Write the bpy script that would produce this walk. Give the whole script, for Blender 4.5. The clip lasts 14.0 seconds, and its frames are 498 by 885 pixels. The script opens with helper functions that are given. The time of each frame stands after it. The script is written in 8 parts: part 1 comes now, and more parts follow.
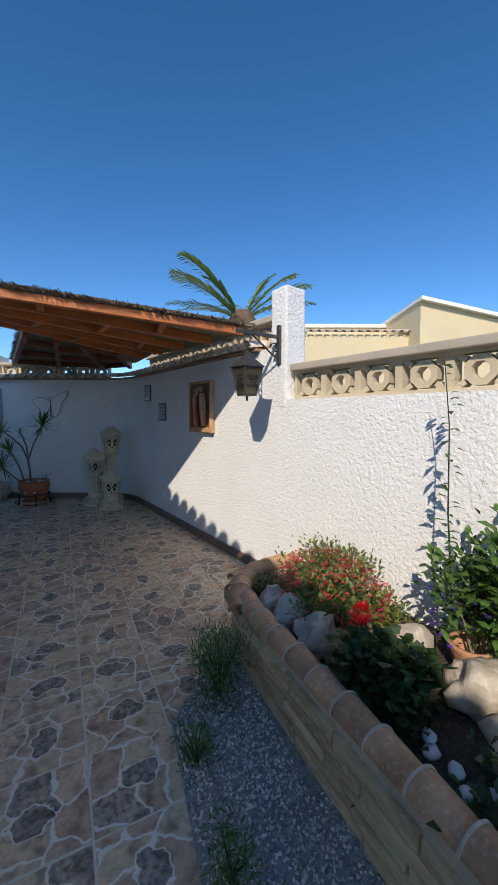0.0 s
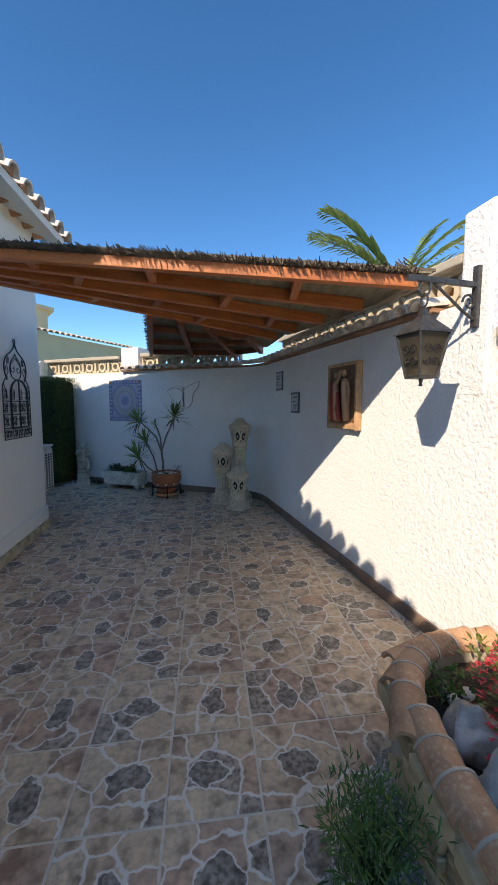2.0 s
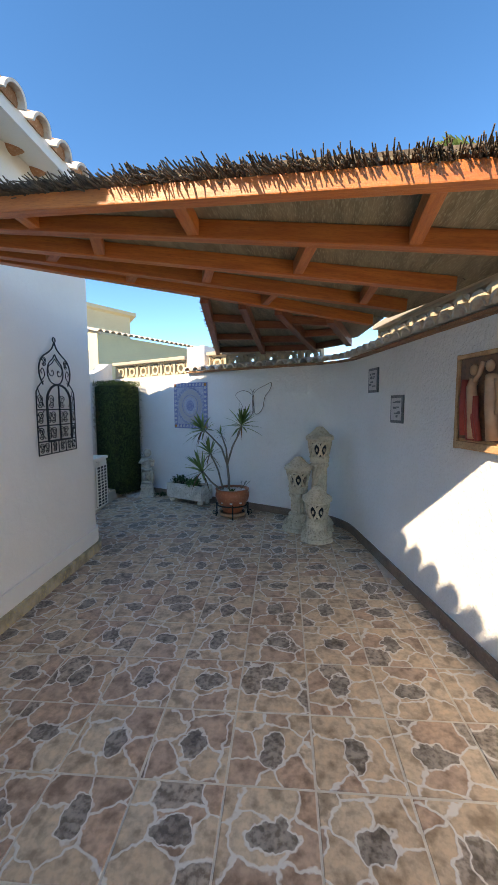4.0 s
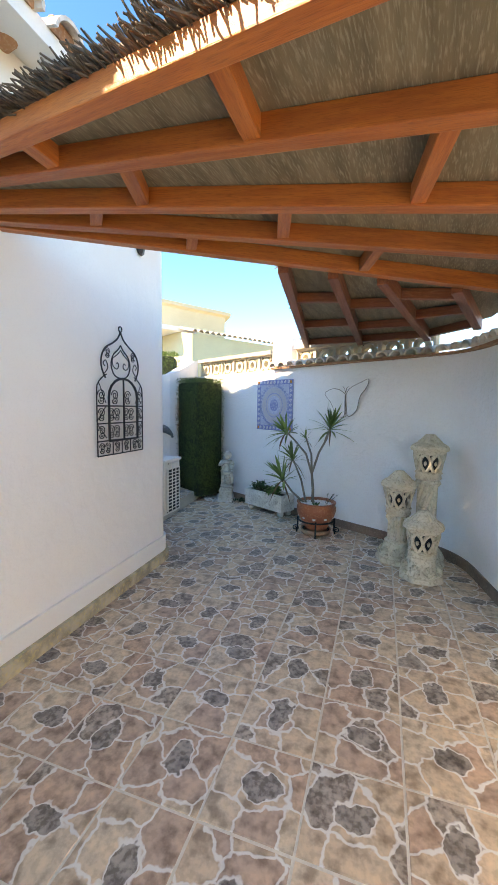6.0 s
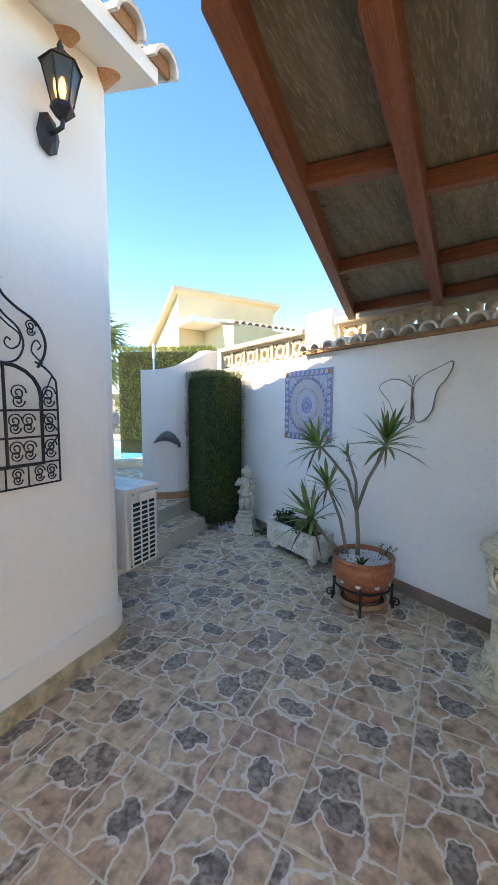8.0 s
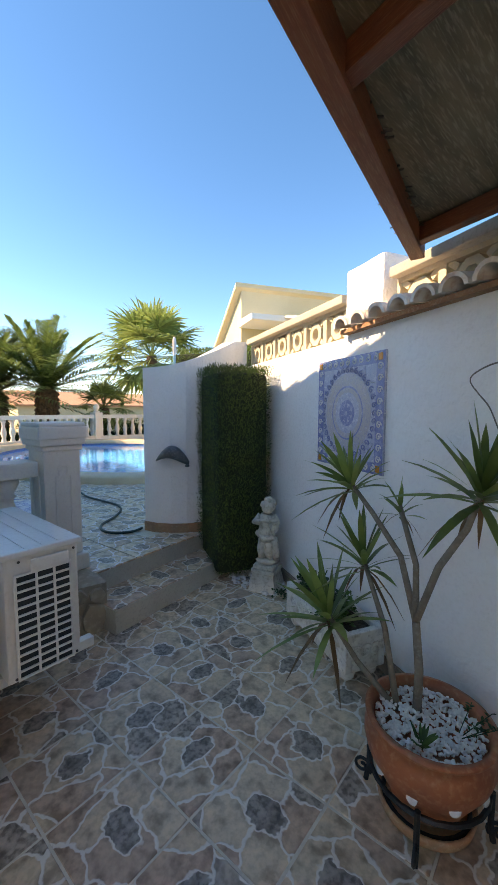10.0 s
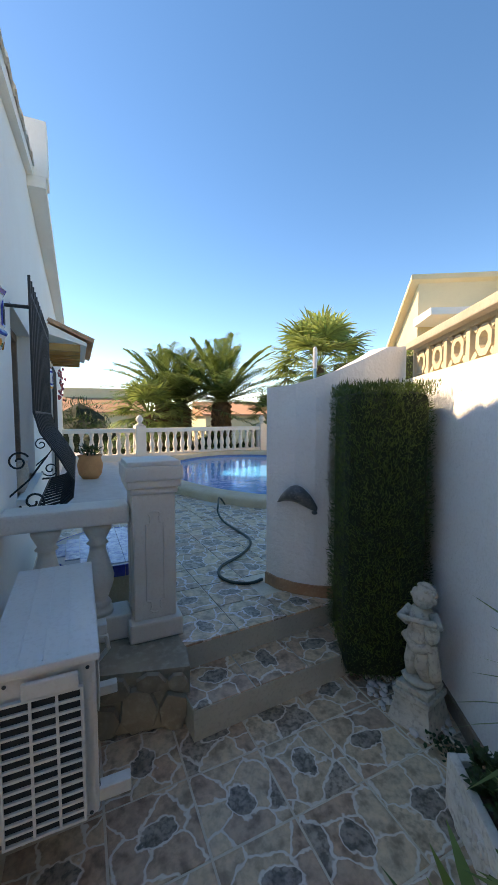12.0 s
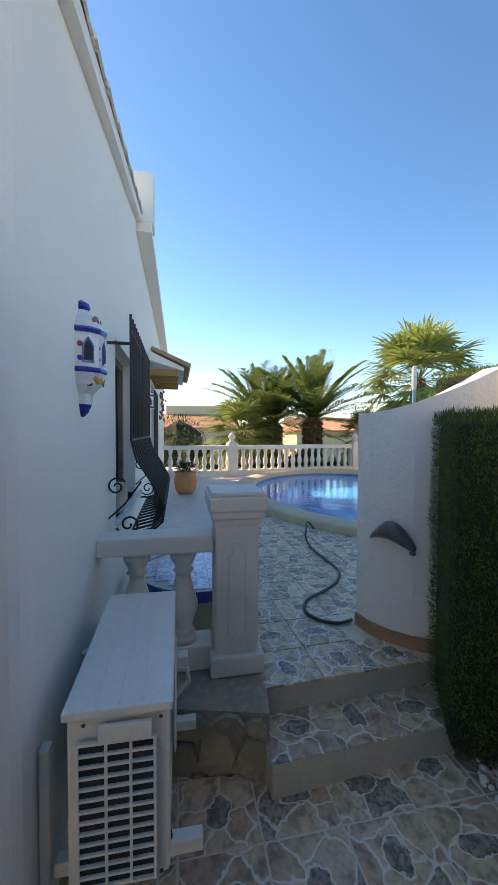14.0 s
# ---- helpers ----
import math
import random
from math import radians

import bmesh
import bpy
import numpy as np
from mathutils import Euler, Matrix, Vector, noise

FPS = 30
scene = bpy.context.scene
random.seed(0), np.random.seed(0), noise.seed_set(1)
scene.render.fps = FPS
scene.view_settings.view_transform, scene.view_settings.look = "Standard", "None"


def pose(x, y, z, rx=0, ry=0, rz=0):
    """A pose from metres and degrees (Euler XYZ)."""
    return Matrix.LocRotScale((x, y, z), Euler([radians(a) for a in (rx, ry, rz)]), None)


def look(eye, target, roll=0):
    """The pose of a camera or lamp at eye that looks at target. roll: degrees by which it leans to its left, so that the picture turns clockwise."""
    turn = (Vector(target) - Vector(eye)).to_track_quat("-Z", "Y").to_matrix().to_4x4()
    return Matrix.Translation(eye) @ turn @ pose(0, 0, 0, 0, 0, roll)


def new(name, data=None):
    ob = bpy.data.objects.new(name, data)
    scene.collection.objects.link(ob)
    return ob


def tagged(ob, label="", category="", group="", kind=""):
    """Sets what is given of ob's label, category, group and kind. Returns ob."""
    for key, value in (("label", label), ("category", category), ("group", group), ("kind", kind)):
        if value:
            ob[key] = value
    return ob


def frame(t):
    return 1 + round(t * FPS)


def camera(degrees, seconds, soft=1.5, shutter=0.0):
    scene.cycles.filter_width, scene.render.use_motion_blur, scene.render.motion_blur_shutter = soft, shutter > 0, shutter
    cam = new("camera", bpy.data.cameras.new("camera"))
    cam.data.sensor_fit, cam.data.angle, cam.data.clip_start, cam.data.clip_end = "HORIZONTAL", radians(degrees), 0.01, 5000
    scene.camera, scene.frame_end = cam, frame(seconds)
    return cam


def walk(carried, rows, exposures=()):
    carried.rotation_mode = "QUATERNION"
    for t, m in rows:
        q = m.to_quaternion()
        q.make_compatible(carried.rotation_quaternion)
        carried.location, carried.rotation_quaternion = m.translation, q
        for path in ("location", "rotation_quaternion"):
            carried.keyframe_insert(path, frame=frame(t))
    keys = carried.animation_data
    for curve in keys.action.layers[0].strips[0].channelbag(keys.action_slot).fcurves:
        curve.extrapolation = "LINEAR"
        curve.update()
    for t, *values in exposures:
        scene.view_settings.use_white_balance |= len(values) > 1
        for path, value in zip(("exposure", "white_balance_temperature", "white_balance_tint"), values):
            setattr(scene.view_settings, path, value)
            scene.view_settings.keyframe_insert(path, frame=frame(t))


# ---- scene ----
cam = camera(66.4, 14.0)
PATH = [
    (0, (0.152, 0.252, 1.444), (0.826, 2.13, 1.302), 0.1),
    (0.5, (0.189, 0.264, 1.451), (0.543, 2.226, 1.293), 0.1),
    (1, (0.221, 0.411, 1.435), (0.379, 2.397, 1.26), 0.2),
    (1.5, (0.242, 0.708, 1.457), (0.312, 2.698, 1.266), 0.1),
    (2, (0.271, 1.047, 1.461), (0.263, 3.037, 1.264), 0.1),
    (2.5, (0.304, 1.343, 1.489), (0.221, 3.332, 1.293), 0.1),
    (3, (0.27, 1.637, 1.477), (0.066, 3.617, 1.282), -0.1),
    (3.5, (0.231, 1.855, 1.503), (-0.07, 3.822, 1.307), -0.0),
    (4, (0.228, 1.93, 1.513), (-0.184, 3.878, 1.322), -0.2),
    (4.2, (0.239, 1.932, 1.5), (-0.236, 3.866, 1.318), -0.3),
    (6.3, (0.136, 2.701, 1.502), (-0.753, 4.482, 1.307), 0.7),
    (6.5, (0.132, 2.849, 1.5), (-0.766, 4.624, 1.302), 0.5),
    (7, (0.087, 3.211, 1.522), (-0.869, 4.957, 1.328), 0.5),
    (7.5, (-0.017, 3.533, 1.503), (-1.064, 5.225, 1.309), 0.6),
    (7.7, (-0.071, 3.666, 1.515), (-1.15, 5.338, 1.319), 0.5),
    (9.8, (-0.416, 4.997, 1.525), (-1.865, 6.365, 1.357), 0.2),
    (10, (-0.454, 5.099, 1.536), (-1.916, 6.453, 1.365), 0.2),
    (10.5, (-0.543, 5.312, 1.573), (-2.095, 6.562, 1.404), 0.1),
    (11, (-0.696, 5.52, 1.599), (-2.399, 6.554, 1.426), 0.0),
    (11.5, (-0.833, 5.645, 1.643), (-2.642, 6.482, 1.485), 0.0),
    (12, (-0.95, 5.772, 1.695), (-2.857, 6.361, 1.558), 0.0),
    (12.5, (-1.024, 5.813, 1.756), (-2.984, 6.195, 1.641), 0.0),
    (13, (-1.058, 5.82, 1.8), (-3.042, 6.061, 1.718), 0.4),
    (13.5, (-1.054, 5.817, 1.804), (-3.045, 5.985, 1.731), 0.5),
    (14, (-1.035, 5.82, 1.778), (-3.03, 5.941, 1.719), 0.2),
]
EXPOSURES = [(0.0, 0.50, 7200, 12), (1.5, 0.86, 7700, 13), (3.0, 1.28, 8500, 15), (4.2, 1.8, 9400, 16), (6.5, 2.65, 10500, 18), (7.7, 2.55, 10500, 18), (9.8, 1.95, 11200, 20), (11.5, 1.6, 11200, 20), (14.0, 1.6, 11200, 20)]
walk(cam, [(t, look(eye, target, roll)) for t, eye, target, roll in PATH], EXPOSURES)

# ---------------- light ----------------
SUN = Vector((-0.456, -0.648, 0.610)).normalized()
world = bpy.data.worlds.new("World")
scene.world = world
world.use_nodes = True
wn = world.node_tree
sky = wn.nodes.new("ShaderNodeTexSky")
sky.sky_type = "NISHITA"
sky.sun_disc = False
sky.sun_elevation = math.asin(SUN.z)
sky.sun_rotation = math.atan2(SUN.x, SUN.y)
sky.altitude = 1200
sky.air_density = 0.75
sky.dust_density = 0.2
sky.ozone_density = 3.0
wn.nodes["Background"].inputs[1].default_value = 0.15
tone = wn.nodes.new("ShaderNodeHueSaturation")
tone.inputs["Saturation"].default_value = 1.26
wn.links.new(sky.outputs[0], tone.inputs["Color"])
wn.links.new(tone.outputs[0], wn.nodes["Background"].inputs[0])
sun_data = bpy.data.lights.new("sun", "SUN")
sun_data.energy = 2.8
sun_data.angle = radians(0.53)
sun_data.color = (1.0, 0.95, 0.88)
sun = new("sun", sun_data)
sun.matrix_world = look(SUN * 30, (0, 0, 0))


# ---------------- materials ----------------
def ramp_node(nt, stops):
    r = nt.nodes.new("ShaderNodeValToRGB")
    e = r.color_ramp.elements
    while len(e) < len(stops):
        e.new(0.5)
    for el, (p, c) in zip(e, stops):
        el.position = p
        el.color = (*c, 1)
    return r


def mat(name, a, b=None, c=None, scale=6.0, fine=60.0, rough=0.7, bump=0.25, depth=0.004, metal=0.0, spec=0.5, stretch=(1, 1, 1), random_tint=0.0, coat=0.0, lump=0.0, lump_depth=0.01):
    """Colour a mottled with b at a coarse scale and with c at a fine one; fine relief, broad lumps and uneven gloss."""
    b = b or tuple(v * 0.85 for v in a)
    c = c or tuple(v * 0.75 for v in a)
    m = bpy.data.materials.new(name)
    m.use_nodes = True
    nt = m.node_tree
    p = nt.nodes["Principled BSDF"]
    tc = nt.nodes.new("ShaderNodeTexCoord")
    mp = nt.nodes.new("ShaderNodeMapping")
    mp.inputs["Scale"].default_value = stretch
    nt.links.new(tc.outputs["Object"], mp.inputs[0])
    info = nt.nodes.new("ShaderNodeObjectInfo")
    off = nt.nodes.new("ShaderNodeVectorMath")
    off.operation = "ADD"
    mul = nt.nodes.new("ShaderNodeMath")
    mul.operation = "MULTIPLY"
    mul.inputs[1].default_value = 37.0
    nt.links.new(info.outputs["Random"], mul.inputs[0])
    nt.links.new(mp.outputs[0], off.inputs[0])
    nt.links.new(mul.outputs[0], off.inputs[1])
    n1 = nt.nodes.new("ShaderNodeTexNoise")
    n1.inputs["Scale"].default_value = scale
    n1.inputs["Detail"].default_value = 5
    n2 = nt.nodes.new("ShaderNodeTexNoise")
    n2.inputs["Scale"].default_value = fine
    n2.inputs["Detail"].default_value = 4
    for n in (n1, n2):
        nt.links.new(off.outputs[0], n.inputs["Vector"])
    r1 = ramp_node(nt, [(0.38, a), (0.66, b)])
    nt.links.new(n1.outputs[0], r1.inputs[0])
    r2 = ramp_node(nt, [(0.5, (0, 0, 0)), (0.75, (0.8, 0.8, 0.8))])
    nt.links.new(n2.outputs[0], r2.inputs[0])
    mix = nt.nodes.new("ShaderNodeMixRGB")
    mix.inputs[2].default_value = (*c, 1)
    nt.links.new(r2.outputs[0], mix.inputs[0])
    nt.links.new(r1.outputs[0], mix.inputs[1])
    col = mix.outputs[0]
    if random_tint:
        hsv = nt.nodes.new("ShaderNodeHueSaturation")
        mr = nt.nodes.new("ShaderNodeMapRange")
        mr.inputs[3].default_value = 1 - random_tint
        mr.inputs[4].default_value = 1 + random_tint
        nt.links.new(info.outputs["Random"], mr.inputs[0])
        nt.links.new(mr.outputs[0], hsv.inputs["Value"])
        nt.links.new(col, hsv.inputs["Color"])
        col = hsv.outputs[0]
    nt.links.new(col, p.inputs["Base Color"])
    rr = nt.nodes.new("ShaderNodeMapRange")
    rr.inputs[3].default_value = max(0.02, rough - 0.12)
    rr.inputs[4].default_value = min(1.0, rough + 0.12)
    nt.links.new(n1.outputs[0], rr.inputs[0])
    nt.links.new(rr.outputs[0], p.inputs["Roughness"])
    p.inputs["Metallic"].default_value = metal
    p.inputs["Specular IOR Level"].default_value = spec
    p.inputs["Coat Weight"].default_value = coat
    bp = nt.nodes.new("ShaderNodeBump")
    bp.inputs["Strength"].default_value = bump
    bp.inputs["Distance"].default_value = depth
    nt.links.new(n2.outputs[0], bp.inputs["Height"])
    last = bp
    if lump:
        n3 = nt.nodes.new("ShaderNodeTexNoise")
        n3.inputs["Scale"].default_value = lump
        n3.inputs["Detail"].default_value = 5
        n3.inputs["Distortion"].default_value = 0.5
        nt.links.new(tc.outputs["Object"], n3.inputs["Vector"])
        r3 = ramp_node(nt, [(0.30, (0, 0, 0)), (0.68, (1, 1, 1))])
        nt.links.new(n3.outputs[0], r3.inputs[0])
        b3 = nt.nodes.new("ShaderNodeBump")
        b3.inputs["Strength"].default_value = 0.9
        b3.inputs["Distance"].default_value = lump_depth
        nt.links.new(r3.outputs[0], b3.inputs["Height"])
        nt.links.new(bp.outputs[0], b3.inputs["Normal"])
        last = b3
    nt.links.new(last.outputs[0], p.inputs["Normal"])
    return m


def flagstone(name, tint=1.0, blue=0.0):
    """Printed flagstone pattern of a glazed floor tile: one closed grey stone and warped tan, rose and speckled cells
    with pale winding joints. blue adds reflected sky to the joint colour.
    """
    m = bpy.data.materials.new(name)
    m.use_nodes = True
    nt = m.node_tree
    p = nt.nodes["Principled BSDF"]

    def node(kind, **values):
        n = nt.nodes.new(kind)
        for key, v in values.items():
            n.inputs[key].default_value = v
        return n

    def maths(op, a, b, clamp=False):
        n = nt.nodes.new("ShaderNodeMath")
        n.operation = op
        n.use_clamp = clamp
        for sock, v in ((n.inputs[0], a), (n.inputs[1], b)):
            if isinstance(v, (int, float)):
                sock.default_value = v
            else:
                nt.links.new(v, sock)
        return n.outputs[0]

    def blend(kind, fac, a, b):
        n = nt.nodes.new("ShaderNodeMixRGB")
        n.blend_type = kind
        for sock, v in ((n.inputs[0], fac), (n.inputs[1], a), (n.inputs[2], b)):
            if isinstance(v, (int, float)):
                sock.default_value = v
            elif isinstance(v, tuple):
                sock.default_value = (*v, 1)
            else:
                nt.links.new(v, sock)
        return n.outputs[0]

    def vec(op, a, b, c=None):
        n = nt.nodes.new("ShaderNodeVectorMath")
        n.operation = op
        for sock, v in zip(n.inputs, (a, b, c)):
            if v is None:
                continue
            if isinstance(v, tuple):
                sock.default_value = v
            else:
                nt.links.new(v, sock)
        return n

    tc = nt.nodes.new("ShaderNodeTexCoord")
    info = nt.nodes.new("ShaderNodeObjectInfo")
    rnd = maths("MULTIPLY", info.outputs["Random"], 53.0)
    # the prints are laid in quarter turns
    quarter = maths("MULTIPLY", maths("FLOOR", maths("MULTIPLY", info.outputs["Random"], 3.999), 0.0), math.pi / 2)
    turn = nt.nodes.new("ShaderNodeVectorRotate")
    turn.rotation_type = "Z_AXIS"
    nt.links.new(tc.outputs["Object"], turn.inputs["Vector"])
    nt.links.new(quarter, turn.inputs["Angle"])
    off = vec("ADD", tc.outputs["Object"], rnd).outputs[0]
    warp = node("ShaderNodeTexNoise", Scale=16.0, Detail=2.5)
    nt.links.new(off, warp.inputs["Vector"])
    sub = vec("MULTIPLY_ADD", warp.outputs["Color"], (0.07, 0.07, 0), off).outputs[0]
    ve = node("ShaderNodeTexVoronoi", Scale=6.4, Randomness=0.85)
    ve.voronoi_dimensions, ve.feature = "2D", "DISTANCE_TO_EDGE"
    vc = node("ShaderNodeTexVoronoi", Scale=6.4, Randomness=0.85)
    vc.voronoi_dimensions = "2D"
    for v in (ve, vc):
        nt.links.new(sub, v.inputs["Vector"])
    sep = nt.nodes.new("ShaderNodeSeparateColor")
    nt.links.new(vc.outputs["Color"], sep.inputs[0])
    k = tint
    stones = ramp_node(nt, [(0.0, (0.56 * k, 0.41 * k, 0.275 * k)), (0.34, (0.47 * k, 0.32 * k, 0.225 * k)), (0.52, (0.59 * k, 0.45 * k, 0.31 * k)), (0.72, (0.37 * k, 0.30 * k, 0.235 * k)), (0.86, (0.50 * k, 0.33 * k, 0.225 * k))])
    stones.color_ramp.interpolation = "CONSTANT"
    nt.links.new(sep.outputs[0], stones.inputs[0])
    cloud = node("ShaderNodeTexNoise", Scale=17.0, Detail=5.0)
    fleck = node("ShaderNodeTexNoise", Scale=48.0, Detail=5.0)
    for n in (cloud, fleck):
        nt.links.new(off, n.inputs["Vector"])
    rc = ramp_node(nt, [(0.34, (0.58, 0.53, 0.49)), (0.50, (1.0, 0.98, 0.96)), (0.66, (1.16, 1.12, 1.06))])
    nt.links.new(cloud.outputs[0], rc.inputs[0])
    rf = ramp_node(nt, [(0.38, (0.50, 0.46, 0.43)), (0.54, (1, 1, 1)), (0.72, (1.25, 1.2, 1.14))])
    nt.links.new(fleck.outputs[0], rf.inputs[0])
    dark = ramp_node(nt, [(0.715, (0.30, 0.30, 0.30)), (0.725, (1, 1, 1)), (0.855, (1, 1, 1)), (0.865, (0.4, 0.4, 0.4))])
    nt.links.new(sep.outputs[0], dark.inputs[0])
    # the closed grey stone near the middle of each print
    shape = vec("MULTIPLY_ADD", turn.outputs[0], (1.0, 1.5, 0.0), (-0.075, -0.07, 0.0)).outputs[0]
    bend = vec("MULTIPLY_ADD", warp.outputs["Color"], (0.12, 0.12, 0), shape).outputs[0]
    away = nt.nodes.new("ShaderNodeVectorMath")
    away.operation = "LENGTH"
    nt.links.new(bend, away.inputs[0])
    inner = ramp_node(nt, [(0.074, (1, 1, 1)), (0.077, (0, 0, 0))])
    ring = ramp_node(nt, [(0.070, (0, 0, 0)), (0.0735, (1, 1, 1)), (0.080, (1, 1, 1)), (0.0845, (0, 0, 0))])
    for n in (inner, ring):
        nt.links.new(away.outputs["Value"], n.inputs[0])
    base = blend("MIX", inner.outputs[0], stones.outputs[0], (0.29 * k, 0.245 * k, 0.20 * k))
    base = blend("MULTIPLY", 1.0, base, rc.outputs[0])
    base = blend("MULTIPLY", maths("MAXIMUM", dark.outputs[0], inner.outputs[0]), base, rf.outputs[0])
    edge = ramp_node(nt, [(0.020, (1, 1, 1)), (0.048, (0, 0, 0))])
    nt.links.new(ve.outputs["Distance"], edge.inputs[0])
    joint = maths("MAXIMUM", maths("SUBTRACT", edge.outputs[0], inner.outputs[0], True), ring.outputs[0])
    worn = maths("MULTIPLY", joint, maths("ADD", maths("MULTIPLY", cloud.outputs[0], 0.9), 0.52), True)
    colour = blend("MIX", worn, base, (0.76, 0.69, 0.60 + 0.08 * blue))
    nt.links.new(colour, p.inputs["Base Color"])
    rr = node("ShaderNodeMapRange")
    rr.inputs[3].default_value = 0.30
    rr.inputs[4].default_value = 0.55
    nt.links.new(cloud.outputs[0], rr.inputs[0])
    nt.links.new(rr.outputs[0], p.inputs["Roughness"])
    bp = node("ShaderNodeBump", Strength=0.35, Distance=0.003)
    nt.links.new(maths("ADD", fleck.outputs[0], joint), bp.inputs["Height"])
    nt.links.new(bp.outputs[0], p.inputs["Normal"])
    return m


def leafy(name, a, b, rough=0.5, translucent=0.25):
    m = mat(name, a, b, scale=9, fine=40, rough=rough, bump=0.15, random_tint=0.12)
    p = m.node_tree.nodes["Principled BSDF"]
    p.inputs["Subsurface Weight"].default_value = 0.0
    nt = m.node_tree
    tr = nt.nodes.new("ShaderNodeBsdfTranslucent")
    mixs = nt.nodes.new("ShaderNodeMixShader")
    mixs.inputs[0].default_value = translucent
    geo = nt.nodes.new("ShaderNodeNewGeometry")
    hsv = nt.nodes.new("ShaderNodeHueSaturation")
    mr = nt.nodes.new("ShaderNodeMapRange")
    mr.inputs[3].default_value = 0.65
    mr.inputs[4].default_value = 1.35
    nt.links.new(geo.outputs["Random Per Island"], mr.inputs[0])
    nt.links.new(mr.outputs[0], hsv.inputs["Value"])
    src = p.inputs["Base Color"].links[0].from_socket
    nt.links.new(src, hsv.inputs["Color"])
    nt.links.new(hsv.outputs[0], p.inputs["Base Color"])
    nt.links.new(hsv.outputs[0], tr.inputs[0])
    out = nt.nodes["Material Output"]
    nt.links.new(p.outputs[0], mixs.inputs[1])
    nt.links.new(tr.outputs[0], mixs.inputs[2])
    nt.links.new(mixs.outputs[0], out.inputs[0])
    return m


WHITE_ROUGH = mat("rough white stucco", (0.86, 0.855, 0.83), (0.83, 0.825, 0.80), (0.76, 0.75, 0.72), scale=3, fine=70, rough=0.85, bump=0.7, depth=0.004, lump=40, lump_depth=0.0042)
WHITE_SOFT = mat("smooth white render", (0.86, 0.85, 0.82), (0.82, 0.81, 0.77), (0.79, 0.775, 0.74), scale=2.2, fine=60, rough=0.85, bump=0.5, depth=0.004, lump=22, lump_depth=0.004)
HOUSE_WHITE = mat("house render", (0.86, 0.84, 0.78), (0.83, 0.81, 0.75), (0.81, 0.79, 0.735), scale=1.6, fine=80, rough=0.85, bump=0.25, depth=0.002, lump=10, lump_depth=0.002)
STAIN = mat("stained plinth render", (0.56, 0.49, 0.34), (0.30, 0.26, 0.18), (0.66, 0.52, 0.22), scale=9, fine=50, rough=0.9, bump=0.6, depth=0.006)
GROUT = mat("floor grout", (0.74, 0.65, 0.52), (0.64, 0.55, 0.43), scale=12, rough=0.9)
FLOOR_TILE = flagstone("flagstone floor tile", 1.12)
# same tile, paler, with the sky's reflection painted into bluer joints
TERRACE_TILE = flagstone("terrace floor tile", 1.2, 1.0)
TRIM = mat("orange tile skirting", (0.46, 0.25, 0.14), (0.36, 0.19, 0.11), (0.52, 0.34, 0.22), scale=9, fine=60, rough=0.5)
SKIRT = mat("brown skirting tile", (0.25, 0.17, 0.125), (0.18, 0.125, 0.095), (0.32, 0.24, 0.19), scale=7, fine=60, rough=0.5)
TERRACOTTA = mat("terracotta roof tile", (0.50, 0.25, 0.13), (0.40, 0.19, 0.10), (0.58, 0.40, 0.27), scale=9, fine=70, rough=0.8, bump=0.4, random_tint=0.22)
STUCCO_YELLOW = mat("yellow cream paint", (0.80, 0.68, 0.40), (0.76, 0.63, 0.37), scale=1.5, fine=60, rough=0.85, bump=0.2)
PALE_TILE = mat("weathered pale roof tile", (0.60, 0.50, 0.40), (0.50, 0.38, 0.28), (0.68, 0.62, 0.54), scale=8, fine=60, rough=0.85, bump=0.4, random_tint=0.15)
PAINTED_TILE = mat("whitewashed roof tile", (0.78, 0.74, 0.68), (0.72, 0.62, 0.52), (0.55, 0.36, 0.25), scale=9, fine=30, rough=0.8, bump=0.4, random_tint=0.1)
BED_TILE = mat("ochre clay coping tile", (0.52, 0.28, 0.15), (0.38, 0.19, 0.10), (0.60, 0.42, 0.27), scale=9, fine=70, rough=0.7, bump=0.4, random_tint=0.18)
MORTAR = mat("pale mortar", (0.55, 0.46, 0.36), (0.45, 0.37, 0.28), scale=10, rough=0.9, bump=0.5)
SLATE = mat("yellow slate facing", (0.66, 0.51, 0.30), (0.42, 0.28, 0.15), (0.72, 0.62, 0.44), scale=5, fine=24, rough=0.75, bump=0.7, depth=0.01, stretch=(1, 0.35, 3.0), random_tint=0.15)
FENCE_BLOCK = mat("cream concrete block", (0.60, 0.51, 0.36), (0.54, 0.45, 0.31), (0.50, 0.42, 0.30), scale=4, fine=80, rough=0.9, bump=0.4)
COPING = mat("grey cream concrete coping", (0.50, 0.44, 0.35), (0.42, 0.37, 0.29), scale=4, fine=70, rough=0.9, bump=0.4)
CREAM = mat("cream house paint", (0.72, 0.60, 0.38), (0.68, 0.56, 0.35), scale=1.5, fine=60, rough=0.85, bump=0.2)
# rafters and rear noggins are a darker red than the joists
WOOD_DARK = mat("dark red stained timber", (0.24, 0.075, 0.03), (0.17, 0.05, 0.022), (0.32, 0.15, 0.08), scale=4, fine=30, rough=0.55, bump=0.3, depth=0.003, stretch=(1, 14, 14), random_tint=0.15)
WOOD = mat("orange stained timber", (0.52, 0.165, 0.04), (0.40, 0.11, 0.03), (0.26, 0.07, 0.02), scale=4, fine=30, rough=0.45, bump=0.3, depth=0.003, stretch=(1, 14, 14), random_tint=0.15)
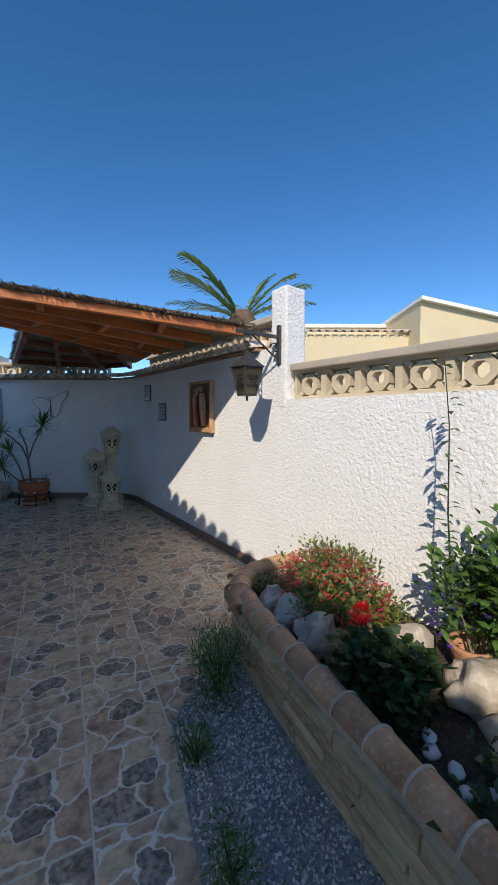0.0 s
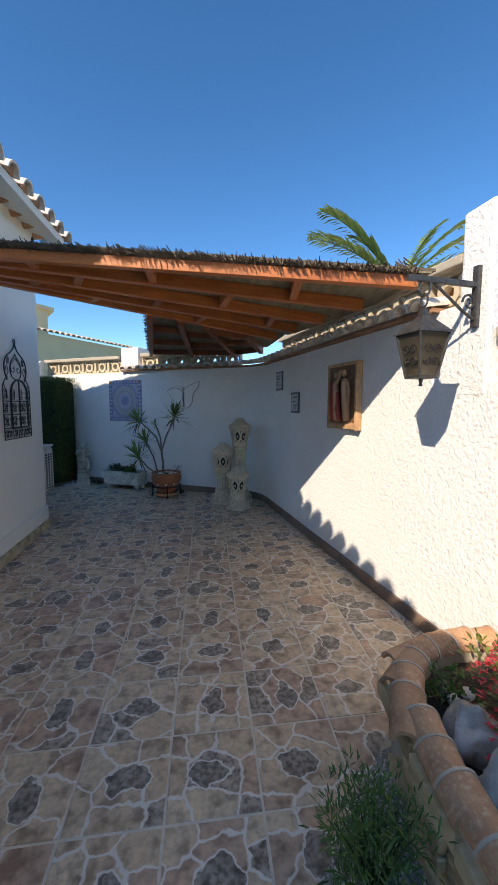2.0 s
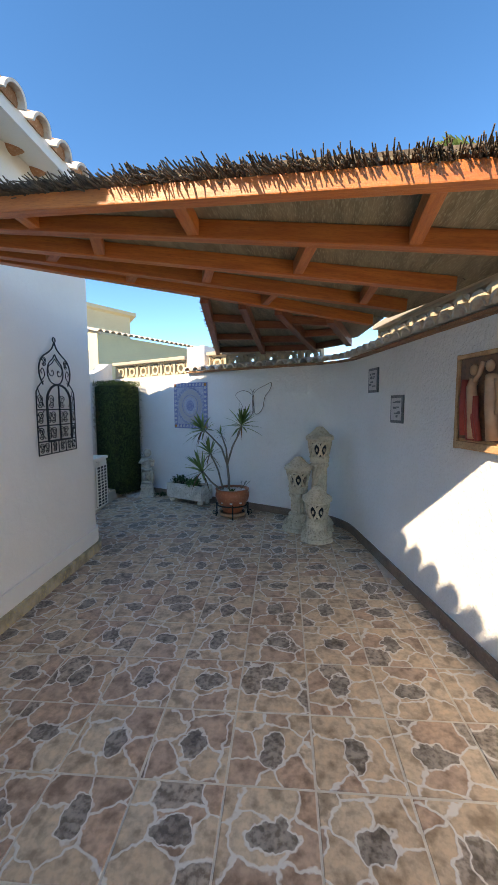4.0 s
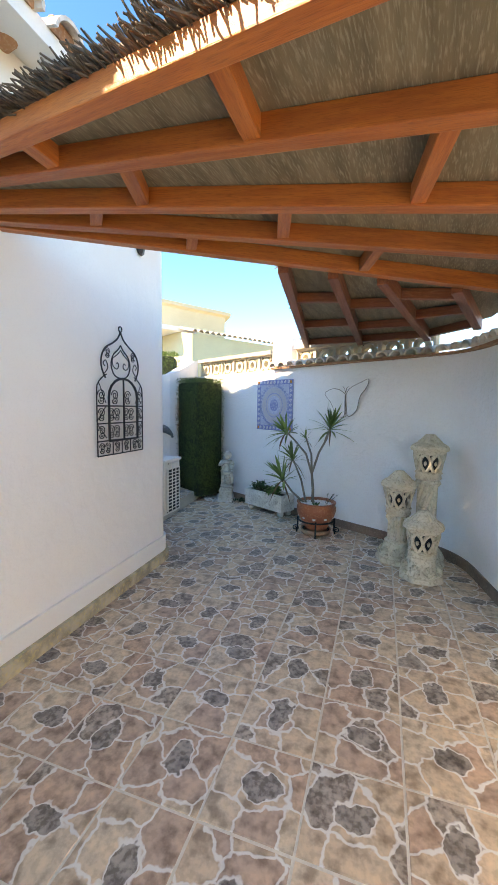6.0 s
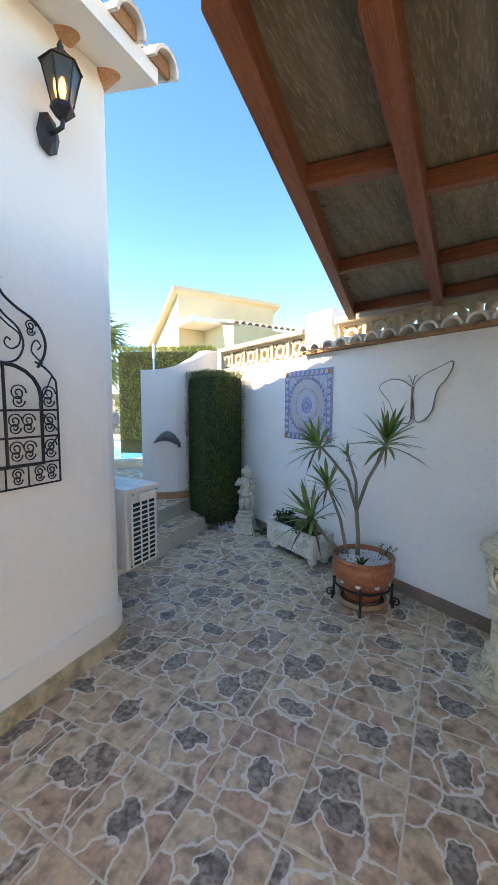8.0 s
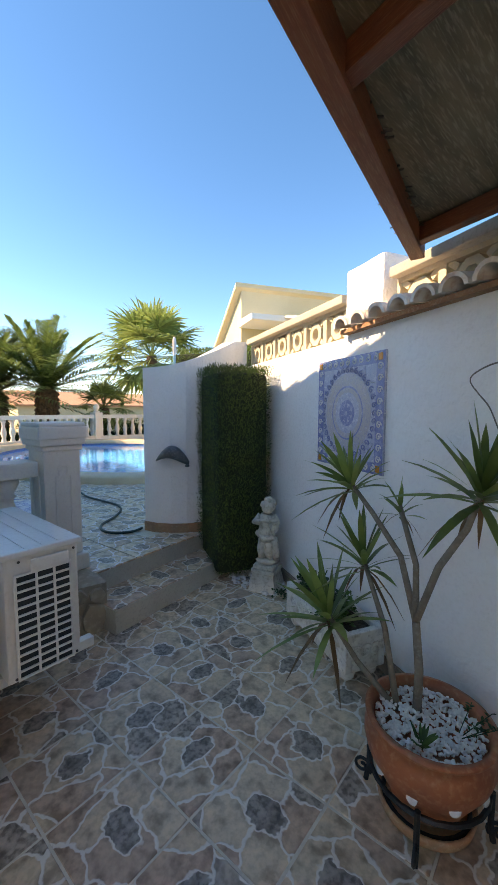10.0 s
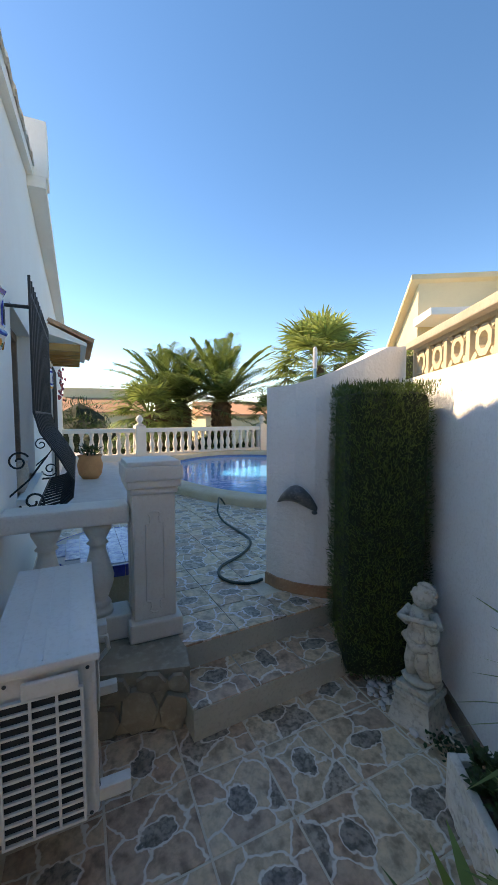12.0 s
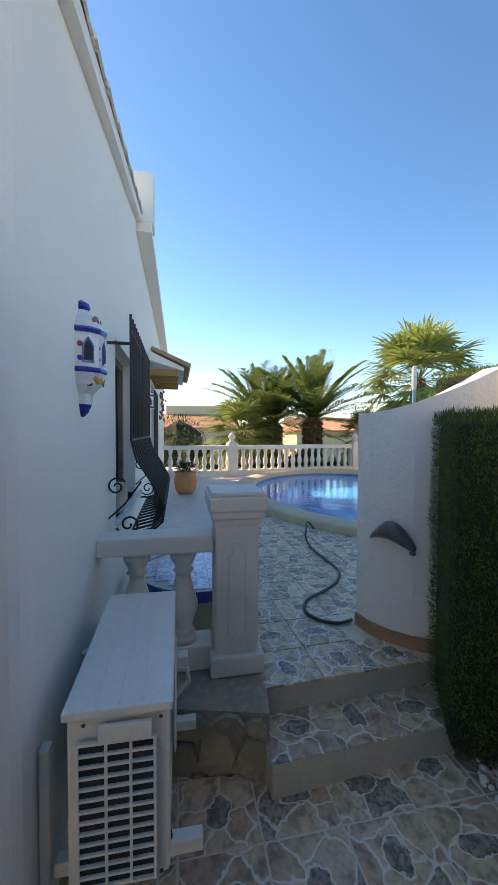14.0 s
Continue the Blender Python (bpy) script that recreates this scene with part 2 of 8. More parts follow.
BOARD = mat("weathered fibre board", (0.23, 0.195, 0.125), (0.15, 0.125, 0.08), (0.38, 0.35, 0.26), scale=3, fine=26, rough=0.8, bump=0.5, depth=0.003, stretch=(8, 1.0, 1))
REED = mat("brown heather brush", (0.15, 0.115, 0.08), (0.09, 0.068, 0.048), (0.22, 0.17, 0.12), scale=20, fine=80, rough=0.9, bump=0.3)
IRON = mat("black wrought iron", (0.018, 0.018, 0.02), (0.028, 0.026, 0.026), (0.05, 0.04, 0.035), scale=30, fine=120, rough=0.5, bump=0.3, metal=0.3)
WING_RIM = mat("grey painted rim", (0.20, 0.17, 0.14), (0.14, 0.12, 0.10), (0.30, 0.26, 0.22), scale=25, fine=90, rough=0.6)
OLD_IRON = mat("grey weathered iron", (0.10, 0.10, 0.10), (0.065, 0.062, 0.06), (0.15, 0.13, 0.11), scale=25, fine=90, rough=0.5, bump=0.3, metal=0.6)
STONE = mat("cast cream stone", (0.70, 0.60, 0.44), (0.60, 0.50, 0.35), (0.36, 0.29, 0.20), scale=11, fine=42, rough=0.85, bump=0.6, depth=0.006)
STATUE = mat("weathered white cast stone", (0.60, 0.56, 0.47), (0.42, 0.38, 0.31), (0.25, 0.23, 0.19), scale=10, fine=50, rough=0.85, bump=0.6, depth=0.005)
TROUGH = mat("white cast stone", (0.72, 0.69, 0.62), (0.55, 0.51, 0.43), (0.35, 0.31, 0.25), scale=9, fine=45, rough=0.8, bump=0.5, depth=0.005)
POT = mat("glazed terracotta", (0.42, 0.13, 0.055), (0.33, 0.095, 0.045), (0.52, 0.24, 0.13), scale=6, fine=50, rough=0.45, bump=0.3)
SOIL = mat("dark soil", (0.075, 0.05, 0.032), (0.045, 0.03, 0.02), (0.13, 0.10, 0.07), scale=14, fine=70, rough=0.95, bump=1.0, depth=0.02)
GRAVEL_BASE = mat("gravel bed", (0.34, 0.32, 0.29), (0.20, 0.19, 0.17), (0.50, 0.48, 0.45), scale=40, fine=120, rough=0.9, bump=1.0, depth=0.01)
GRAVEL = mat("grey white chippings", (0.60, 0.55, 0.48), (0.45, 0.40, 0.33), (0.66, 0.62, 0.56), scale=30, fine=90, rough=0.85, bump=0.3)
PEBBLE = mat("white pebble", (0.82, 0.80, 0.76), (0.68, 0.66, 0.62), scale=10, fine=60, rough=0.6, random_tint=0.2)
ROCK = mat("limestone rock", (0.55, 0.47, 0.36), (0.40, 0.33, 0.25), (0.66, 0.60, 0.50), scale=6, fine=28, rough=0.85, bump=0.8, depth=0.012)
GREY_ROCK = mat("grey limestone rock", (0.46, 0.42, 0.37), (0.30, 0.27, 0.23), (0.58, 0.54, 0.48), scale=6, fine=28, rough=0.85, bump=0.8, depth=0.012)
STEP_GREY = mat("grey green painted riser", (0.50, 0.50, 0.43), (0.44, 0.44, 0.37), (0.37, 0.37, 0.31), scale=6, fine=60, rough=0.75, bump=0.3)
FLAG = mat("grey brown stone facing", (0.36, 0.31, 0.23), (0.26, 0.22, 0.17), (0.44, 0.40, 0.31), scale=4, fine=25, rough=0.85, bump=0.7, depth=0.01, random_tint=0.2)
AC_WHITE = mat("off white enamel", (0.76, 0.75, 0.70), (0.72, 0.71, 0.66), (0.66, 0.64, 0.58), scale=4, fine=60, rough=0.38, bump=0.05)
DARK = mat("dark void", (0.02, 0.02, 0.021), (0.03, 0.03, 0.03), rough=0.7)
BALUSTER = mat("cream white paint", (0.76, 0.71, 0.63), (0.72, 0.66, 0.58), (0.66, 0.60, 0.52), scale=5, fine=70, rough=0.6, bump=0.2)
POOL_TILE = mat("blue pool mosaic", (0.06, 0.44, 0.80), (0.05, 0.38, 0.75), (0.18, 0.56, 0.85), scale=8, fine=90, rough=0.3)
POOL_BAND = mat("dark blue mosaic band", (0.04, 0.10, 0.28), (0.10, 0.22, 0.42), (0.35, 0.48, 0.62), scale=60, fine=120, rough=0.3)
POOL_STONE = mat("sand pool coping", (0.62, 0.50, 0.34), (0.55, 0.43, 0.29), (0.68, 0.58, 0.43), scale=5, fine=60, rough=0.8, bump=0.3)
PALE_PAVE = mat("pale terrace paving", (0.62, 0.57, 0.52), (0.55, 0.50, 0.45), scale=5, fine=60, rough=0.6)
HOSE = mat("dark green hose", (0.02, 0.045, 0.035), (0.03, 0.06, 0.05), scale=20, rough=0.45)
DOLPHIN = mat("grey glazed ceramic", (0.11, 0.125, 0.13), (0.07, 0.08, 0.085), (0.20, 0.22, 0.23), scale=14, fine=60, rough=0.35)
BLUE_GLAZE = mat("cobalt glaze", (0.02, 0.035, 0.26), (0.03, 0.05, 0.32), scale=20, rough=0.2, coat=0.5)
WHITE_GLAZE = mat("white glaze", (0.74, 0.72, 0.70), (0.68, 0.66, 0.65), scale=10, rough=0.22, coat=0.5)
ORANGE_GLAZE = mat("orange glaze", (0.72, 0.30, 0.05), (0.60, 0.20, 0.04), scale=40, rough=0.25)
RED_GLAZE = mat("rose glaze", (0.45, 0.09, 0.10), (0.35, 0.07, 0.10), scale=40, rough=0.25)
GREEN_GLAZE = mat("green glaze", (0.05, 0.16, 0.07), (0.03, 0.10, 0.05), scale=40, rough=0.25)
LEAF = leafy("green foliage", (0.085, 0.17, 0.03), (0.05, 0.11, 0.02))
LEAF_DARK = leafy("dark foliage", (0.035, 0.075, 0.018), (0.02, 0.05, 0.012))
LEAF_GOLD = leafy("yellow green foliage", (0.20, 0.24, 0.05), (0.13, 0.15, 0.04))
HEDGE = leafy("cypress needles", (0.10, 0.165, 0.03), (0.055, 0.10, 0.018))
# near-black core of hedges and shrubs: shade deep in the foliage put into colour
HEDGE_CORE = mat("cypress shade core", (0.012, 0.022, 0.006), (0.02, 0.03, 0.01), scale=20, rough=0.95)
DRY = leafy("dry brown leaves", (0.20, 0.10, 0.04), (0.13, 0.07, 0.03))
YUCCA = leafy("strap leaves", (0.19, 0.27, 0.07), (0.12, 0.19, 0.045), rough=0.4)
PALM = leafy("palm leaflets", (0.20, 0.28, 0.085), (0.14, 0.20, 0.06), rough=0.4, translucent=0.35)
FANPALM = leafy("fan palm leaves", (0.32, 0.40, 0.13), (0.22, 0.29, 0.09), rough=0.4, translucent=0.35)
RED = leafy("red petals", (0.60, 0.015, 0.02), (0.45, 0.01, 0.015), translucent=0.3)
PINK = leafy("coral red petals", (0.78, 0.10, 0.12), (0.62, 0.04, 0.07), translucent=0.3)
PURPLE = leafy("violet petals", (0.14, 0.05, 0.50), (0.10, 0.03, 0.36), translucent=0.3)
BARK = mat("grey smooth bark", (0.24, 0.20, 0.15), (0.17, 0.14, 0.11), (0.30, 0.27, 0.22), scale=20, fine=70, rough=0.8, bump=0.5)
PALM_BARK = mat("palm trunk fibre", (0.16, 0.10, 0.06), (0.10, 0.06, 0.035), (0.24, 0.17, 0.11), scale=12, fine=40, rough=0.95, bump=1.0, depth=0.02)
GROUND = mat("dry garden ground", (0.20, 0.17, 0.11), (0.13, 0.14, 0.07), (0.26, 0.22, 0.16), scale=0.4, fine=12, rough=0.95)
PALE_LEAF = leafy("pale green leaves", (0.16, 0.24, 0.05), (0.10, 0.16, 0.03))
HILL = mat("scrub hillside", (0.06, 0.085, 0.035), (0.10, 0.10, 0.06), scale=0.02, fine=0.3, rough=0.95)
GLASS_DARK = mat("window glass reflection", (0.02, 0.025, 0.03), (0.025, 0.03, 0.035), rough=0.1, bump=0.0)


def water_material():
    m = bpy.data.materials.new("pool water")
    m.use_nodes = True
    nt = m.node_tree
    p = nt.nodes["Principled BSDF"]
    p.inputs["Base Color"].default_value = (0.30, 0.74, 0.96, 1)
    p.inputs["Roughness"].default_value = 0.02
    p.inputs["IOR"].default_value = 1.33
    p.inputs["Transmission Weight"].default_value = 1.0
    n = nt.nodes.new("ShaderNodeTexNoise")
    n.inputs["Scale"].default_value = 2.6
    n.inputs["Detail"].default_value = 3
    tc = nt.nodes.new("ShaderNodeTexCoord")
    nt.links.new(tc.outputs["Object"], n.inputs["Vector"])
    b = nt.nodes.new("ShaderNodeBump")
    b.inputs["Strength"].default_value = 0.25
    b.inputs["Distance"].default_value = 0.05
    nt.links.new(n.outputs[0], b.inputs["Height"])
    nt.links.new(b.outputs[0], p.inputs["Normal"])
    return m


def lantern_glass():
    m = bpy.data.materials.new("amber glass")
    m.use_nodes = True
    p = m.node_tree.nodes["Principled BSDF"]
    p.inputs["Base Color"].default_value = (0.17, 0.14, 0.085, 1)
    p.inputs["Roughness"].default_value = 0.3
    p.inputs["Transmission Weight"].default_value = 0.75
    return m


def glow_material():
    m = bpy.data.materials.new("warm bulb")
    m.use_nodes = True
    p = m.node_tree.nodes["Principled BSDF"]
    p.inputs["Base Color"].default_value = (0.9, 0.7, 0.4, 1)
    p.inputs["Emission Color"].default_value = (1.0, 0.62, 0.25, 1)
    p.inputs["Emission Strength"].default_value = 4.0
    return m


WATER = water_material()
AMBER = lantern_glass()
GLOW = glow_material()


# ---------------- mesh helpers ----------------
def part(name, bm, material, parent=None, label="", m=None, smooth=False):
    me = bpy.data.meshes.new(name)
    bmesh.ops.recalc_face_normals(bm, faces=bm.faces)
    bm.to_mesh(me)
    bm.free()
    me.materials.append(material)
    if smooth:
        for f in me.polygons:
            f.use_smooth = True
    ob = new(name, me)
    if parent:
        ob.parent = parent
    if m is not None:
        ob.matrix_basis = m
    if label:
        ob["label"] = label
    return ob


def again(ob, m, parent=None, name=None):
    """Another object on the same mesh."""
    o = new(name or ob.name.split(".")[0], ob.data)
    o.parent = parent
    o.matrix_basis = m
    return o


def thing(name, m, label, category, group="", kind=""):
    ob = new(name)
    ob.empty_display_size = 0.1
    ob.matrix_basis = m
    return tagged(ob, label, category, group, kind)


def box(bm, c, s, rz=0.0, m=None, bevel=0.0):
    t = (m or Matrix()) @ Matrix.Translation(c) @ Matrix.Rotation(radians(rz), 4, "Z") @ Matrix.Diagonal((s[0], s[1], s[2], 1))
    r = bmesh.ops.create_cube(bm, size=1.0, matrix=t)
    if bevel:
        es = list({e for v in r["verts"] for e in v.link_edges})
        bmesh.ops.bevel(bm, geom=es, offset=bevel, segments=2, affect="EDGES", profile=0.6)
    return bm


def boxed(c, s, rz=0.0, m=None, bevel=0.0):
    return box(bmesh.new(), c, s, rz, m, bevel)


def lathe(profile, seg=20, bm=None, m=None, flute=0.0, flutes=0):
    """Turned shape from (radius, height) pairs, closed at both ends."""
    bm = bm or bmesh.new()
    rings = []
    for r, z in profile:
        ring = []
        for i in range(seg):
            a = 2 * math.pi * i / seg
            rr = r * (1 + flute * math.cos(flutes * a)) if flutes else r
            v = Vector((rr * math.cos(a), rr * math.sin(a), z))
            ring.append(bm.verts.new(m @ v if m else v))
        rings.append(ring)
    for a, b in zip(rings, rings[1:]):
        for i in range(seg):
            j = (i + 1) % seg
            bm.faces.new((a[i], a[j], b[j], b[i]))
    bm.faces.new(rings[0][::-1])
    bm.faces.new(rings[-1])
    return bm


def tube(pts, r, seg=6, bm=None, r2=None, closed_ends=True):
    """Round bar along points; r2 is the radius at its end."""
    bm = bm or bmesh.new()
    pts = [Vector(p) for p in pts]
    n = len(pts)
    rings = []
    side = None
    for i, p in enumerate(pts):
        d = (pts[min(i + 1, n - 1)] - pts[max(i - 1, 0)])
        d = d.normalized() if d.length > 1e-9 else Vector((0, 0, 1))
        if side is None or abs(side.dot(d)) > 0.95:
            side = d.orthogonal().normalized()
        side = (side - d * side.dot(d)).normalized()
        up = d.cross(side)
        rad = r if r2 is None else r + (r2 - r) * i / max(1, n - 1)
        rings.append([bm.verts.new(p + (side * math.cos(2 * math.pi * k / seg) + up * math.sin(2 * math.pi * k / seg)) * rad) for k in range(seg)])
    for a, b in zip(rings, rings[1:]):
        for k in range(seg):
            bm.faces.new((a[k], a[(k + 1) % seg], b[(k + 1) % seg], b[k]))
    if closed_ends:
        bm.faces.new(rings[0][::-1])
        bm.faces.new(rings[-1])
    return bm


def blob(bm, c, s, rough=0.25, sub=2, seed=0, flat=0.0):
    """Uneven stone or lump."""
    r = bmesh.ops.create_icosphere(bm, subdivisions=sub, radius=1.0)
    for v in r["verts"]:
        k = 1 + rough * noise.noise(v.co * 1.7 + Vector((seed * 7.3, seed * 3.1, seed)))
        v.co = Vector((v.co.x * s[0] * k, v.co.y * s[1] * k, max(v.co.z, -1 + flat) * s[2] * k)) + Vector(c)
    return bm


def prism(bm, pts, z0, z1):
    """Upright prism over plan points; z0 and z1 are numbers or functions of x and y."""
    f0 = z0 if callable(z0) else (lambda x, y: z0)
    f1 = z1 if callable(z1) else (lambda x, y: z1)
    lo = [bm.verts.new((x, y, f0(x, y))) for x, y in pts]
    hi = [bm.verts.new((x, y, f1(x, y))) for x, y in pts]
    bm.faces.new(lo[::-1])
    bm.faces.new(hi)
    n = len(pts)
    for i in range(n):
        j = (i + 1) % n
        bm.faces.new((lo[i], lo[j], hi[j], hi[i]))
    return bm


def offset_line(pts, d):
    """Polyline moved d to its left, with mitred corners."""
    out = []
    for i, p in enumerate(pts):
        p = Vector(p)
        a = (p - Vector(pts[i - 1])).normalized() if i else None
        b = (Vector(pts[i + 1]) - p).normalized() if i + 1 < len(pts) else None
        a, b = a or b, b or a
        na, nb = Vector((-a.y, a.x)), Vector((-b.y, b.x))
        n = (na + nb).normalized()
        out.append(p + n * d / max(0.4, n.dot(na)))
    return out


def strip_wall(bm, pts, z0, z1, d, d0=0.0):
    """Upright wall along a line: from d0 to d to its left."""
    a, b = offset_line(pts, d0), offset_line(pts, d)
    f0 = z0 if callable(z0) else (lambda x, y: z0)
    f1 = z1 if callable(z1) else (lambda x, y: z1)
    cols = []
    for p, q in zip(a, b):
        cols.append([bm.verts.new(v) for v in ((p.x, p.y, f0(p.x, p.y)), (p.x, p.y, f1(p.x, p.y)), (q.x, q.y, f1(p.x, p.y)), (q.x, q.y, f0(p.x, p.y)))])
    for c, e in zip(cols, cols[1:]):
        for k in range(4):
            bm.faces.new((c[k], c[(k + 1) % 4], e[(k + 1) % 4], e[k]))
    bm.faces.new(cols[0][::-1])
    bm.faces.new(cols[-1])
    return bm


def half_pipe(r0, r1, length, th=0.014, seg=9, drop=0.0):
    """Barrel tile along +y, humped up, radius r0 at its start and r1 at its end."""
    bm = bmesh.new()
    rings = []
    for y, r in ((0.0, r0), (length, r1)):
        o = [bm.verts.new((r * math.cos(math.pi * i / seg), y, r * math.sin(math.pi * i / seg) * 0.9)) for i in range(seg + 1)]
        q = [bm.verts.new(((r - th) * math.cos(math.pi * i / seg), y, (r - th) * math.sin(math.pi * i / seg) * 0.9)) for i in range(seg + 1)]
        rings.append((o, q))
    (o0, q0), (o1, q1) = rings
    for i in range(seg):
        bm.faces.new((o0[i], o0[i + 1], o1[i + 1], o1[i]))
        bm.faces.new((q0[i + 1], q0[i], q1[i], q1[i + 1]))
        bm.faces.new((o0[i + 1], o0[i], q0[i], q0[i + 1]))
        bm.faces.new((o1[i], o1[i + 1], q1[i + 1], q1[i]))
    for k in (0, seg):
        bm.faces.new((o0[k], o1[k], q1[k], q0[k]))
    return bm


def floor_z(x, y):
    """The patio falls gently towards the gate."""
    return 0.0175 * x + 0.0297 * y


def on_floor(x, y, rz=0.0):
    return pose(x, y, floor_z(x, y), 0, 0, rz)


# ---------------- plan ----------------
TERRACE = 0.43
CORNER = Vector((0.40, 6.20))
D1 = Vector((-0.2905, 0.9569))
D2 = Vector((-0.9293, 0.3694))
A1 = math.degrees(math.atan2(D1.y, D1.x))
A2 = math.degrees(math.atan2(D2.y, D2.x))


def right_wall(y):
    """Plan point on the face of the side wall at that y."""
    return CORNER - D1 * ((CORNER.y - y) / D1.y)


def back_wall(x):
    return CORNER + D2 * ((x - CORNER.x) / D2.x)


def round_corner(p, d1, d2, r, n=6):
    ang = d1.angle(d2)
    t = r * math.tan(ang / 2)
    a, b = p - d1 * t, p + d2 * t
    return [a * (1 - s) ** 2 + p * 2 * s * (1 - s) + b * s ** 2 for s in [i / n for i in range(n + 1)]]


BEND = round_corner(CORNER, D1, D2, 0.7)
HC = Vector((-2.0, 5.27))
HU = Vector((-0.9923, -0.124))
HV = Vector((0.124, -0.9923))


def house(s, out=0.0):
    """Plan point s along the pool side of the house, out metres in front of it."""
    return HC + HU * s - HV * out


def house_side(s, out=0.0):
    """Plan point s along the patio side of the house, out metres in front of it."""
    return HC + HV * s - HU * out


HA = math.degrees(math.atan2(-HU.y, -HU.x))

# ---------------- ground and floors ----------------
bm = bmesh.new()
for ring in (1500,):
    bmesh.ops.create_grid(bm, x_segments=8, y_segments=8, size=ring)
for v in bm.verts:
    v.co.z = -0.9
tagged(part("ground", bm, GROUND), "dry garden ground around the plots", "ground", kind="structure")

bm = bmesh.new()
prism(bm, [(-4.2, -2.5), (2.9, -2.5), (2.9, 8.6), (-4.2, 8.6)], -1.0, lambda x, y: floor_z(x, y) - 0.0025)
patio = tagged(part("floor", bm, GROUT), "sloping patio floor of flagstone print tiles", "floor", kind="structure")

bm = bmesh.new()
prism(bm, [(0.372, -2.5), (2.6, -2.5), (1.75, 2.9), (0.78, 2.43), (0.372, 1.885)], lambda x, y: floor_z(x, y) - 0.3, lambda x, y: floor_z(x, y) + 0.002)
gravel = tagged(part("gravel_bed", bm, GRAVEL_BASE), "strip of grey white gravel beside the bed", "gravel", kind="structure")

# walls
bm = strip_wall(bmesh.new(), [right_wall(-2.5), right_wall(2.95)], -0.6, 1.565, -0.22)
tagged(part("wall_east", bm, WHITE_ROUGH), "rough white stucco garden wall", "wall", kind="structure")
bm = strip_wall(bmesh.new(), [right_wall(2.95), right_wall(4.75)], -0.6, 1.975, -0.22)
tagged(part("wall_side", bm, WHITE_ROUGH), "rough white stucco patio wall", "wall", kind="structure")
bm = strip_wall(bmesh.new(), [right_wall(4.75), *BEND, back_wall(-1.0), back_wall(-1.55)], -0.6, 1.975, -0.22)
tagged(part("wall_corner", bm, WHITE_SOFT), "white rendered patio wall bending round the corner", "wall", kind="structure")
bm = strip_wall(bmesh.new(), [back_wall(-1.55), back_wall(-3.4)], -0.6, 1.955, -0.22)
tagged(part("wall_north", bm, WHITE_ROUGH), "white stucco boundary wall behind the hedge", "wall", kind="structure")
bm = strip_wall(bmesh.new(), [right_wall(2.9), right_wall(4.0), *BEND, back_wall(-1.0), back_wall(-2.9)], lambda x, y: floor_z(x, y), lambda x, y: floor_z(x, y) + 0.085, 0.014)
tagged(part("baseboard", bm, SKIRT), "brown tile skirting along the patio wall", "skirting", kind="structure")


def pillar(name, p, ang, size, z0, z1, label):
    bm = boxed((0, 0, (z1 - z0) / 2), (size[0], size[1], z1 - z0), bevel=0.018)
    bmesh.ops.subdivide_edges(bm, edges=list(bm.edges), cuts=3, use_grid_fill=True)
    for v in bm.verts:
        v.co += noise.noise_vector(v.co * 6) * 0.006
    return tagged(part(name, bm, WHITE_ROUGH, m=pose(p.x, p.y, z0, 0, 0, ang), smooth=False), label, "pillar", kind="structure")


c1 = right_wall(2.985) + Vector((D1.y, -D1.x)) * 0.096
pillar("pillar_gate", c1, A1 - 90, (0.20, 0.185, 0), 1.5, 2.42, "rough white stucco pillar with lantern bracket")
c2 = back_wall(-1.60) + Vector((D2.y, -D2.x)) * 0.147
pillar("pillar_back", c2, A2, (0.32, 0.28, 0), 1.5, 2.335, "rough white stucco pillar on the boundary wall")


# pierced block fence
def fence_block_mesh(w=0.285, h=0.215, d=0.09):
    """Frame with a ring joined to its corners, all pierced through."""
    bm = bmesh.new()
    t = 0.022
    box(bm, (0, 0, h / 2 - t / 2), (w, d, t))
    box(bm, (0, 0, -h / 2 + t / 2), (w, d, t))
    box(bm, (-w / 2 + t / 2, 0, 0), (t, d, h - 2 * t))
    box(bm, (w / 2 - t / 2, 0, 0), (t, d, h - 2 * t))
    n = 8
    ro, ri = 0.082, 0.045
    for k in range(n):
        a0, a1 = math.pi * 2 * (k + 0.5) / n, math.pi * 2 * (k + 1.5) / n
        vs = []
        for y in (-d / 2 + 0.008, d / 2 - 0.008):
            vs += [bm.verts.new((r * math.cos(a), y, r * math.sin(a))) for r, a in ((ri, a0), (ro, a0), (ro, a1), (ri, a1))]
        for f in ((0, 1, 2, 3), (7, 6, 5, 4), (0, 4, 5, 1), (2, 6, 7, 3), (1, 5, 6, 2), (0, 3, 7, 4)):
            bm.faces.new([vs[i] for i in f])
    for sx in (-1, 1):
        for sz in (-1, 1):
            a = math.atan2(sz * (h / 2 - 0.02), sx * (w / 2 - 0.02))
            m = Matrix.Translation((sx * 0.094, 0, sz * 0.072)) @ Matrix.Rotation(-a, 4, "Y")
            box(bm, (0, 0, 0), (0.06, d - 0.02, 0.03), m=m)
    return bm


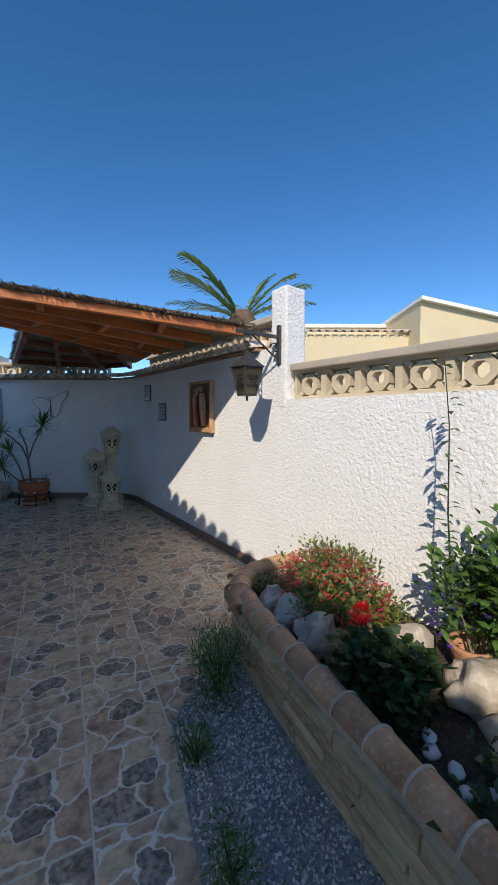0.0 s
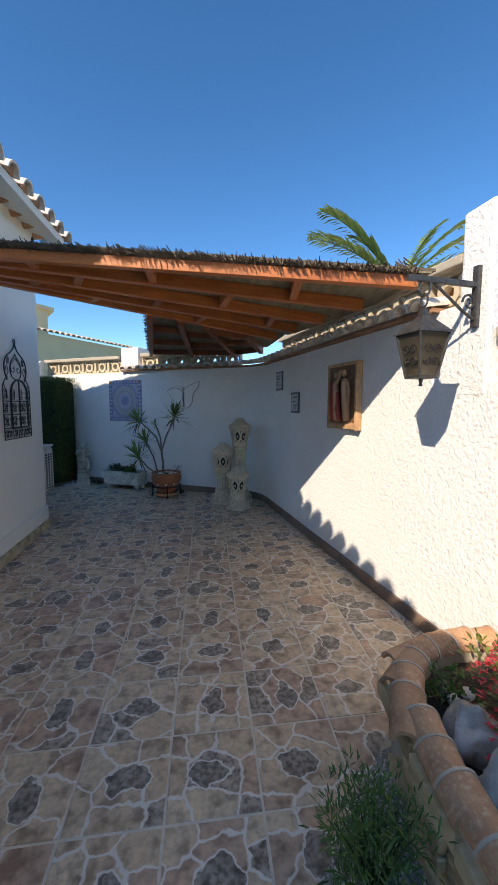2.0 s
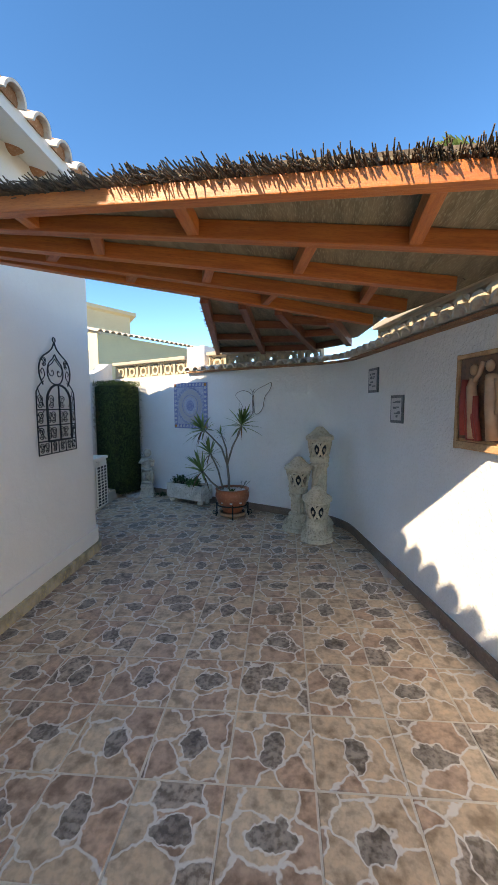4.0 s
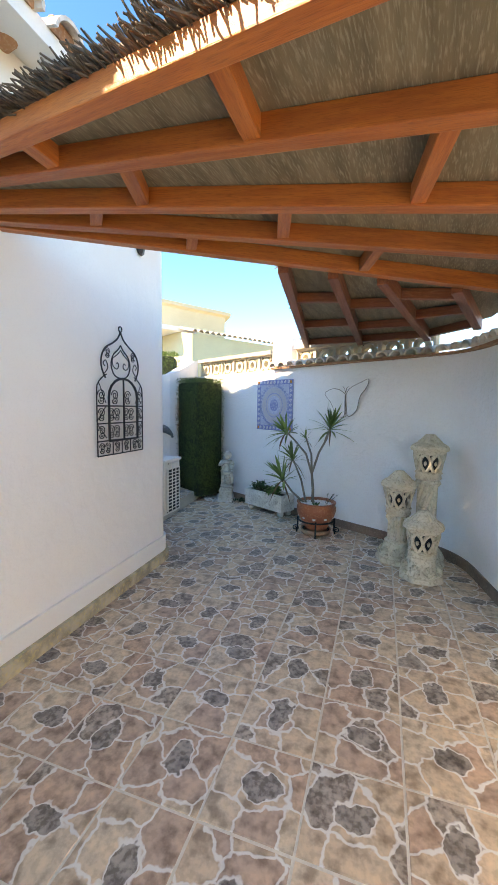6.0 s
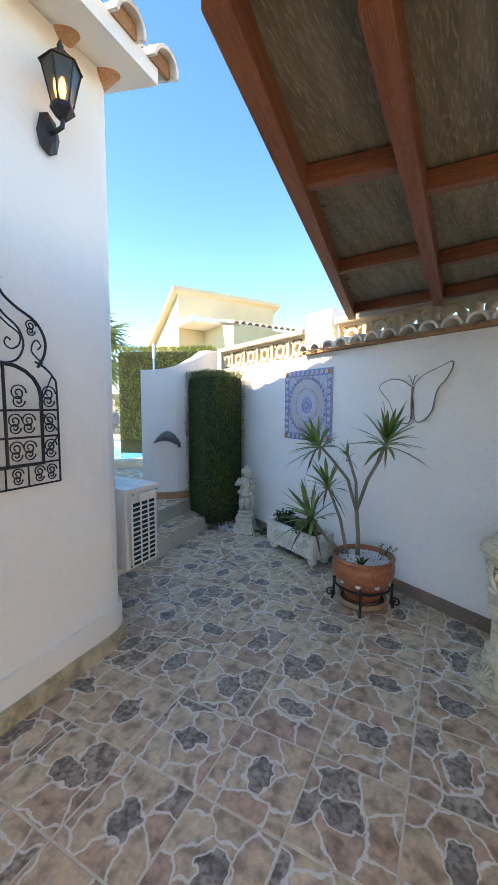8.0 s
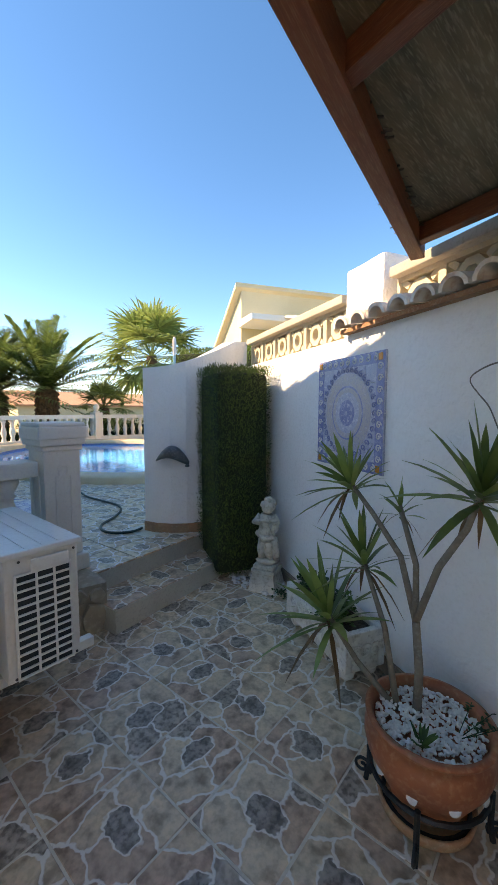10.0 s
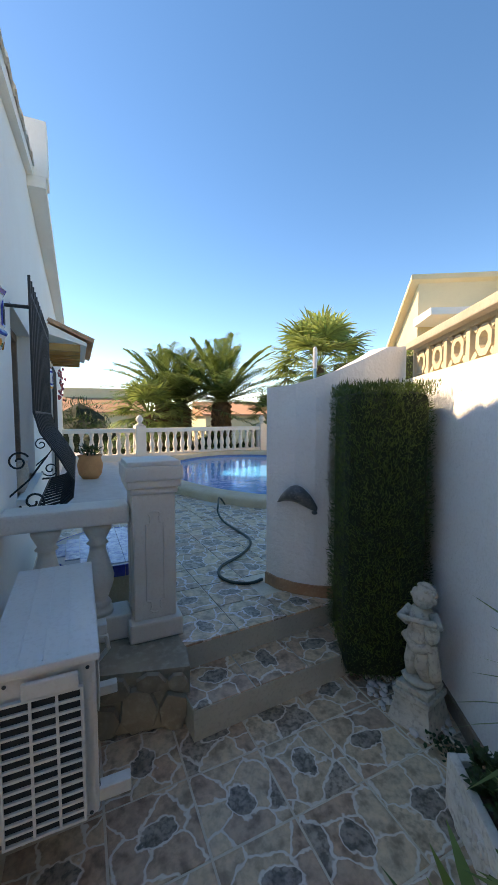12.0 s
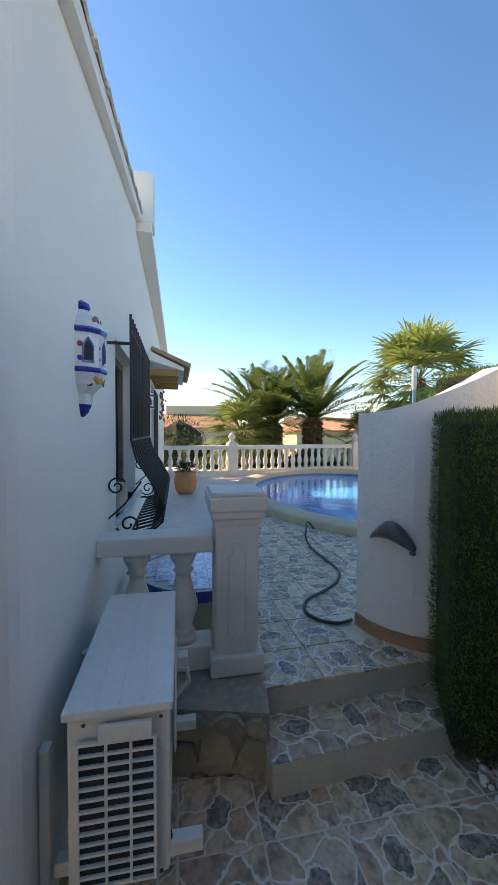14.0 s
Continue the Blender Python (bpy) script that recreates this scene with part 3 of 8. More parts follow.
def pierced_fence(a, b, z, label, inset=0.11, z_end=None, cap=0.05):
    """Row of pierced blocks from a to b with a coping on top."""
    d = b - a
    L = d.length
    ang = math.degrees(math.atan2(d.y, d.x))
    nrm = Vector((d.y, -d.x)).normalized() * inset
    fence = thing("fence", pose(a.x + nrm.x, a.y + nrm.y, z, 0, 0, ang), label, "fence", kind="structure")
    n = max(1, round(L / 0.285))
    first = None
    for i in range(n):
        m = Matrix.Translation(((i + 0.5) * L / n, 0, 0.1075)) @ Matrix.Diagonal((L / n / 0.285, 1, 1, 1))
        if first is None:
            first = part("block", fence_block_mesh(), FENCE_BLOCK, fence, m=m)
        else:
            again(first, m, fence)
    part("coping", boxed((L / 2, 0, 0.215 + cap / 2), (L, 0.2, cap), bevel=0.008), COPING, fence)
    return fence


pierced_fence(right_wall(-2.4), right_wall(2.875), 1.565, "cream pierced concrete block fence on the stucco wall")
OUTWARD = Vector((D1.y, -D1.x))
pierced_fence(right_wall(3.09) + OUTWARD * 0.0, right_wall(5.6), 1.975, "cream pierced block fence behind the patio roof")
pierced_fence(back_wall(0.1), back_wall(-1.42), 1.975, "cream pierced block fence behind the tile coping")
pierced_fence(back_wall(-1.79), back_wall(-3.28), 1.955, "cream pierced block fence on the boundary wall")

# tile coping along the patio wall
line = [right_wall(3.2), *BEND, back_wall(-1.72)]
seglen = [(line[i + 1] - line[i]).length for i in range(len(line) - 1)]
total = sum(seglen)
coping = thing("tile_coping", pose(0, 0, 0), "whitewashed barrel tile coping on the patio wall", "coping", kind="structure")
proto = None
n_tiles = 37
for i in range(n_tiles):
    s = (i + 0.5) * total / n_tiles
    k = 0
    while s > seglen[k]:
        s -= seglen[k]
        k += 1
    d = (line[k + 1] - line[k]).normalized()
    p = line[k] + d * s
    inn = Vector((-d.y, d.x))
    q = p + inn * 0.10
    ang = math.degrees(math.atan2(-inn.y, -inn.x)) - 90
    m = pose(q.x, q.y, 1.992, 9, 0, ang)
    if proto is None:
        proto = part("tile", half_pipe(0.066, 0.056, 0.34, th=0.018), PAINTED_TILE, coping, m=m)
    else:
        again(proto, m, coping)
bm = strip_wall(bmesh.new(), line, 1.968, 1.990, 0.05, -0.2)
part("bedding", bm, TERRACOTTA, coping)

# house
wall = thing("house", pose(0, 0, 0), "white rendered house with low tiled roof", "house", kind="structure")
hz0 = -0.4


ROOF_LOW, ROOF_SLOPE, ROOF_END, FLAT_Z = 3.22, 0.235, 3.15, 3.86


def roof_under(x, y):
    """Underside of the house roof: it rises from the patio eave, then runs level along the pool."""
    s = (Vector((x, y)) - HC).dot(HU)
    return ROOF_LOW + ROOF_SLOPE * s if s < ROOF_END else FLAT_Z


def house_prism(bm, s0, s1, z0, z1, out=0.0, th=0.28):
    prism(bm, [house(s0, out), house(s1, out), house(s1, out - th), house(s0, out - th)], z0, z1)


bm = bmesh.new()
arc = round_corner(HC, -HV, HU, 0.16, 6)
prism(bm, [*arc, house(1.75), house(1.75, -0.28), house(0.28, -0.28), house_side(0.28, -0.28), house_side(9.0, -0.28), house_side(9.0)][::-1], hz0, roof_under)
part("wall", bm, HOUSE_WHITE, wall)
bm = bmesh.new()
WIN = (1.75, 2.95, 1.16, 2.42)
DOOR = (5.4, 6.4, TERRACE, 2.55)
house_prism(bm, WIN[0], WIN[1], hz0, WIN[2])
house_prism(bm, WIN[0], WIN[1], WIN[3], roof_under)
house_prism(bm, WIN[1], ROOF_END - 0.001, hz0, roof_under)
house_prism(bm, ROOF_END, DOOR[0], hz0, FLAT_Z)
house_prism(bm, DOOR[0], DOOR[1], DOOR[3], FLAT_Z)
house_prism(bm, DOOR[1], 11.0, hz0, FLAT_Z)
part("wall", bm, HOUSE_WHITE, wall)


def roof_slab(s0, s1, out, z0, z1, th=0.09):
    """Slab from s0 to s1 along the pool side, its underside at z0 and z1."""
    bm = bmesh.new()
    pts = [house(s0, out), house(s1, out), house(s1, -8.9), house(s0, -8.9)]
    zs = (z0, z1, z1, z0)
    lo = [bm.verts.new((q.x, q.y, z)) for q, z in zip(pts, zs)]
    hi = [bm.verts.new((q.x, q.y, z + th)) for q, z in zip(pts, zs)]
    bm.faces.new(lo[::-1])
    bm.faces.new(hi)
    for i in range(4):
        bm.faces.new((lo[i], lo[(i + 1) % 4], hi[(i + 1) % 4], hi[i]))
    return bm


def roof_at(s):
    return ROOF_LOW + ROOF_SLOPE * s


part("roof", roof_slab(-0.25, ROOF_END, 0.055, roof_at(-0.25) + 0.002, roof_at(ROOF_END) + 0.002), HOUSE_WHITE, wall)
part("roof", roof_slab(ROOF_END, 11.2, 0.16, FLAT_Z + 0.002, FLAT_Z + 0.002, 0.10), HOUSE_WHITE, wall)
tilt = math.degrees(math.atan(ROOF_SLOPE))
# verge tiles climbing the pool side
up = math.degrees(math.atan2(HU.y, HU.x)) - 90
proto = None
for i in range(10):
    sv = -0.20 + i * 0.335
    q = house(sv, 0.015)
    m = pose(q.x, q.y, roof_at(sv) + 0.088 + 0.012, tilt - 2.5, 0, up)
    proto = again(proto, m, wall) if proto else part("verge_tile", half_pipe(0.066, 0.054, 0.40, th=0.014), PAINTED_TILE, wall, m=m)
# barrel tiles along the patio eave with clay filled mouths
proto = plug = pan = None
for i in range(38):
    v = -0.06 + i * 0.243
    for row in range(2):
        q = house_side(v, 0.305 - row * 0.37)
        z = roof_at(-0.305 + row * 0.37) + 0.085
        m = pose(q.x, q.y, z, tilt, 0, up)
        proto = again(proto, m, wall) if proto else part("eave_tile", half_pipe(0.094, 0.078, 0.45, th=0.018, seg=12), PAINTED_TILE, wall, m=m)
    q = house_side(v, 0.262)
    m = pose(q.x, q.y, roof_at(-0.262) + 0.082, tilt, 0, up)
    plug = again(plug, m, wall) if plug else part("mouth_mortar", prism(bmesh.new(), [(-0.074, 0.0), (0.074, 0.0), (0.074, 0.03), (-0.074, 0.03)], 0.0, lambda x, y: 0.060), TERRACOTTA, wall, m=m)
    q = house_side(v + 0.1215, 0.235)
    m = pose(q.x, q.y, roof_at(-0.235) + 0.122, tilt, 180, up)
    pan = again(pan, m, wall) if pan else part("pan_tile", half_pipe(0.060, 0.052, 0.45, th=0.014), TERRACOTTA, wall, m=m)
q = house(ROOF_END + 0.14, 0.03)
part("roof_block", boxed((q.x, q.y, FLAT_Z + 0.36), (0.28, 0.30, 0.52), HA, bevel=0.01), HOUSE_WHITE, wall)
# stained foot of the wall
bm = bmesh.new()
foot = [house_side(9.0), *[p for p in arc], house(0.5)]
strip_wall(bm, foot, lambda x, y: floor_z(x, y), lambda x, y: floor_z(x, y) + 0.10 + 0.03 * noise.noise(Vector((x * 3, y * 3, 0))), -0.045)
part("plinth", bm, STAIN, wall, "damp stained foot of the wall")
bm = bmesh.new()
strip_wall(bm, foot, lambda x, y: floor_z(x, y) + 0.07, lambda x, y: floor_z(x, y) + 0.22, -0.02)
part("flare", bm, HOUSE_WHITE, wall)
# back and far walls that close the house
bm = prism(bmesh.new(), [house_side(9.0, 0.0), house_side(9.0, -3.1), house_side(9.0, -3.2), house_side(9.0, -8), house_side(8.7, -8), house_side(8.7, -3.2), house_side(8.7, -3.1), house_side(8.7, 0.0)], hz0, roof_under)
part("wall", bm, HOUSE_WHITE, wall)
bm = prism(bmesh.new(), [house(11.0, 0), house(11.0, -8), house(10.7, -8), house(10.7, 0)], hz0, FLAT_Z)
part("wall", bm, HOUSE_WHITE, wall)

# gate column with plinth, finial and a bit of pierced fence
COL = Vector((-0.53, 1.62))
column = thing("gate_column", on_floor(COL.x, COL.y), "rough white gate column on a wider plinth", "column", kind="structure")
bm = boxed((0.055, 0, 0.93), (0.25, 0.30, 1.86), bevel=0.03)
bmesh.ops.subdivide_edges(bm, edges=list(bm.edges), cuts=4, use_grid_fill=True)
for v in bm.verts:
    v.co += noise.noise_vector(v.co * 5) * 0.012
part("shaft", bm, WHITE_ROUGH, column)
bm = boxed((-0.03, 0, 0.37), (0.46, 0.31, 0.76), bevel=0.05)
bmesh.ops.subdivide_edges(bm, edges=list(bm.edges), cuts=4, use_grid_fill=True)
for v in bm.verts:
    v.co += noise.noise_vector(v.co * 5) * 0.014
part("plinth", bm, WHITE_ROUGH, column)
fin = thing("stone_finial", pose(COL.x + 0.055, COL.y, floor_z(COL.x, COL.y) + 1.855) @ Matrix.Scale(0.78, 4), "carved grey stone pineapple finial on the column", "finial")
part("base", lathe([(0.13, 0), (0.14, 0.02), (0.10, 0.05), (0.12, 0.07)], 20), STATUE, fin, smooth=True)
part("cup", lathe([(0.11, 0.07), (0.13, 0.10), (0.12, 0.15), (0.15, 0.19)], 32, flute=0.06, flutes=12), STATUE, fin)
part("cone", lathe([(0.14, 0.19), (0.165, 0.25), (0.15, 0.32), (0.10, 0.39), (0.03, 0.43)], 32, flute=0.08, flutes=10), STATUE, fin)
bm = prism(bmesh.new(), [(-1.75, 1.60), (-0.72, 1.62), (-0.72, 1.80), (-1.75, 1.78)], -0.3, 0.62)
tagged(part("wall_gate", bm, WHITE_ROUGH), "low white wall beside the gate column", "wall", kind="structure")
for k in range(3):
    f = pierced_fence(Vector((-1.72, 1.60)), Vector((-0.605, 1.62)), 0.72 + 0.215 * k, "cream pierced block screen by the gate column", inset=-0.09, cap=0.05 if k == 2 else 0.001)

# steps and terrace
S0, S1 = Vector((-2.675, 6.03)), Vector((-2.885, 7.12))


def step_pt(f, back):
    return S0 + (S1 - S0) * f + Vector((-0.982, -0.19)) * back


LOWER = 0.288
terrace_pts = [step_pt(1.5, 0.30), step_pt(0, 0.30), Vector((-2.98, 5.99)), house(0.9, 0.05), house(0.9), house(12.0), Vector((-16, 12)), Vector((-9, 13)), Vector((-3.3, 7.75))]
bm = prism(bmesh.new(), [step_pt(0, 0), step_pt(1.0, 0), step_pt(1.0, 0.34), step_pt(0, 0.34)], -0.1, LOWER)
lower = tagged(part("step_1", bm, STEP_GREY), "low step with grey painted riser and tiled tread", "step", kind="structure")


def tile_grid(name, material, parent, z, origin, ang, pitch, inside, cut, x0, x1, y0, y1, limit=300, th=0.012):
    """Square tiles on a grid; those that cross a cut line are trimmed to it."""
    ca, sa = math.cos(radians(ang)), math.sin(radians(ang))
    g = pitch / 2 - 0.0042
    proto, count, rest = None, 0, bmesh.new()
    for j in range(y0, y1):
        for i in range(x0, x1):
            lx, ly = (i + 0.5) * pitch, (j + 0.5) * pitch
            cx, cy = origin[0] + lx * ca - ly * sa, origin[1] + lx * sa + ly * ca
            if not inside(cx, cy):
                continue
            zz = z(cx, cy)
            gx, gy = (z(cx + 0.1, cy) - zz) / 0.1, (z(cx, cy + 0.1) - zz) / 0.1
            nrm = Vector((-gx, -gy, 1)).normalized()
            rot = Vector((0, 0, 1)).rotation_difference(nrm).to_matrix().to_4x4()
            turn = Matrix.Rotation(radians(ang), 4, "Z")
            m = Matrix.Translation((cx, cy, zz + 0.0012 * math.sin(i * 7.1 + j * 3.3))) @ rot @ turn
            lines = [c for c in cut(cx, cy) if any((Vector((cx, cy)) + Vector((ox * ca - oy * sa, ox * sa + oy * ca)) * g - Vector(c[0])).dot(Vector(c[1])) > 0 for ox in (-1, 1) for oy in (-1, 1))]
            if lines:
                bm = boxed((0, 0, -th / 2), (2 * g, 2 * g, th))
                inv = m.inverted()
                for p, nv in lines:
                    co = inv @ Vector((p[0], p[1], zz))
                    no = (inv.to_3x3() @ Vector((nv[0], nv[1], 0))).normalized()
                    bmesh.ops.bisect_plane(bm, geom=bm.verts[:] + bm.edges[:] + bm.faces[:], plane_co=co, plane_no=no, clear_outer=True)
                if len(bm.faces) > 3:
                    bmesh.ops.holes_fill(bm, edges=bm.edges[:])
                    part(name, bm, material, parent, m=m)
                else:
                    bm.free()
                continue
            if proto is None:
                bm = boxed((0, 0, -th / 2), (2 * g, 2 * g, th))
                top = [e for e in bm.edges if all(v.co.z > -0.001 for v in e.verts)]
                bmesh.ops.bevel(bm, geom=top, offset=0.0025, segments=1, affect="EDGES")
                proto = part(name, bm, material, parent, m=m)
            else:
                again(proto, m, parent)


def timber(name, a, b, w, h, parent, material=None):
    a, b = Vector(a), Vector(b)
    d = b - a
    x = d.normalized()
    y = Vector((0, 0, 1)).cross(x).normalized()
    z = x.cross(y)
    m = Matrix((x, y, z)).transposed().to_4x4()
    m.translation = a
    return part(name, boxed((d.length / 2, 0, h / 2), (d.length, w, h), bevel=0.004), material or WOOD, parent, m=m)


# ---------------- patio roof ----------------
def front_z(x):
    return 2.168 - 0.092 * x


def rear_z(x, y):
    return 2.19 - 0.03 * (y - 4.55) - 0.07 * (x + 0.6)


pergola = thing("pergola", pose(-0.2, 4.0, 2.1), "orange timber patio roof covered with heather brush", "pergola")
base = pergola.matrix_basis.inverted()


def pergola_part(ob):
    ob.matrix_basis = base @ ob.matrix_basis
    return ob


JOISTS = (((-1.70, 3.33), (1.13, 3.10)), ((-1.72, 3.37), (1.00, 3.625)), ((-1.74, 3.525), (0.84, 4.13)), ((-1.77, 3.63), (0.68, 4.565)), ((-1.79, 3.70), (0.52, 5.015)))


def on_joist(k, x):
    (x0, y0), (x1, y1) = JOISTS[k]
    return y0 + (y1 - y0) * (x - x0) / (x1 - x0)


for k, (a, b) in enumerate(JOISTS):
    drop = 0.0
    pergola_part(timber("joist", (*a, front_z(a[0]) - drop), (*b, front_z(b[0]) - drop), 0.055, (0.074 if k else 0.058) + drop, pergola))
for k, pairs in enumerate((((-1.0, -1.02), (-0.30, -0.33), (0.53, 0.54)), ((-0.78, -0.90), (0.15, 0.06)), ((-1.13, -1.26), (-0.38, -0.48), (0.45, 0.42)), ((-0.87, -0.98), (-0.10, -0.22)))):
    for xa, xb in pairs:
        pergola_part(timber("noggin", (xa, on_joist(k, xa) + 0.02, front_z(xa) + 0.008), (xb, on_joist(k + 1, xb) - 0.02, front_z(xb) + 0.008), 0.05, 0.064, pergola))
RAFTERS = (((-0.60, 4.42), (-1.19, 6.74)), ((-0.37, 4.55), (-0.56, 6.50)), ((-0.14, 4.68), (0.06, 6.24)), ((0.22, 4.88), (0.40, 5.80)))
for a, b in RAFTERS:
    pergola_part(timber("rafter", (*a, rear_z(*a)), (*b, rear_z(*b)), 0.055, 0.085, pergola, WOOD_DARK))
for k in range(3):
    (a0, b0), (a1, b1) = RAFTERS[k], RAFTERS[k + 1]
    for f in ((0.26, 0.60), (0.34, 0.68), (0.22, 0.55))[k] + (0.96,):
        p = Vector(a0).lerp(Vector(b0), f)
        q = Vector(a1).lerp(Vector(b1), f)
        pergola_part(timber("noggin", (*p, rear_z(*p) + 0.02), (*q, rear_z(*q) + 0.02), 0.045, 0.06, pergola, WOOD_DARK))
# added beam out over the wall, behind the coping tiles, to block slits of sky
p0, p1 = right_wall(3.10), right_wall(5.75)
i1 = Vector((D1.y, -D1.x)) * 0.16
pergola_part(timber("wall_plate", (p0.x + i1.x, p0.y + i1.y, front_z(p0.x) - 0.02), (p1.x + i1.x, p1.y + i1.y, 2.09), 0.06, 0.11, pergola))


def sheet(name, pts, zf, th, material, label=""):
    bm = prism(bmesh.new(), pts, zf, lambda x, y: zf(x, y) + th)
    return pergola_part(part(name, bm, material, pergola, label))


front_pts = [(-1.70, 3.31), (1.20, 3.08), (1.12, 3.7), (0.84, 4.62), (0.66, 5.09), (-1.80, 3.72)]
rear_pts = [(-0.63, 4.40), (0.62, 5.06), (0.48, 5.78), (0.08, 6.29), (-0.52, 6.57), (-1.215, 6.78)]
sheet("board", front_pts, lambda x, y: front_z(x) + 0.076, 0.010, BOARD, "weathered fibre board")
sheet("board", rear_pts, lambda x, y: rear_z(x, y) + 0.088, 0.012, BOARD, "weathered fibre board")
sheet("brush_mat", [(-1.70, 3.31), (1.22, 3.08), (1.13, 3.7), (0.85, 4.62), (0.67, 5.10), (-1.82, 3.74)], lambda x, y: front_z(x) + 0.088, 0.014, REED, "heather brush matting")
sheet("brush_mat", rear_pts, lambda x, y: rear_z(x, y) + 0.102, 0.03, REED, "heather brush matting")
rng = random.Random(5)


def sticks(pts_fn, n, out, up, spread, length):
    bm = bmesh.new()
    for _ in range(n):
        p = Vector(pts_fn(rng.random()))
        p += Vector((rng.uniform(-0.01, 0.01), rng.uniform(-0.03, 0.03), rng.uniform(-0.012, 0.02)))
        d = (Vector(out) + Vector((rng.uniform(-spread, spread), rng.uniform(-spread, spread), up + rng.uniform(-0.3, 0.35)))).normalized()
        L = length * rng.uniform(0.5, 1.2)
        tube([p - d * 0.06, p + d * L * 0.6, p + d * L + Vector((0, 0, rng.uniform(-0.01, 0.01)))], 0.0034, 4, bm, r2=0.0022)
    return bm


bm = sticks(lambda f: (-1.7 + 2.83 * f, 3.31 - 0.23 * f, front_z(-1.7 + 2.83 * f) + 0.068), 1500, (-0.25, -1.0, 0), -0.02, 0.28, 0.05)
pergola_part(part("brush_fringe", bm, REED, pergola, "loose heather twigs"))
bm = sticks(lambda f: (-0.625 - 0.58 * f, 4.42 + 2.30 * f, rear_z(-0.6, 4.6 + 2 * f) + 0.12), 260, (-1.0, -0.2, 0), 0.05, 0.5, 0.04)
pergola_part(part("brush_fringe", bm, REED, pergola, "loose heather twigs"))
bm = sticks(lambda f: (1.13 - 0.75 * f, 3.15 + 2.5 * f, 2.19 + 0.05 * f), 260, (1.0, 0.3, -0.3), 0.0, 0.5, 0.07)
pergola_part(part("brush_fringe", bm, REED, pergola, "loose heather twigs"))

# ---------------- terrace and pool ----------------
PC, PA, PB = Vector((-9.35, 8.85)), 3.7, 2.45
NEAR_X = -5.45


def pool_pt(a, grow=0.0):
    return PC + Vector(((PA + grow) * math.cos(a), (PB + grow) * math.sin(a)))


bm = prism(bmesh.new(), [step_pt(1.05, 0.30), Vector((-3.3, 7.68)), Vector((NEAR_X, 9.2)), Vector((NEAR_X, house((NEAR_X - HC.x) / HU.x).y)), house(0.92), Vector((-2.96, 5.60)), step_pt(-0.03, 0.30)][::-1], -0.5, TERRACE - 0.004)
terrace = tagged(part("terrace", bm, STEP_GREY), "raised pool terrace with grey painted edge", "terrace", kind="structure")
bm = prism(bmesh.new(), [step_pt(1.05, 0.33), Vector((-3.3, 7.68)), Vector((NEAR_X, 9.2)), Vector((NEAR_X, house((NEAR_X - HC.x) / HU.x).y)), house(0.92), Vector((-2.98, 5.60)), step_pt(-0.03, 0.33)][::-1], TERRACE - 0.02, TERRACE)
part("grout_bed", bm, GROUT, terrace)
bm = prism(bmesh.new(), [(NEAR_X, 3.6), (NEAR_X, 6.0), (-15.5, 6.0), (-15.5, 2.2)], -0.5, TERRACE)
tagged(part("terrace_walk", bm, PALE_PAVE), "pale paved walk between house and pool", "paving", kind="structure")
bm = bmesh.new()
N = 96
ring = []
for i in range(N):
    a = 2 * math.pi * i / N
    inner = pool_pt(a, 0.0)
    d = (inner - PC).normalized()
    ks = []
    for lim, comp in ((NEAR_X, 0), (-15.5, 0), (6.0, 1), (13.0, 1)):
        if abs(d[comp]) > 1e-6:
            k = (lim - PC[comp]) / d[comp]
            if k > 0:
                ks.append(k)
    outer = PC + d * min(ks)
    ring.append([bm.verts.new((*inner, TERRACE - 0.002)), bm.verts.new((*outer, TERRACE - 0.002)), bm.verts.new((*inner, -0.5))])
for i in range(N):
    a, b = ring[i], ring[(i + 1) % N]
    bm.faces.new((a[0], a[1], b[1], b[0]))
    bm.faces.new((a[2], a[0], b[0], b[2]))
tagged(part("terrace_pool_surround", bm, PALE_PAVE), "pale paving round the pool", "paving", kind="structure")
pool = thing("swimming_pool", pose(PC.x, PC.y, 0), "kidney shaped blue mosaic swimming pool with sand coping", "pool", kind="structure")


def pool_ring(name, rings, material, closed=False, smooth=True):
    bm = bmesh.new()
    vs = [[bm.verts.new((*(pool_pt(2 * math.pi * i / N, g) - PC), z)) for i in range(N)] for g, z in rings]
    for a, b in zip(vs, vs[1:]):
        for i in range(N):
            j = (i + 1) % N
            bm.faces.new((a[i], a[j], b[j], b[i]))
    if closed:
        bm.faces.new(vs[-1])
    return part(name, bm, material, pool, smooth=smooth)


pool_ring("coping", [(-0.04, 0.44), (-0.04, 0.53), (-0.02, 0.55), (0.30, 0.56), (0.36, 0.55), (0.38, 0.52), (0.38, 0.42)], POOL_STONE)
pool_ring("mosaic_band", [(-0.02, 0.46), (-0.02, 0.30)], POOL_BAND)
pool_ring("basin", [(-0.02, 0.30), (-0.05, -0.35), (-0.3, -0.5), (-2.0, -0.6)], POOL_TILE, closed=True)
bm = bmesh.new()
bm.faces.new([bm.verts.new((*(pool_pt(2 * math.pi * i / N, -0.021) - PC), 0.40)) for i in range(N)])
water = part("water", bm, WATER, pool, "clear rippled blue water")
water.visible_shadow = False

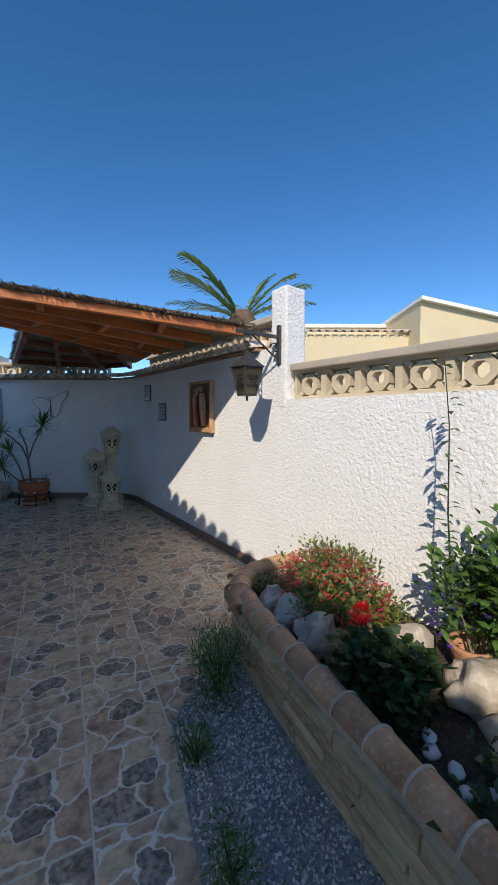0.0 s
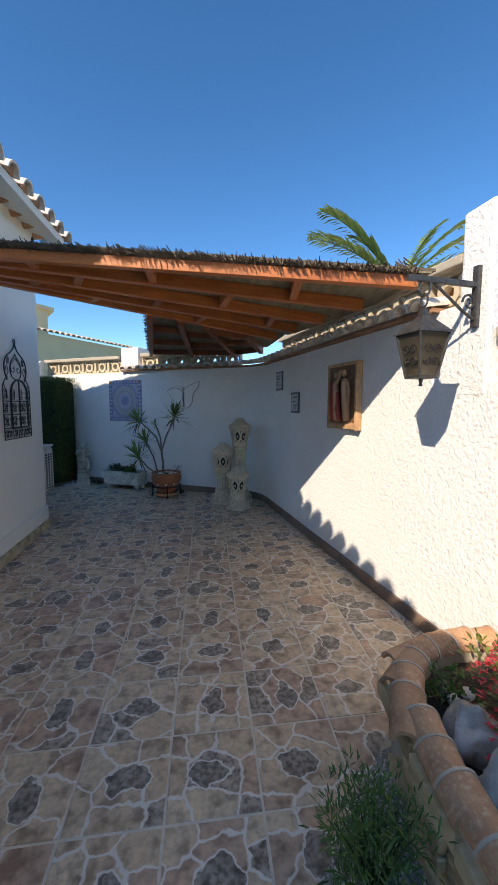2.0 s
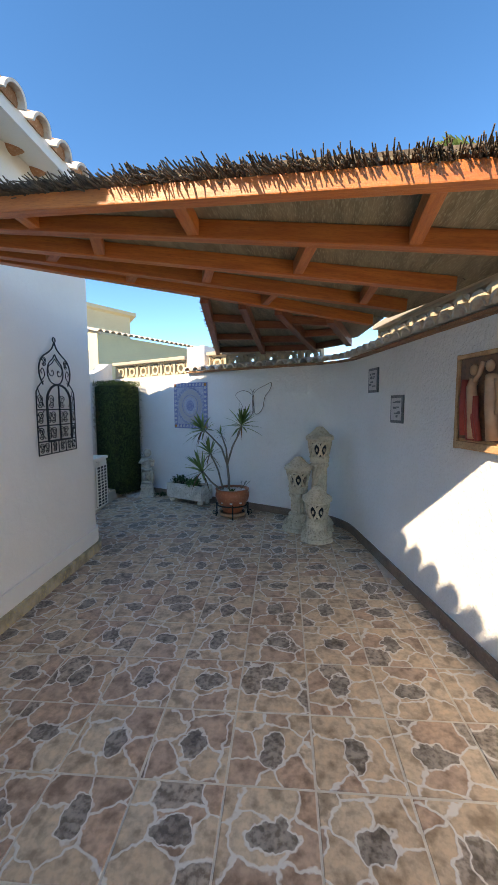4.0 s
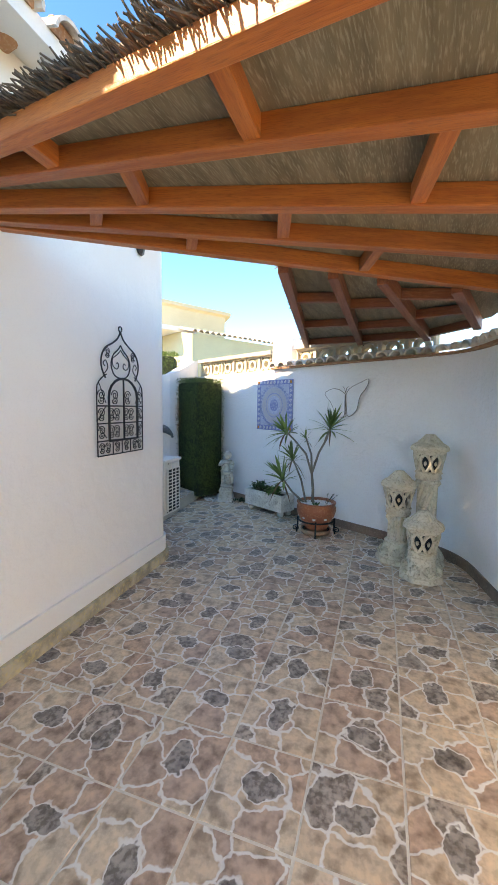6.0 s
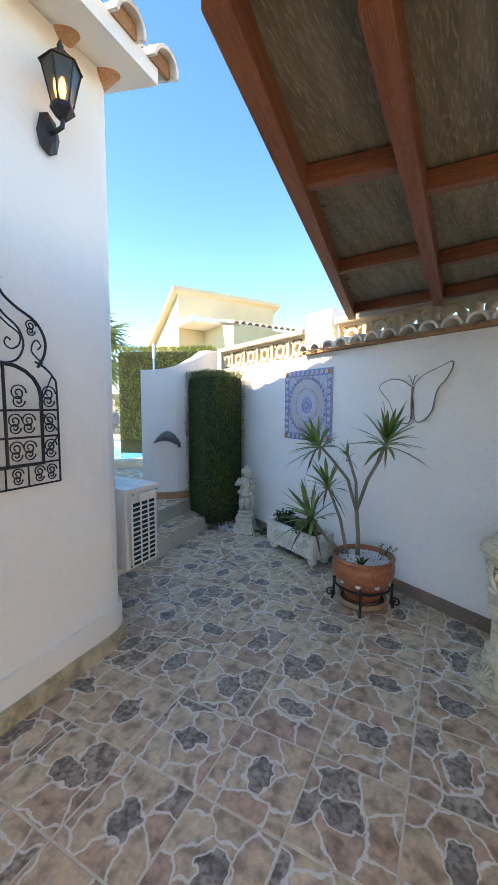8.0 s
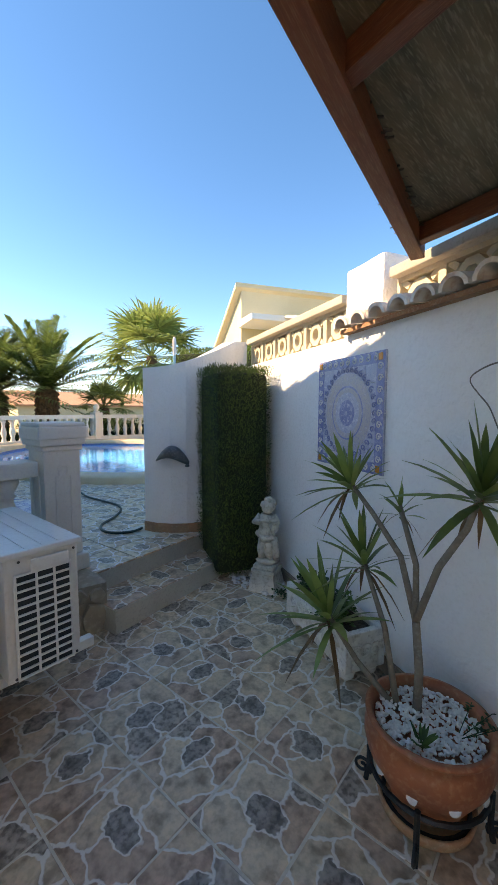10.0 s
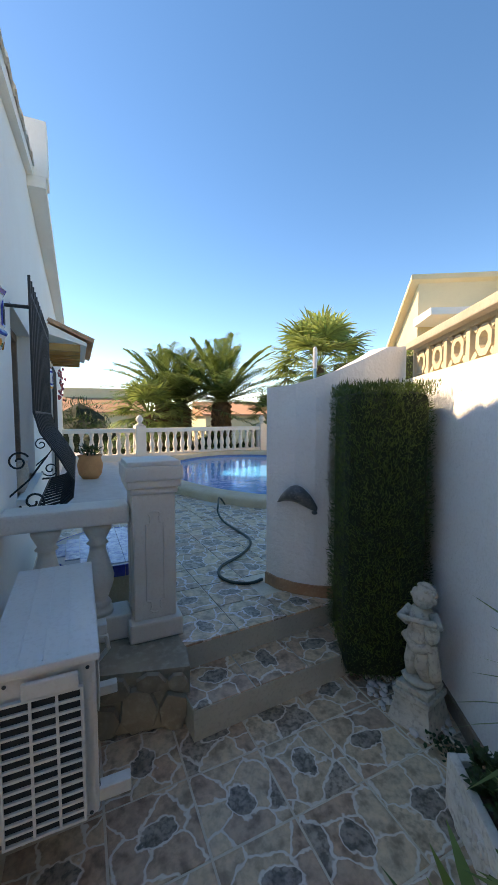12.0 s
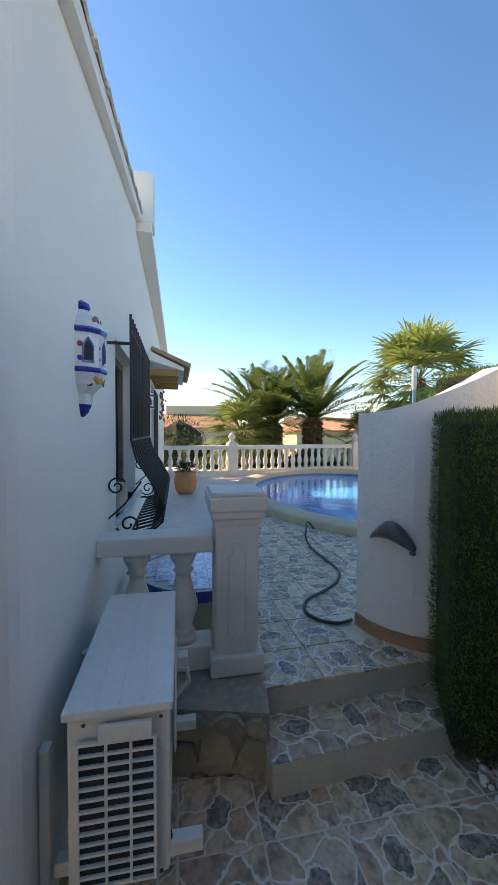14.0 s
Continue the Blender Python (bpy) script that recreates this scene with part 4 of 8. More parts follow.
# wall below the pedestal, steps' trim
bm = prism(bmesh.new(), [(-2.86, 5.55), (-2.80, 6.03), (-3.5, 6.05), (-3.5, 5.1), (-2.92, 5.1)], -0.1, TERRACE + 0.004)
tagged(part("wall_terrace_edge", bm, FLAG), "low wall of irregular grey brown stone", "wall", kind="structure")
flag_wall = bpy.data.objects["wall_terrace_edge"]
rng = random.Random(11)
for (y, z, w, h) in ((5.62, 0.20, 0.15, 0.17), (5.78, 0.24, 0.19, 0.25), (5.95, 0.22, 0.15, 0.22), (5.66, 0.36, 0.17, 0.13), (5.84, 0.38, 0.15, 0.10), (5.97, 0.37, 0.10, 0.09)):
    bm = bmesh.new()
    n = 7
    ang = [2 * math.pi * (k + rng.uniform(-0.25, 0.25)) / n for k in range(n)]
    lo = [bm.verts.new((0, w / 2 * 1.05 * math.cos(a), h / 2 * 1.05 * math.sin(a))) for a in ang]
    hi = [bm.verts.new((0.022, w / 2 * 0.95 * math.cos(a), h / 2 * 0.95 * math.sin(a))) for a in ang]
    bm.faces.new(hi)
    for k in range(n):
        bm.faces.new((lo[k], lo[(k + 1) % n], hi[(k + 1) % n], hi[k]))
    x = -2.855 + (y - 5.55) * 0.125
    part("stone", bm, FLAG, flag_wall, m=pose(x, y, z, 0, 0, -7))

# curved wall by the steps
CW = [Vector(p) for p in ((-3.62, 6.735), (-3.50, 6.775), (-3.38, 6.86), (-3.29, 6.97), (-3.235, 7.12), (-3.22, 7.30), (-3.24, 7.50), (-3.30, 7.70))]


def curve_top(x, y):
    s = max(0.0, min(1.0, (y - 6.80) / 0.75))
    return 1.905 + 0.30 * s ** 1.2


tagged(part("wall_curved", strip_wall(bmesh.new(), CW, -0.2, curve_top, 0.16), WHITE_SOFT), "curved white wall rising to the boundary", "wall", kind="structure")
tagged(part("baseboard_curved", strip_wall(bmesh.new(), CW[:6], TERRACE - 0.01, TERRACE + 0.085, -0.014), TRIM), "terracotta tile skirting of the curved wall", "skirting", kind="structure")

# upper floor tiles, step treads and patio tiles
tile_grid("tile", TERRACE_TILE, terrace, lambda x, y: TERRACE + 0.006, (-2.95, 6.03), 10.5, 0.338, lambda x, y: (NEAR_X - 0.2 < x or (x > -8.6 and y > 6.05 and ((x - PC.x) / (PA + 0.42)) ** 2 + ((y - PC.y) / (PB + 0.42)) ** 2 > 1)) and y > house((x - HC.x) / HU.x).y + 0.1 and not (x > -3.5 and y < 6.08) and (y < 6.75 + (-3.62 - x) * 0.9 if x < -3.6 else y < 7.0), lambda x, y: [(step_pt(0, 0.298), (0.982, 0.19))], -18, 3, -6, 12)
tile_grid("tile", FLOOR_TILE, lower, lambda x, y: LOWER + 0.006, step_pt(0, 0.0), math.degrees(math.atan2(S1.y - S0.y, S1.x - S0.x)) - 90, 0.34, lambda x, y: True, lambda x, y: [(step_pt(1.0, 0), (-0.19, 0.98))], -1, 0, 0, 4)
tile_grid("tile", FLOOR_TILE, patio, floor_z, (0.202, 3.228), 6.7, 0.338, lambda x, y: -3.1 < x and y < back_wall(x).y + 0.1 and x < right_wall(y).x + 0.1 and x > house_side((HC.y - y) / 0.9923).x - 0.1 * (y < 5.2) - (1.4 if y > 5.2 else 0) and not (x > 0.53 and y < 1.70 + (x - 0.372) * 1.3), lambda x, y: [((0.372, 1.885), (0.80, -0.60))] if y > 1.89 else [((0.372, 1.885), (1.0, 0.0))], -11, 6, -14, 13)


# ---------------- planted bed ----------------
def bed_wall():
    bed = thing("planting_bed", pose(0, 0, 0), "low slate faced bed wall with clay tile coping", "planter wall", kind="structure")
    path = [Vector(p) for p in ((1.40, 2.72), (1.20, 2.70), (1.03, 2.63), (0.92, 2.52), (0.862, 2.38), (0.855, 2.10), (0.925, 1.40), (1.00, 0.70), (1.09, -0.20), (1.19, -1.2), (1.32, -2.4))]
    part("core", strip_wall(bmesh.new(), path, -0.1, 0.392, 0.048, -0.048), MORTAR, bed)
    # slate courses on the outer side
    rng = random.Random(3)
    lens = [(path[i + 1] - path[i]).length for i in range(len(path) - 1)]

    def at(s):
        k = 0
        while k < len(lens) - 1 and s > lens[k]:
            s -= lens[k]
            k += 1
        d = (path[k + 1] - path[k]).normalized()
        return path[k] + d * s, d

    z = 0.0
    row = 0
    while z < 0.36:
        h = rng.uniform(0.045, 0.085)
        s = rng.uniform(0, 0.1)
        while s < sum(lens) - 0.2:
            w = rng.uniform(0.20, 0.44)
            if s > 0.1:
                p, d = at(s + w / 2)
                out = Vector((d.y, -d.x))
                q = p + out * (0.048 + rng.uniform(0.0, 0.012))
                fz = floor_z(q.x, q.y)
                if fz + z + h > 0.375 or abs(d.x) > 0.35:
                    s += w
                    continue
                bm = boxed((0, 0, 0), (w - 0.006, 0.03, h - 0.004), bevel=0.005)
                part("stone", bm, SLATE, bed, m=pose(q.x, q.y, fz + z + h / 2 + 0.005, rng.uniform(-3, 3), rng.uniform(-2.5, 2.5), math.degrees(math.atan2(d.y, d.x))))
            s += w
        z += h
        row += 1
    # coping tiles, each lapping the next
    proto = rim = None
    s = 0.0
    i = 0
    while s < sum(lens) - 0.2:
        p, d = at(s)
        step = 0.115 if s < 0.95 else 0.165
        m = pose(p.x, p.y, 0.376 + 0.003 * (i % 2), -3, rng.uniform(-3, 3), math.degrees(math.atan2(d.y, d.x)) - 90)
        if proto is None:
            proto = part("coping_tile", half_pipe(0.066, 0.054, 0.22, th=0.016, seg=14), BED_TILE, bed, m=m)
        else:
            again(proto, m, bed)
        rim = again(rim, m, bed) if rim else part("mortar_rim", half_pipe(0.069, 0.069, 0.009, th=0.014, seg=14), MORTAR, bed, m=m)
        s += step
        i += 1
    return path


BED = bed_wall()
soil = [p + Vector((0.07, 0.0)) for p in BED] + [right_wall(-2.4), right_wall(2.8)]
bm = prism(bmesh.new(), [(p.x, p.y) for p in soil], 0.0, 0.31)
bmesh.ops.triangulate(bm, faces=bm.faces[:])
tagged(part("bed_soil", bm, SOIL), "dark soil filling the raised bed", "soil", kind="structure")


def rock(x, y, z, s, seed, material, label, name="rock", group=""):
    bm = blob(bmesh.new(), (0, 0, 0), s, 0.55, 3, seed, 0.3)
    return tagged(part(name, bm, material, m=pose(x, y, z + s[2] * 0.55, 0, 0, seed * 40), smooth=True), label, "rock", group)


rock(1.02, 2.22, 0.31, (0.10, 0.08, 0.09), 1, GREY_ROCK, "pale grey limestone rock behind the coping")
rock(1.03, 2.02, 0.31, (0.08, 0.11, 0.10), 2, GREY_ROCK, "pale grey limestone rock behind the coping")
rock(1.06, 1.80, 0.31, (0.09, 0.13, 0.11), 3, GREY_ROCK, "large pale grey limestone rock in the bed")
rock(1.36, 1.52, 0.31, (0.10, 0.15, 0.13), 4, ROCK, "sunlit tan limestone rock in the bed")
rock(1.50, 1.28, 0.31, (0.14, 0.12, 0.12), 5, ROCK, "sunlit tan limestone rock in the bed")
rock(1.42, 1.02, 0.31, (0.13, 0.16, 0.10), 6, ROCK, "flat tan limestone rock in the bed")
rng = random.Random(8)
for k, (x, y) in enumerate(((1.13, 1.17), (1.17, 1.22), (1.15, 1.09), (1.20, 0.98), (1.24, 0.94), (1.12, 1.02), (1.06, 2.42), (1.13, 2.45), (1.26, 0.88))):
    bm = blob(bmesh.new(), (0, 0, 0), (0.032, 0.026, 0.02), 0.3, 2, k, 0.0)
    tagged(part("pebble", bm, PEBBLE, m=pose(x, y, 0.325, 0, 0, k * 37), smooth=True), "round white pebble on the bed soil", "pebble", "pebbles in the bed")


def leaf(bm, p, d, up, L, w, curl=0.2, seg=2):
    """One flat leaf with a pointed tip, from p along d."""
    d = d.normalized()
    side = d.cross(up)
    side = side.normalized() if side.length > 1e-4 else d.orthogonal().normalized()
    nrm = side.cross(d)
    prev = None
    for i in range(seg + 1):
        f = i / seg
        c = p + d * L * f - Vector((0, 0, 1)) * curl * L * f * f
        ww = w * (math.sin(math.pi * min(1.0, 0.12 + 0.88 * f)) ** 0.8) * 0.5 + 0.0004
        cur = [bm.verts.new(c - side * ww + nrm * ww * 0.25), bm.verts.new(c + side * ww + nrm * ww * 0.25)]
        if prev:
            bm.faces.new((prev[0], prev[1], cur[1], cur[0]))
        prev = cur


def bush(name, x, y, z, size, n, lw, material, label, category, seed, flowers=None, nf=0, fs=0.02, stems=7, fz=0.55, stem_mat=None, extra=()):
    """Stems, many leaves in an uneven crown, and flowers towards its top."""
    rng = random.Random(seed)
    plant = thing(name, pose(x, y, z), label, category)
    bm = bmesh.new()
    tips = []
    for _ in range(stems):
        a, r = rng.uniform(0, 6.28), rng.uniform(0.2, 0.9)
        tip = Vector((size[0] * r * math.cos(a), size[1] * r * math.sin(a), size[2] * rng.uniform(0.6, 1.0)))
        tips.append(tip)
        tube([(0, 0, 0), tip * 0.4 + Vector((0, 0, 0.15 * size[2])), tip], 0.006, 5, bm, r2=0.002)
    part("stem_cluster", bm, stem_mat or BARK, plant)
    bm = bmesh.new()
    lumps = [Vector((size[0] * 0.75 * rng.uniform(-1, 1), size[1] * 0.75 * rng.uniform(-1, 1), size[2] * rng.uniform(0.25, 0.85))) for _ in range(9)] + tips
    for _ in range(n):
        c = rng.choice(lumps)
        v = Vector((rng.gauss(0, 1), rng.gauss(0, 1), rng.gauss(0, 0.8))) * 0.20
        p = Vector((c.x + v.x * size[0], c.y + v.y * size[1], max(0.01, c.z + v.z * size[2])))
        d = Vector((v.x, v.y, v.z + 0.25)) + Vector((rng.uniform(-1, 1), rng.uniform(-1, 1), rng.uniform(-0.6, 0.9))) * 0.4
        if d.length < 1e-3:
            continue
        L = lw[0] * rng.uniform(0.6, 1.25)
        leaf(bm, p, d, Vector((rng.uniform(-0.3, 0.3), rng.uniform(-0.3, 0.3), 1)), L, L * lw[1])
    part("leaves", bm, material, plant)
    for fm, cnt, s, lab in ([(flowers, nf, fs, "flower heads")] if flowers else []) + list(extra):
        bm = bmesh.new()
        for _ in range(cnt):
            a, e = rng.uniform(0, 6.28), math.asin(rng.uniform(0.05, 1.0))
            k = rng.uniform(0.85, 1.1)
            p = Vector((size[0] * 1.05 * k * math.cos(a) * math.cos(e), size[1] * 1.05 * k * math.sin(a) * math.cos(e), size[2] * (0.35 + 0.75 * k * math.sin(e))))
            for k in range(7):
                a = rng.uniform(0, 6.28)
                leaf(bm, p, Vector((math.cos(a), math.sin(a), rng.uniform(-0.2, 0.8))), Vector((0, 0, 1)), s, s * 0.9, 0.1, 1)
        tagged(part("blossom", bm, fm, plant), kind="stuff")
    return plant


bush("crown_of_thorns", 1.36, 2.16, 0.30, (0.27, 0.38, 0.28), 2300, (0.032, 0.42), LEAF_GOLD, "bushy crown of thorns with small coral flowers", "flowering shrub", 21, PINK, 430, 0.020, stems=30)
# same plant in shade: the shade is put into a darker leaf green
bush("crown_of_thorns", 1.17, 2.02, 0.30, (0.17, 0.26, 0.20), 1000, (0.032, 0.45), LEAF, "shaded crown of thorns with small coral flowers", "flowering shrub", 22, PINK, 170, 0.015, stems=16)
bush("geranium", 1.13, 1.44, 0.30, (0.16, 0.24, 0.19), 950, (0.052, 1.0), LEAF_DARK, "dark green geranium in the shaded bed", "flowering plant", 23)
head = thing("geranium_flower", pose(1.16, 1.60, 0.58), "large scarlet geranium flower head on its stalk", "flower")
bm = bmesh.new()
rng = random.Random(4)
for _ in range(260):
    v = Vector((rng.gauss(0, 1), rng.gauss(0, 1), rng.gauss(0, 1))).normalized()
    leaf(bm, v * 0.030, v + Vector((rng.uniform(-0.5, 0.5), rng.uniform(-0.5, 0.5), 0)), Vector((0.2, 0.3, 1)), 0.026, 0.026, 0.05, 1)
part("petals", bm, RED, head)
part("stalk", tube([(0, 0, -0.16), (0, 0, 0)], 0.003), LEAF_DARK, head)
bush("plumbago", 1.64, 1.42, 0.30, (0.20, 0.22, 0.46), 1100, (0.055, 0.5), LEAF, "tall leafy shrub with small violet flowers", "flowering shrub", 24, PURPLE, 30, 0.02, stems=12)
bush("plumbago", 1.70, 1.05, 0.30, (0.22, 0.36, 0.66), 1600, (0.06, 0.5), LEAF, "tall leafy shrub with small violet flowers", "flowering shrub", 25, PURPLE, 34, 0.02, stems=12)
bush("ground_cover", 1.40, 1.86, 0.30, (0.20, 0.22, 0.17), 600, (0.035, 0.55), LEAF_GOLD, "yellow green trailing ground cover plant", "plant", 26)
bush("ground_cover", 1.03, 2.44, 0.31, (0.10, 0.10, 0.08), 160, (0.03, 0.6), LEAF, "small green plant by the coping", "plant", 27)
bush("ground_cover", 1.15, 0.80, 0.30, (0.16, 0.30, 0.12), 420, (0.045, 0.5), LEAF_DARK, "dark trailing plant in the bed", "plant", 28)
bush("rosemary", 0.62, 1.98, floor_z(0.62, 1.98), (0.13, 0.18, 0.25), 1500, (0.032, 0.16), LEAF, "wispy green weed growing in the gravel", "plant", 29, stems=22, stem_mat=LEAF_DARK)
bush("rosemary", 0.44, 1.66, floor_z(0.44, 1.66), (0.07, 0.12, 0.12), 260, (0.03, 0.2), LEAF, "small weed at the gravel edge", "plant", 30, stems=8, stem_mat=LEAF_DARK)
bush("rosemary", 0.46, 1.25, floor_z(0.46, 1.25), (0.09, 0.14, 0.12), 260, (0.03, 0.2), LEAF, "small weed at the gravel edge", "plant", 31, stems=8, stem_mat=LEAF_DARK)
shoot = thing("tall_shoot", pose(1.60, 1.52, 0.5), "thin upright shoot with sparse leaves", "plant")
pts = [(0, 0, 0), (-0.03, 0.02, 0.5), (-0.01, 0.05, 0.9), (-0.05, 0.05, 1.18)]
part("stem", tube(pts, 0.005, 5, r2=0.002), LEAF_DARK, shoot)
bm = bmesh.new()
rng = random.Random(6)
for i in range(34):
    z = 0.25 + 0.93 * i / 34
    leaf(bm, Vector((-0.03, 0.03, z)), Vector((rng.uniform(-1, 1), rng.uniform(-1, 1), 0.3)), Vector((0, 0, 1)), 0.075 * rng.uniform(0.5, 1.2), 0.028, 0.4)
part("leaves", bm, LEAF, shoot)
small_pot = thing("flower_pot", pose(1.60, 1.42, 0.31), "small terracotta flower pot in the bed", "flower pot")
part("pot", lathe([(0.06, 0), (0.09, 0.13), (0.095, 0.15), (0.08, 0.15), (0.07, 0.05)], 20), TERRACOTTA, small_pot, smooth=True)

# loose chippings on the gravel strip
bm = bmesh.new()
rng = random.Random(9)
for _ in range(7500):
    y = rng.uniform(0.2, 2.45)
    x = rng.uniform(0.385, 0.80 if y > 1.4 else 0.90)
    if y > 1.885 + (x - 0.372) * 1.3:
        continue
    s = rng.uniform(0.004, 0.0095)
    c = Vector((x, y, floor_z(x, y) + 0.003 + rng.uniform(0, 0.006)))
    q = Euler((rng.uniform(0, 6), rng.uniform(0, 6), rng.uniform(0, 6))).to_matrix()
    vs = [bm.verts.new(c + q @ Vector(o) * s) for o in ((1, 0, -0.5), (-0.5, 0.9, -0.4), (-0.5, -0.9, -0.5), (0.1, 0.1, 0.9))]
    for f in ((0, 2, 1), (0, 1, 3), (1, 2, 3), (2, 0, 3)):
        bm.faces.new([vs[k] for k in f])
gt = GRAVEL.node_tree
geo = gt.nodes.new("ShaderNodeNewGeometry")
hs = gt.nodes.new("ShaderNodeHueSaturation")
mr = gt.nodes.new("ShaderNodeMapRange")
mr.inputs[3].default_value, mr.inputs[4].default_value = 0.45, 1.5
gp = gt.nodes["Principled BSDF"]
gt.links.new(geo.outputs["Random Per Island"], mr.inputs[0])
gt.links.new(mr.outputs[0], hs.inputs["Value"])
gt.links.new(gp.inputs["Base Color"].links[0].from_socket, hs.inputs["Color"])
gt.links.new(hs.outputs[0], gp.inputs["Base Color"])
tagged(part("gravel", bm, GRAVEL), "grey and white stone chippings", "gravel", kind="stuff")


# ---------------- lamps ----------------
def frustum(bm, r0, z0, r1, z1, n=4, rot=45.0):
    lo = [bm.verts.new((r0 * math.cos(2 * math.pi * k / n + radians(rot)), r0 * math.sin(2 * math.pi * k / n + radians(rot)), z0)) for k in range(n)]
    hi = [bm.verts.new((r1 * math.cos(2 * math.pi * k / n + radians(rot)), r1 * math.sin(2 * math.pi * k / n + radians(rot)), z1)) for k in range(n)]
    for k in range(n):
        bm.faces.new((lo[k], lo[(k + 1) % n], hi[(k + 1) % n], hi[k]))
    bm.faces.new(lo[::-1])
    bm.faces.new(hi)
    return bm


def spiral(c, u, v, r, turns=1.6, start=0.0, n=22):
    """Scroll in the plane of u and v round c."""
    return [c + (u * math.cos(start + turns * 6.283 * i / n) + v * math.sin(start + turns * 6.283 * i / n)) * r * (1 - 0.82 * i / n) for i in range(n + 1)]


IN1 = Vector((-D1.y, D1.x))
q = right_wall(2.965)
lamp = thing("bracket_lantern", pose(q.x + IN1.x * 0.005, q.y + IN1.y * 0.005, 1.995, 0, 0, math.degrees(math.atan2(IN1.y, IN1.x))), "grey iron lantern hanging from a scrolled wall bracket", "lantern")
part("plate", boxed((0.012, 0, -0.01), (0.024, 0.035, 0.29), bevel=0.005), OLD_IRON, lamp)
part("arm", boxed((0.21, 0, 0.045), (0.40, 0.022, 0.026), bevel=0.004), OLD_IRON, lamp)
bm = tube([(0.02, 0, -0.12), (0.09, 0, -0.085), (0.17, 0, -0.03), (0.27, 0, 0.035)], 0.007)
tube(spiral(Vector((0.055, 0, -0.04)), Vector((1, 0, 0)), Vector((0, 0, 1)), 0.04), 0.006, 5, bm)
part("scroll", bm, OLD_IRON, lamp)
LX = 0.315
bm = tube([Vector((LX + 0.03 * math.cos(a), 0, 0.005 + 0.036 * math.sin(a))) for a in [k * 0.524 for k in range(13)]], 0.005, 5)
tube([Vector((LX, 0.022 * math.cos(a), -0.05 + 0.03 * math.sin(a))) for a in [k * 0.524 for k in range(13)]], 0.005, 5, bm)
part("chain", bm, OLD_IRON, lamp)
bm = frustum(bmesh.new(), 0.122, -0.195, 0.026, -0.120)
frustum(bm, 0.130, -0.205, 0.126, -0.195)
frustum(bm, 0.03, -0.12, 0.012, -0.085)
lid = part("roof", bm, OLD_IRON, lamp, m=Matrix.Translation((LX, 0, 0)))
bm = frustum(bmesh.new(), 0.066, -0.395, 0.110, -0.205)
part("glass", bm, AMBER, lamp, "old amber glass", m=Matrix.Translation((LX, 0, 0)))
for k in range(4):
    a = radians(45 + 90 * k)
    a2 = radians(135 + 90 * k)
    part("bar", tube([(0.068 * math.cos(a), 0.068 * math.sin(a), -0.40), (0.113 * math.cos(a), 0.113 * math.sin(a), -0.202)], 0.007), OLD_IRON, lamp, m=Matrix.Translation((LX, 0, 0)))
    mid = (Vector((math.cos(a), math.sin(a), 0)) + Vector((math.cos(a2), math.sin(a2), 0))) * 0.5
    u = Vector((math.cos(a2) - math.cos(a), math.sin(a2) - math.sin(a), 0)).normalized()
    c = mid * 0.094 + Vector((0, 0, -0.305))
    bm = bmesh.new()
    for sx in (-1, 1):
        for sz in (-1, 1):
            tube(spiral(c + u * 0.022 * sx + Vector((0, 0, 0.025 * sz)) + mid * 0.004 * sz, u * sx, Vector((0, 0, sz)), 0.024), 0.003, 4, bm)
    part("rosette", bm, IRON, lamp, m=Matrix.Translation((LX, 0, 0)))
bm = frustum(bmesh.new(), 0.072, -0.41, 0.072, -0.395)
lathe([(0.010, -0.445), (0.007, -0.43), (0.012, -0.41)], 8, bm)
part("base", bm, OLD_IRON, lamp, m=Matrix.Translation((LX, 0, 0)))

# wall lamp on the house, switched on
q = house_side(0.42, 0.0)
wl = thing("wall_lantern", pose(q.x, q.y, 2.72, 0, 0, HA), "black hexagonal wall lantern with a lit bulb", "wall lamp")
part("backplate", lathe([(0.0, 0), (0.05, 0.0), (0.062, 0.02), (0.03, 0.04)], 8, m=Matrix.Rotation(radians(90), 4, "Y") @ Matrix.Diagonal((1.5, 0.9, 1, 1))), IRON, wl)
part("arm", tube([(0.02, 0, 0), (0.07, 0, -0.005), (0.115, 0, 0.0), (0.12, 0, 0.03)], 0.010), IRON, wl)
mv = Matrix.Translation((0.12, 0, 0.03))
part("cup", frustum(frustum(bmesh.new(), 0.022, 0.0, 0.052, 0.03, 6, 0), 0.052, 0.03, 0.045, 0.055, 6, 0), IRON, wl, m=mv)
part("glass", frustum(bmesh.new(), 0.042, 0.055, 0.078, 0.205, 6, 0), AMBER, wl, m=mv)
for k in range(6):
    a = radians(60 * k)
    part("bar", tube([(0.043 * math.cos(a), 0.043 * math.sin(a), 0.055), (0.080 * math.cos(a), 0.080 * math.sin(a), 0.207)], 0.004, 5), IRON, wl, m=mv)
bm = frustum(bmesh.new(), 0.090, 0.205, 0.045, 0.245, 6, 0)
lathe([(0.04, 0.245), (0.03, 0.262), (0.010, 0.275), (0.014, 0.29), (0.003, 0.315)], 10, bm)
part("roof", bm, IRON, wl, m=mv)
part("bulb", lathe([(0.008, 0.08), (0.016, 0.11), (0.012, 0.14), (0.003, 0.16)], 10), GLOW, wl, "lit warm bulb", m=mv, smooth=True)


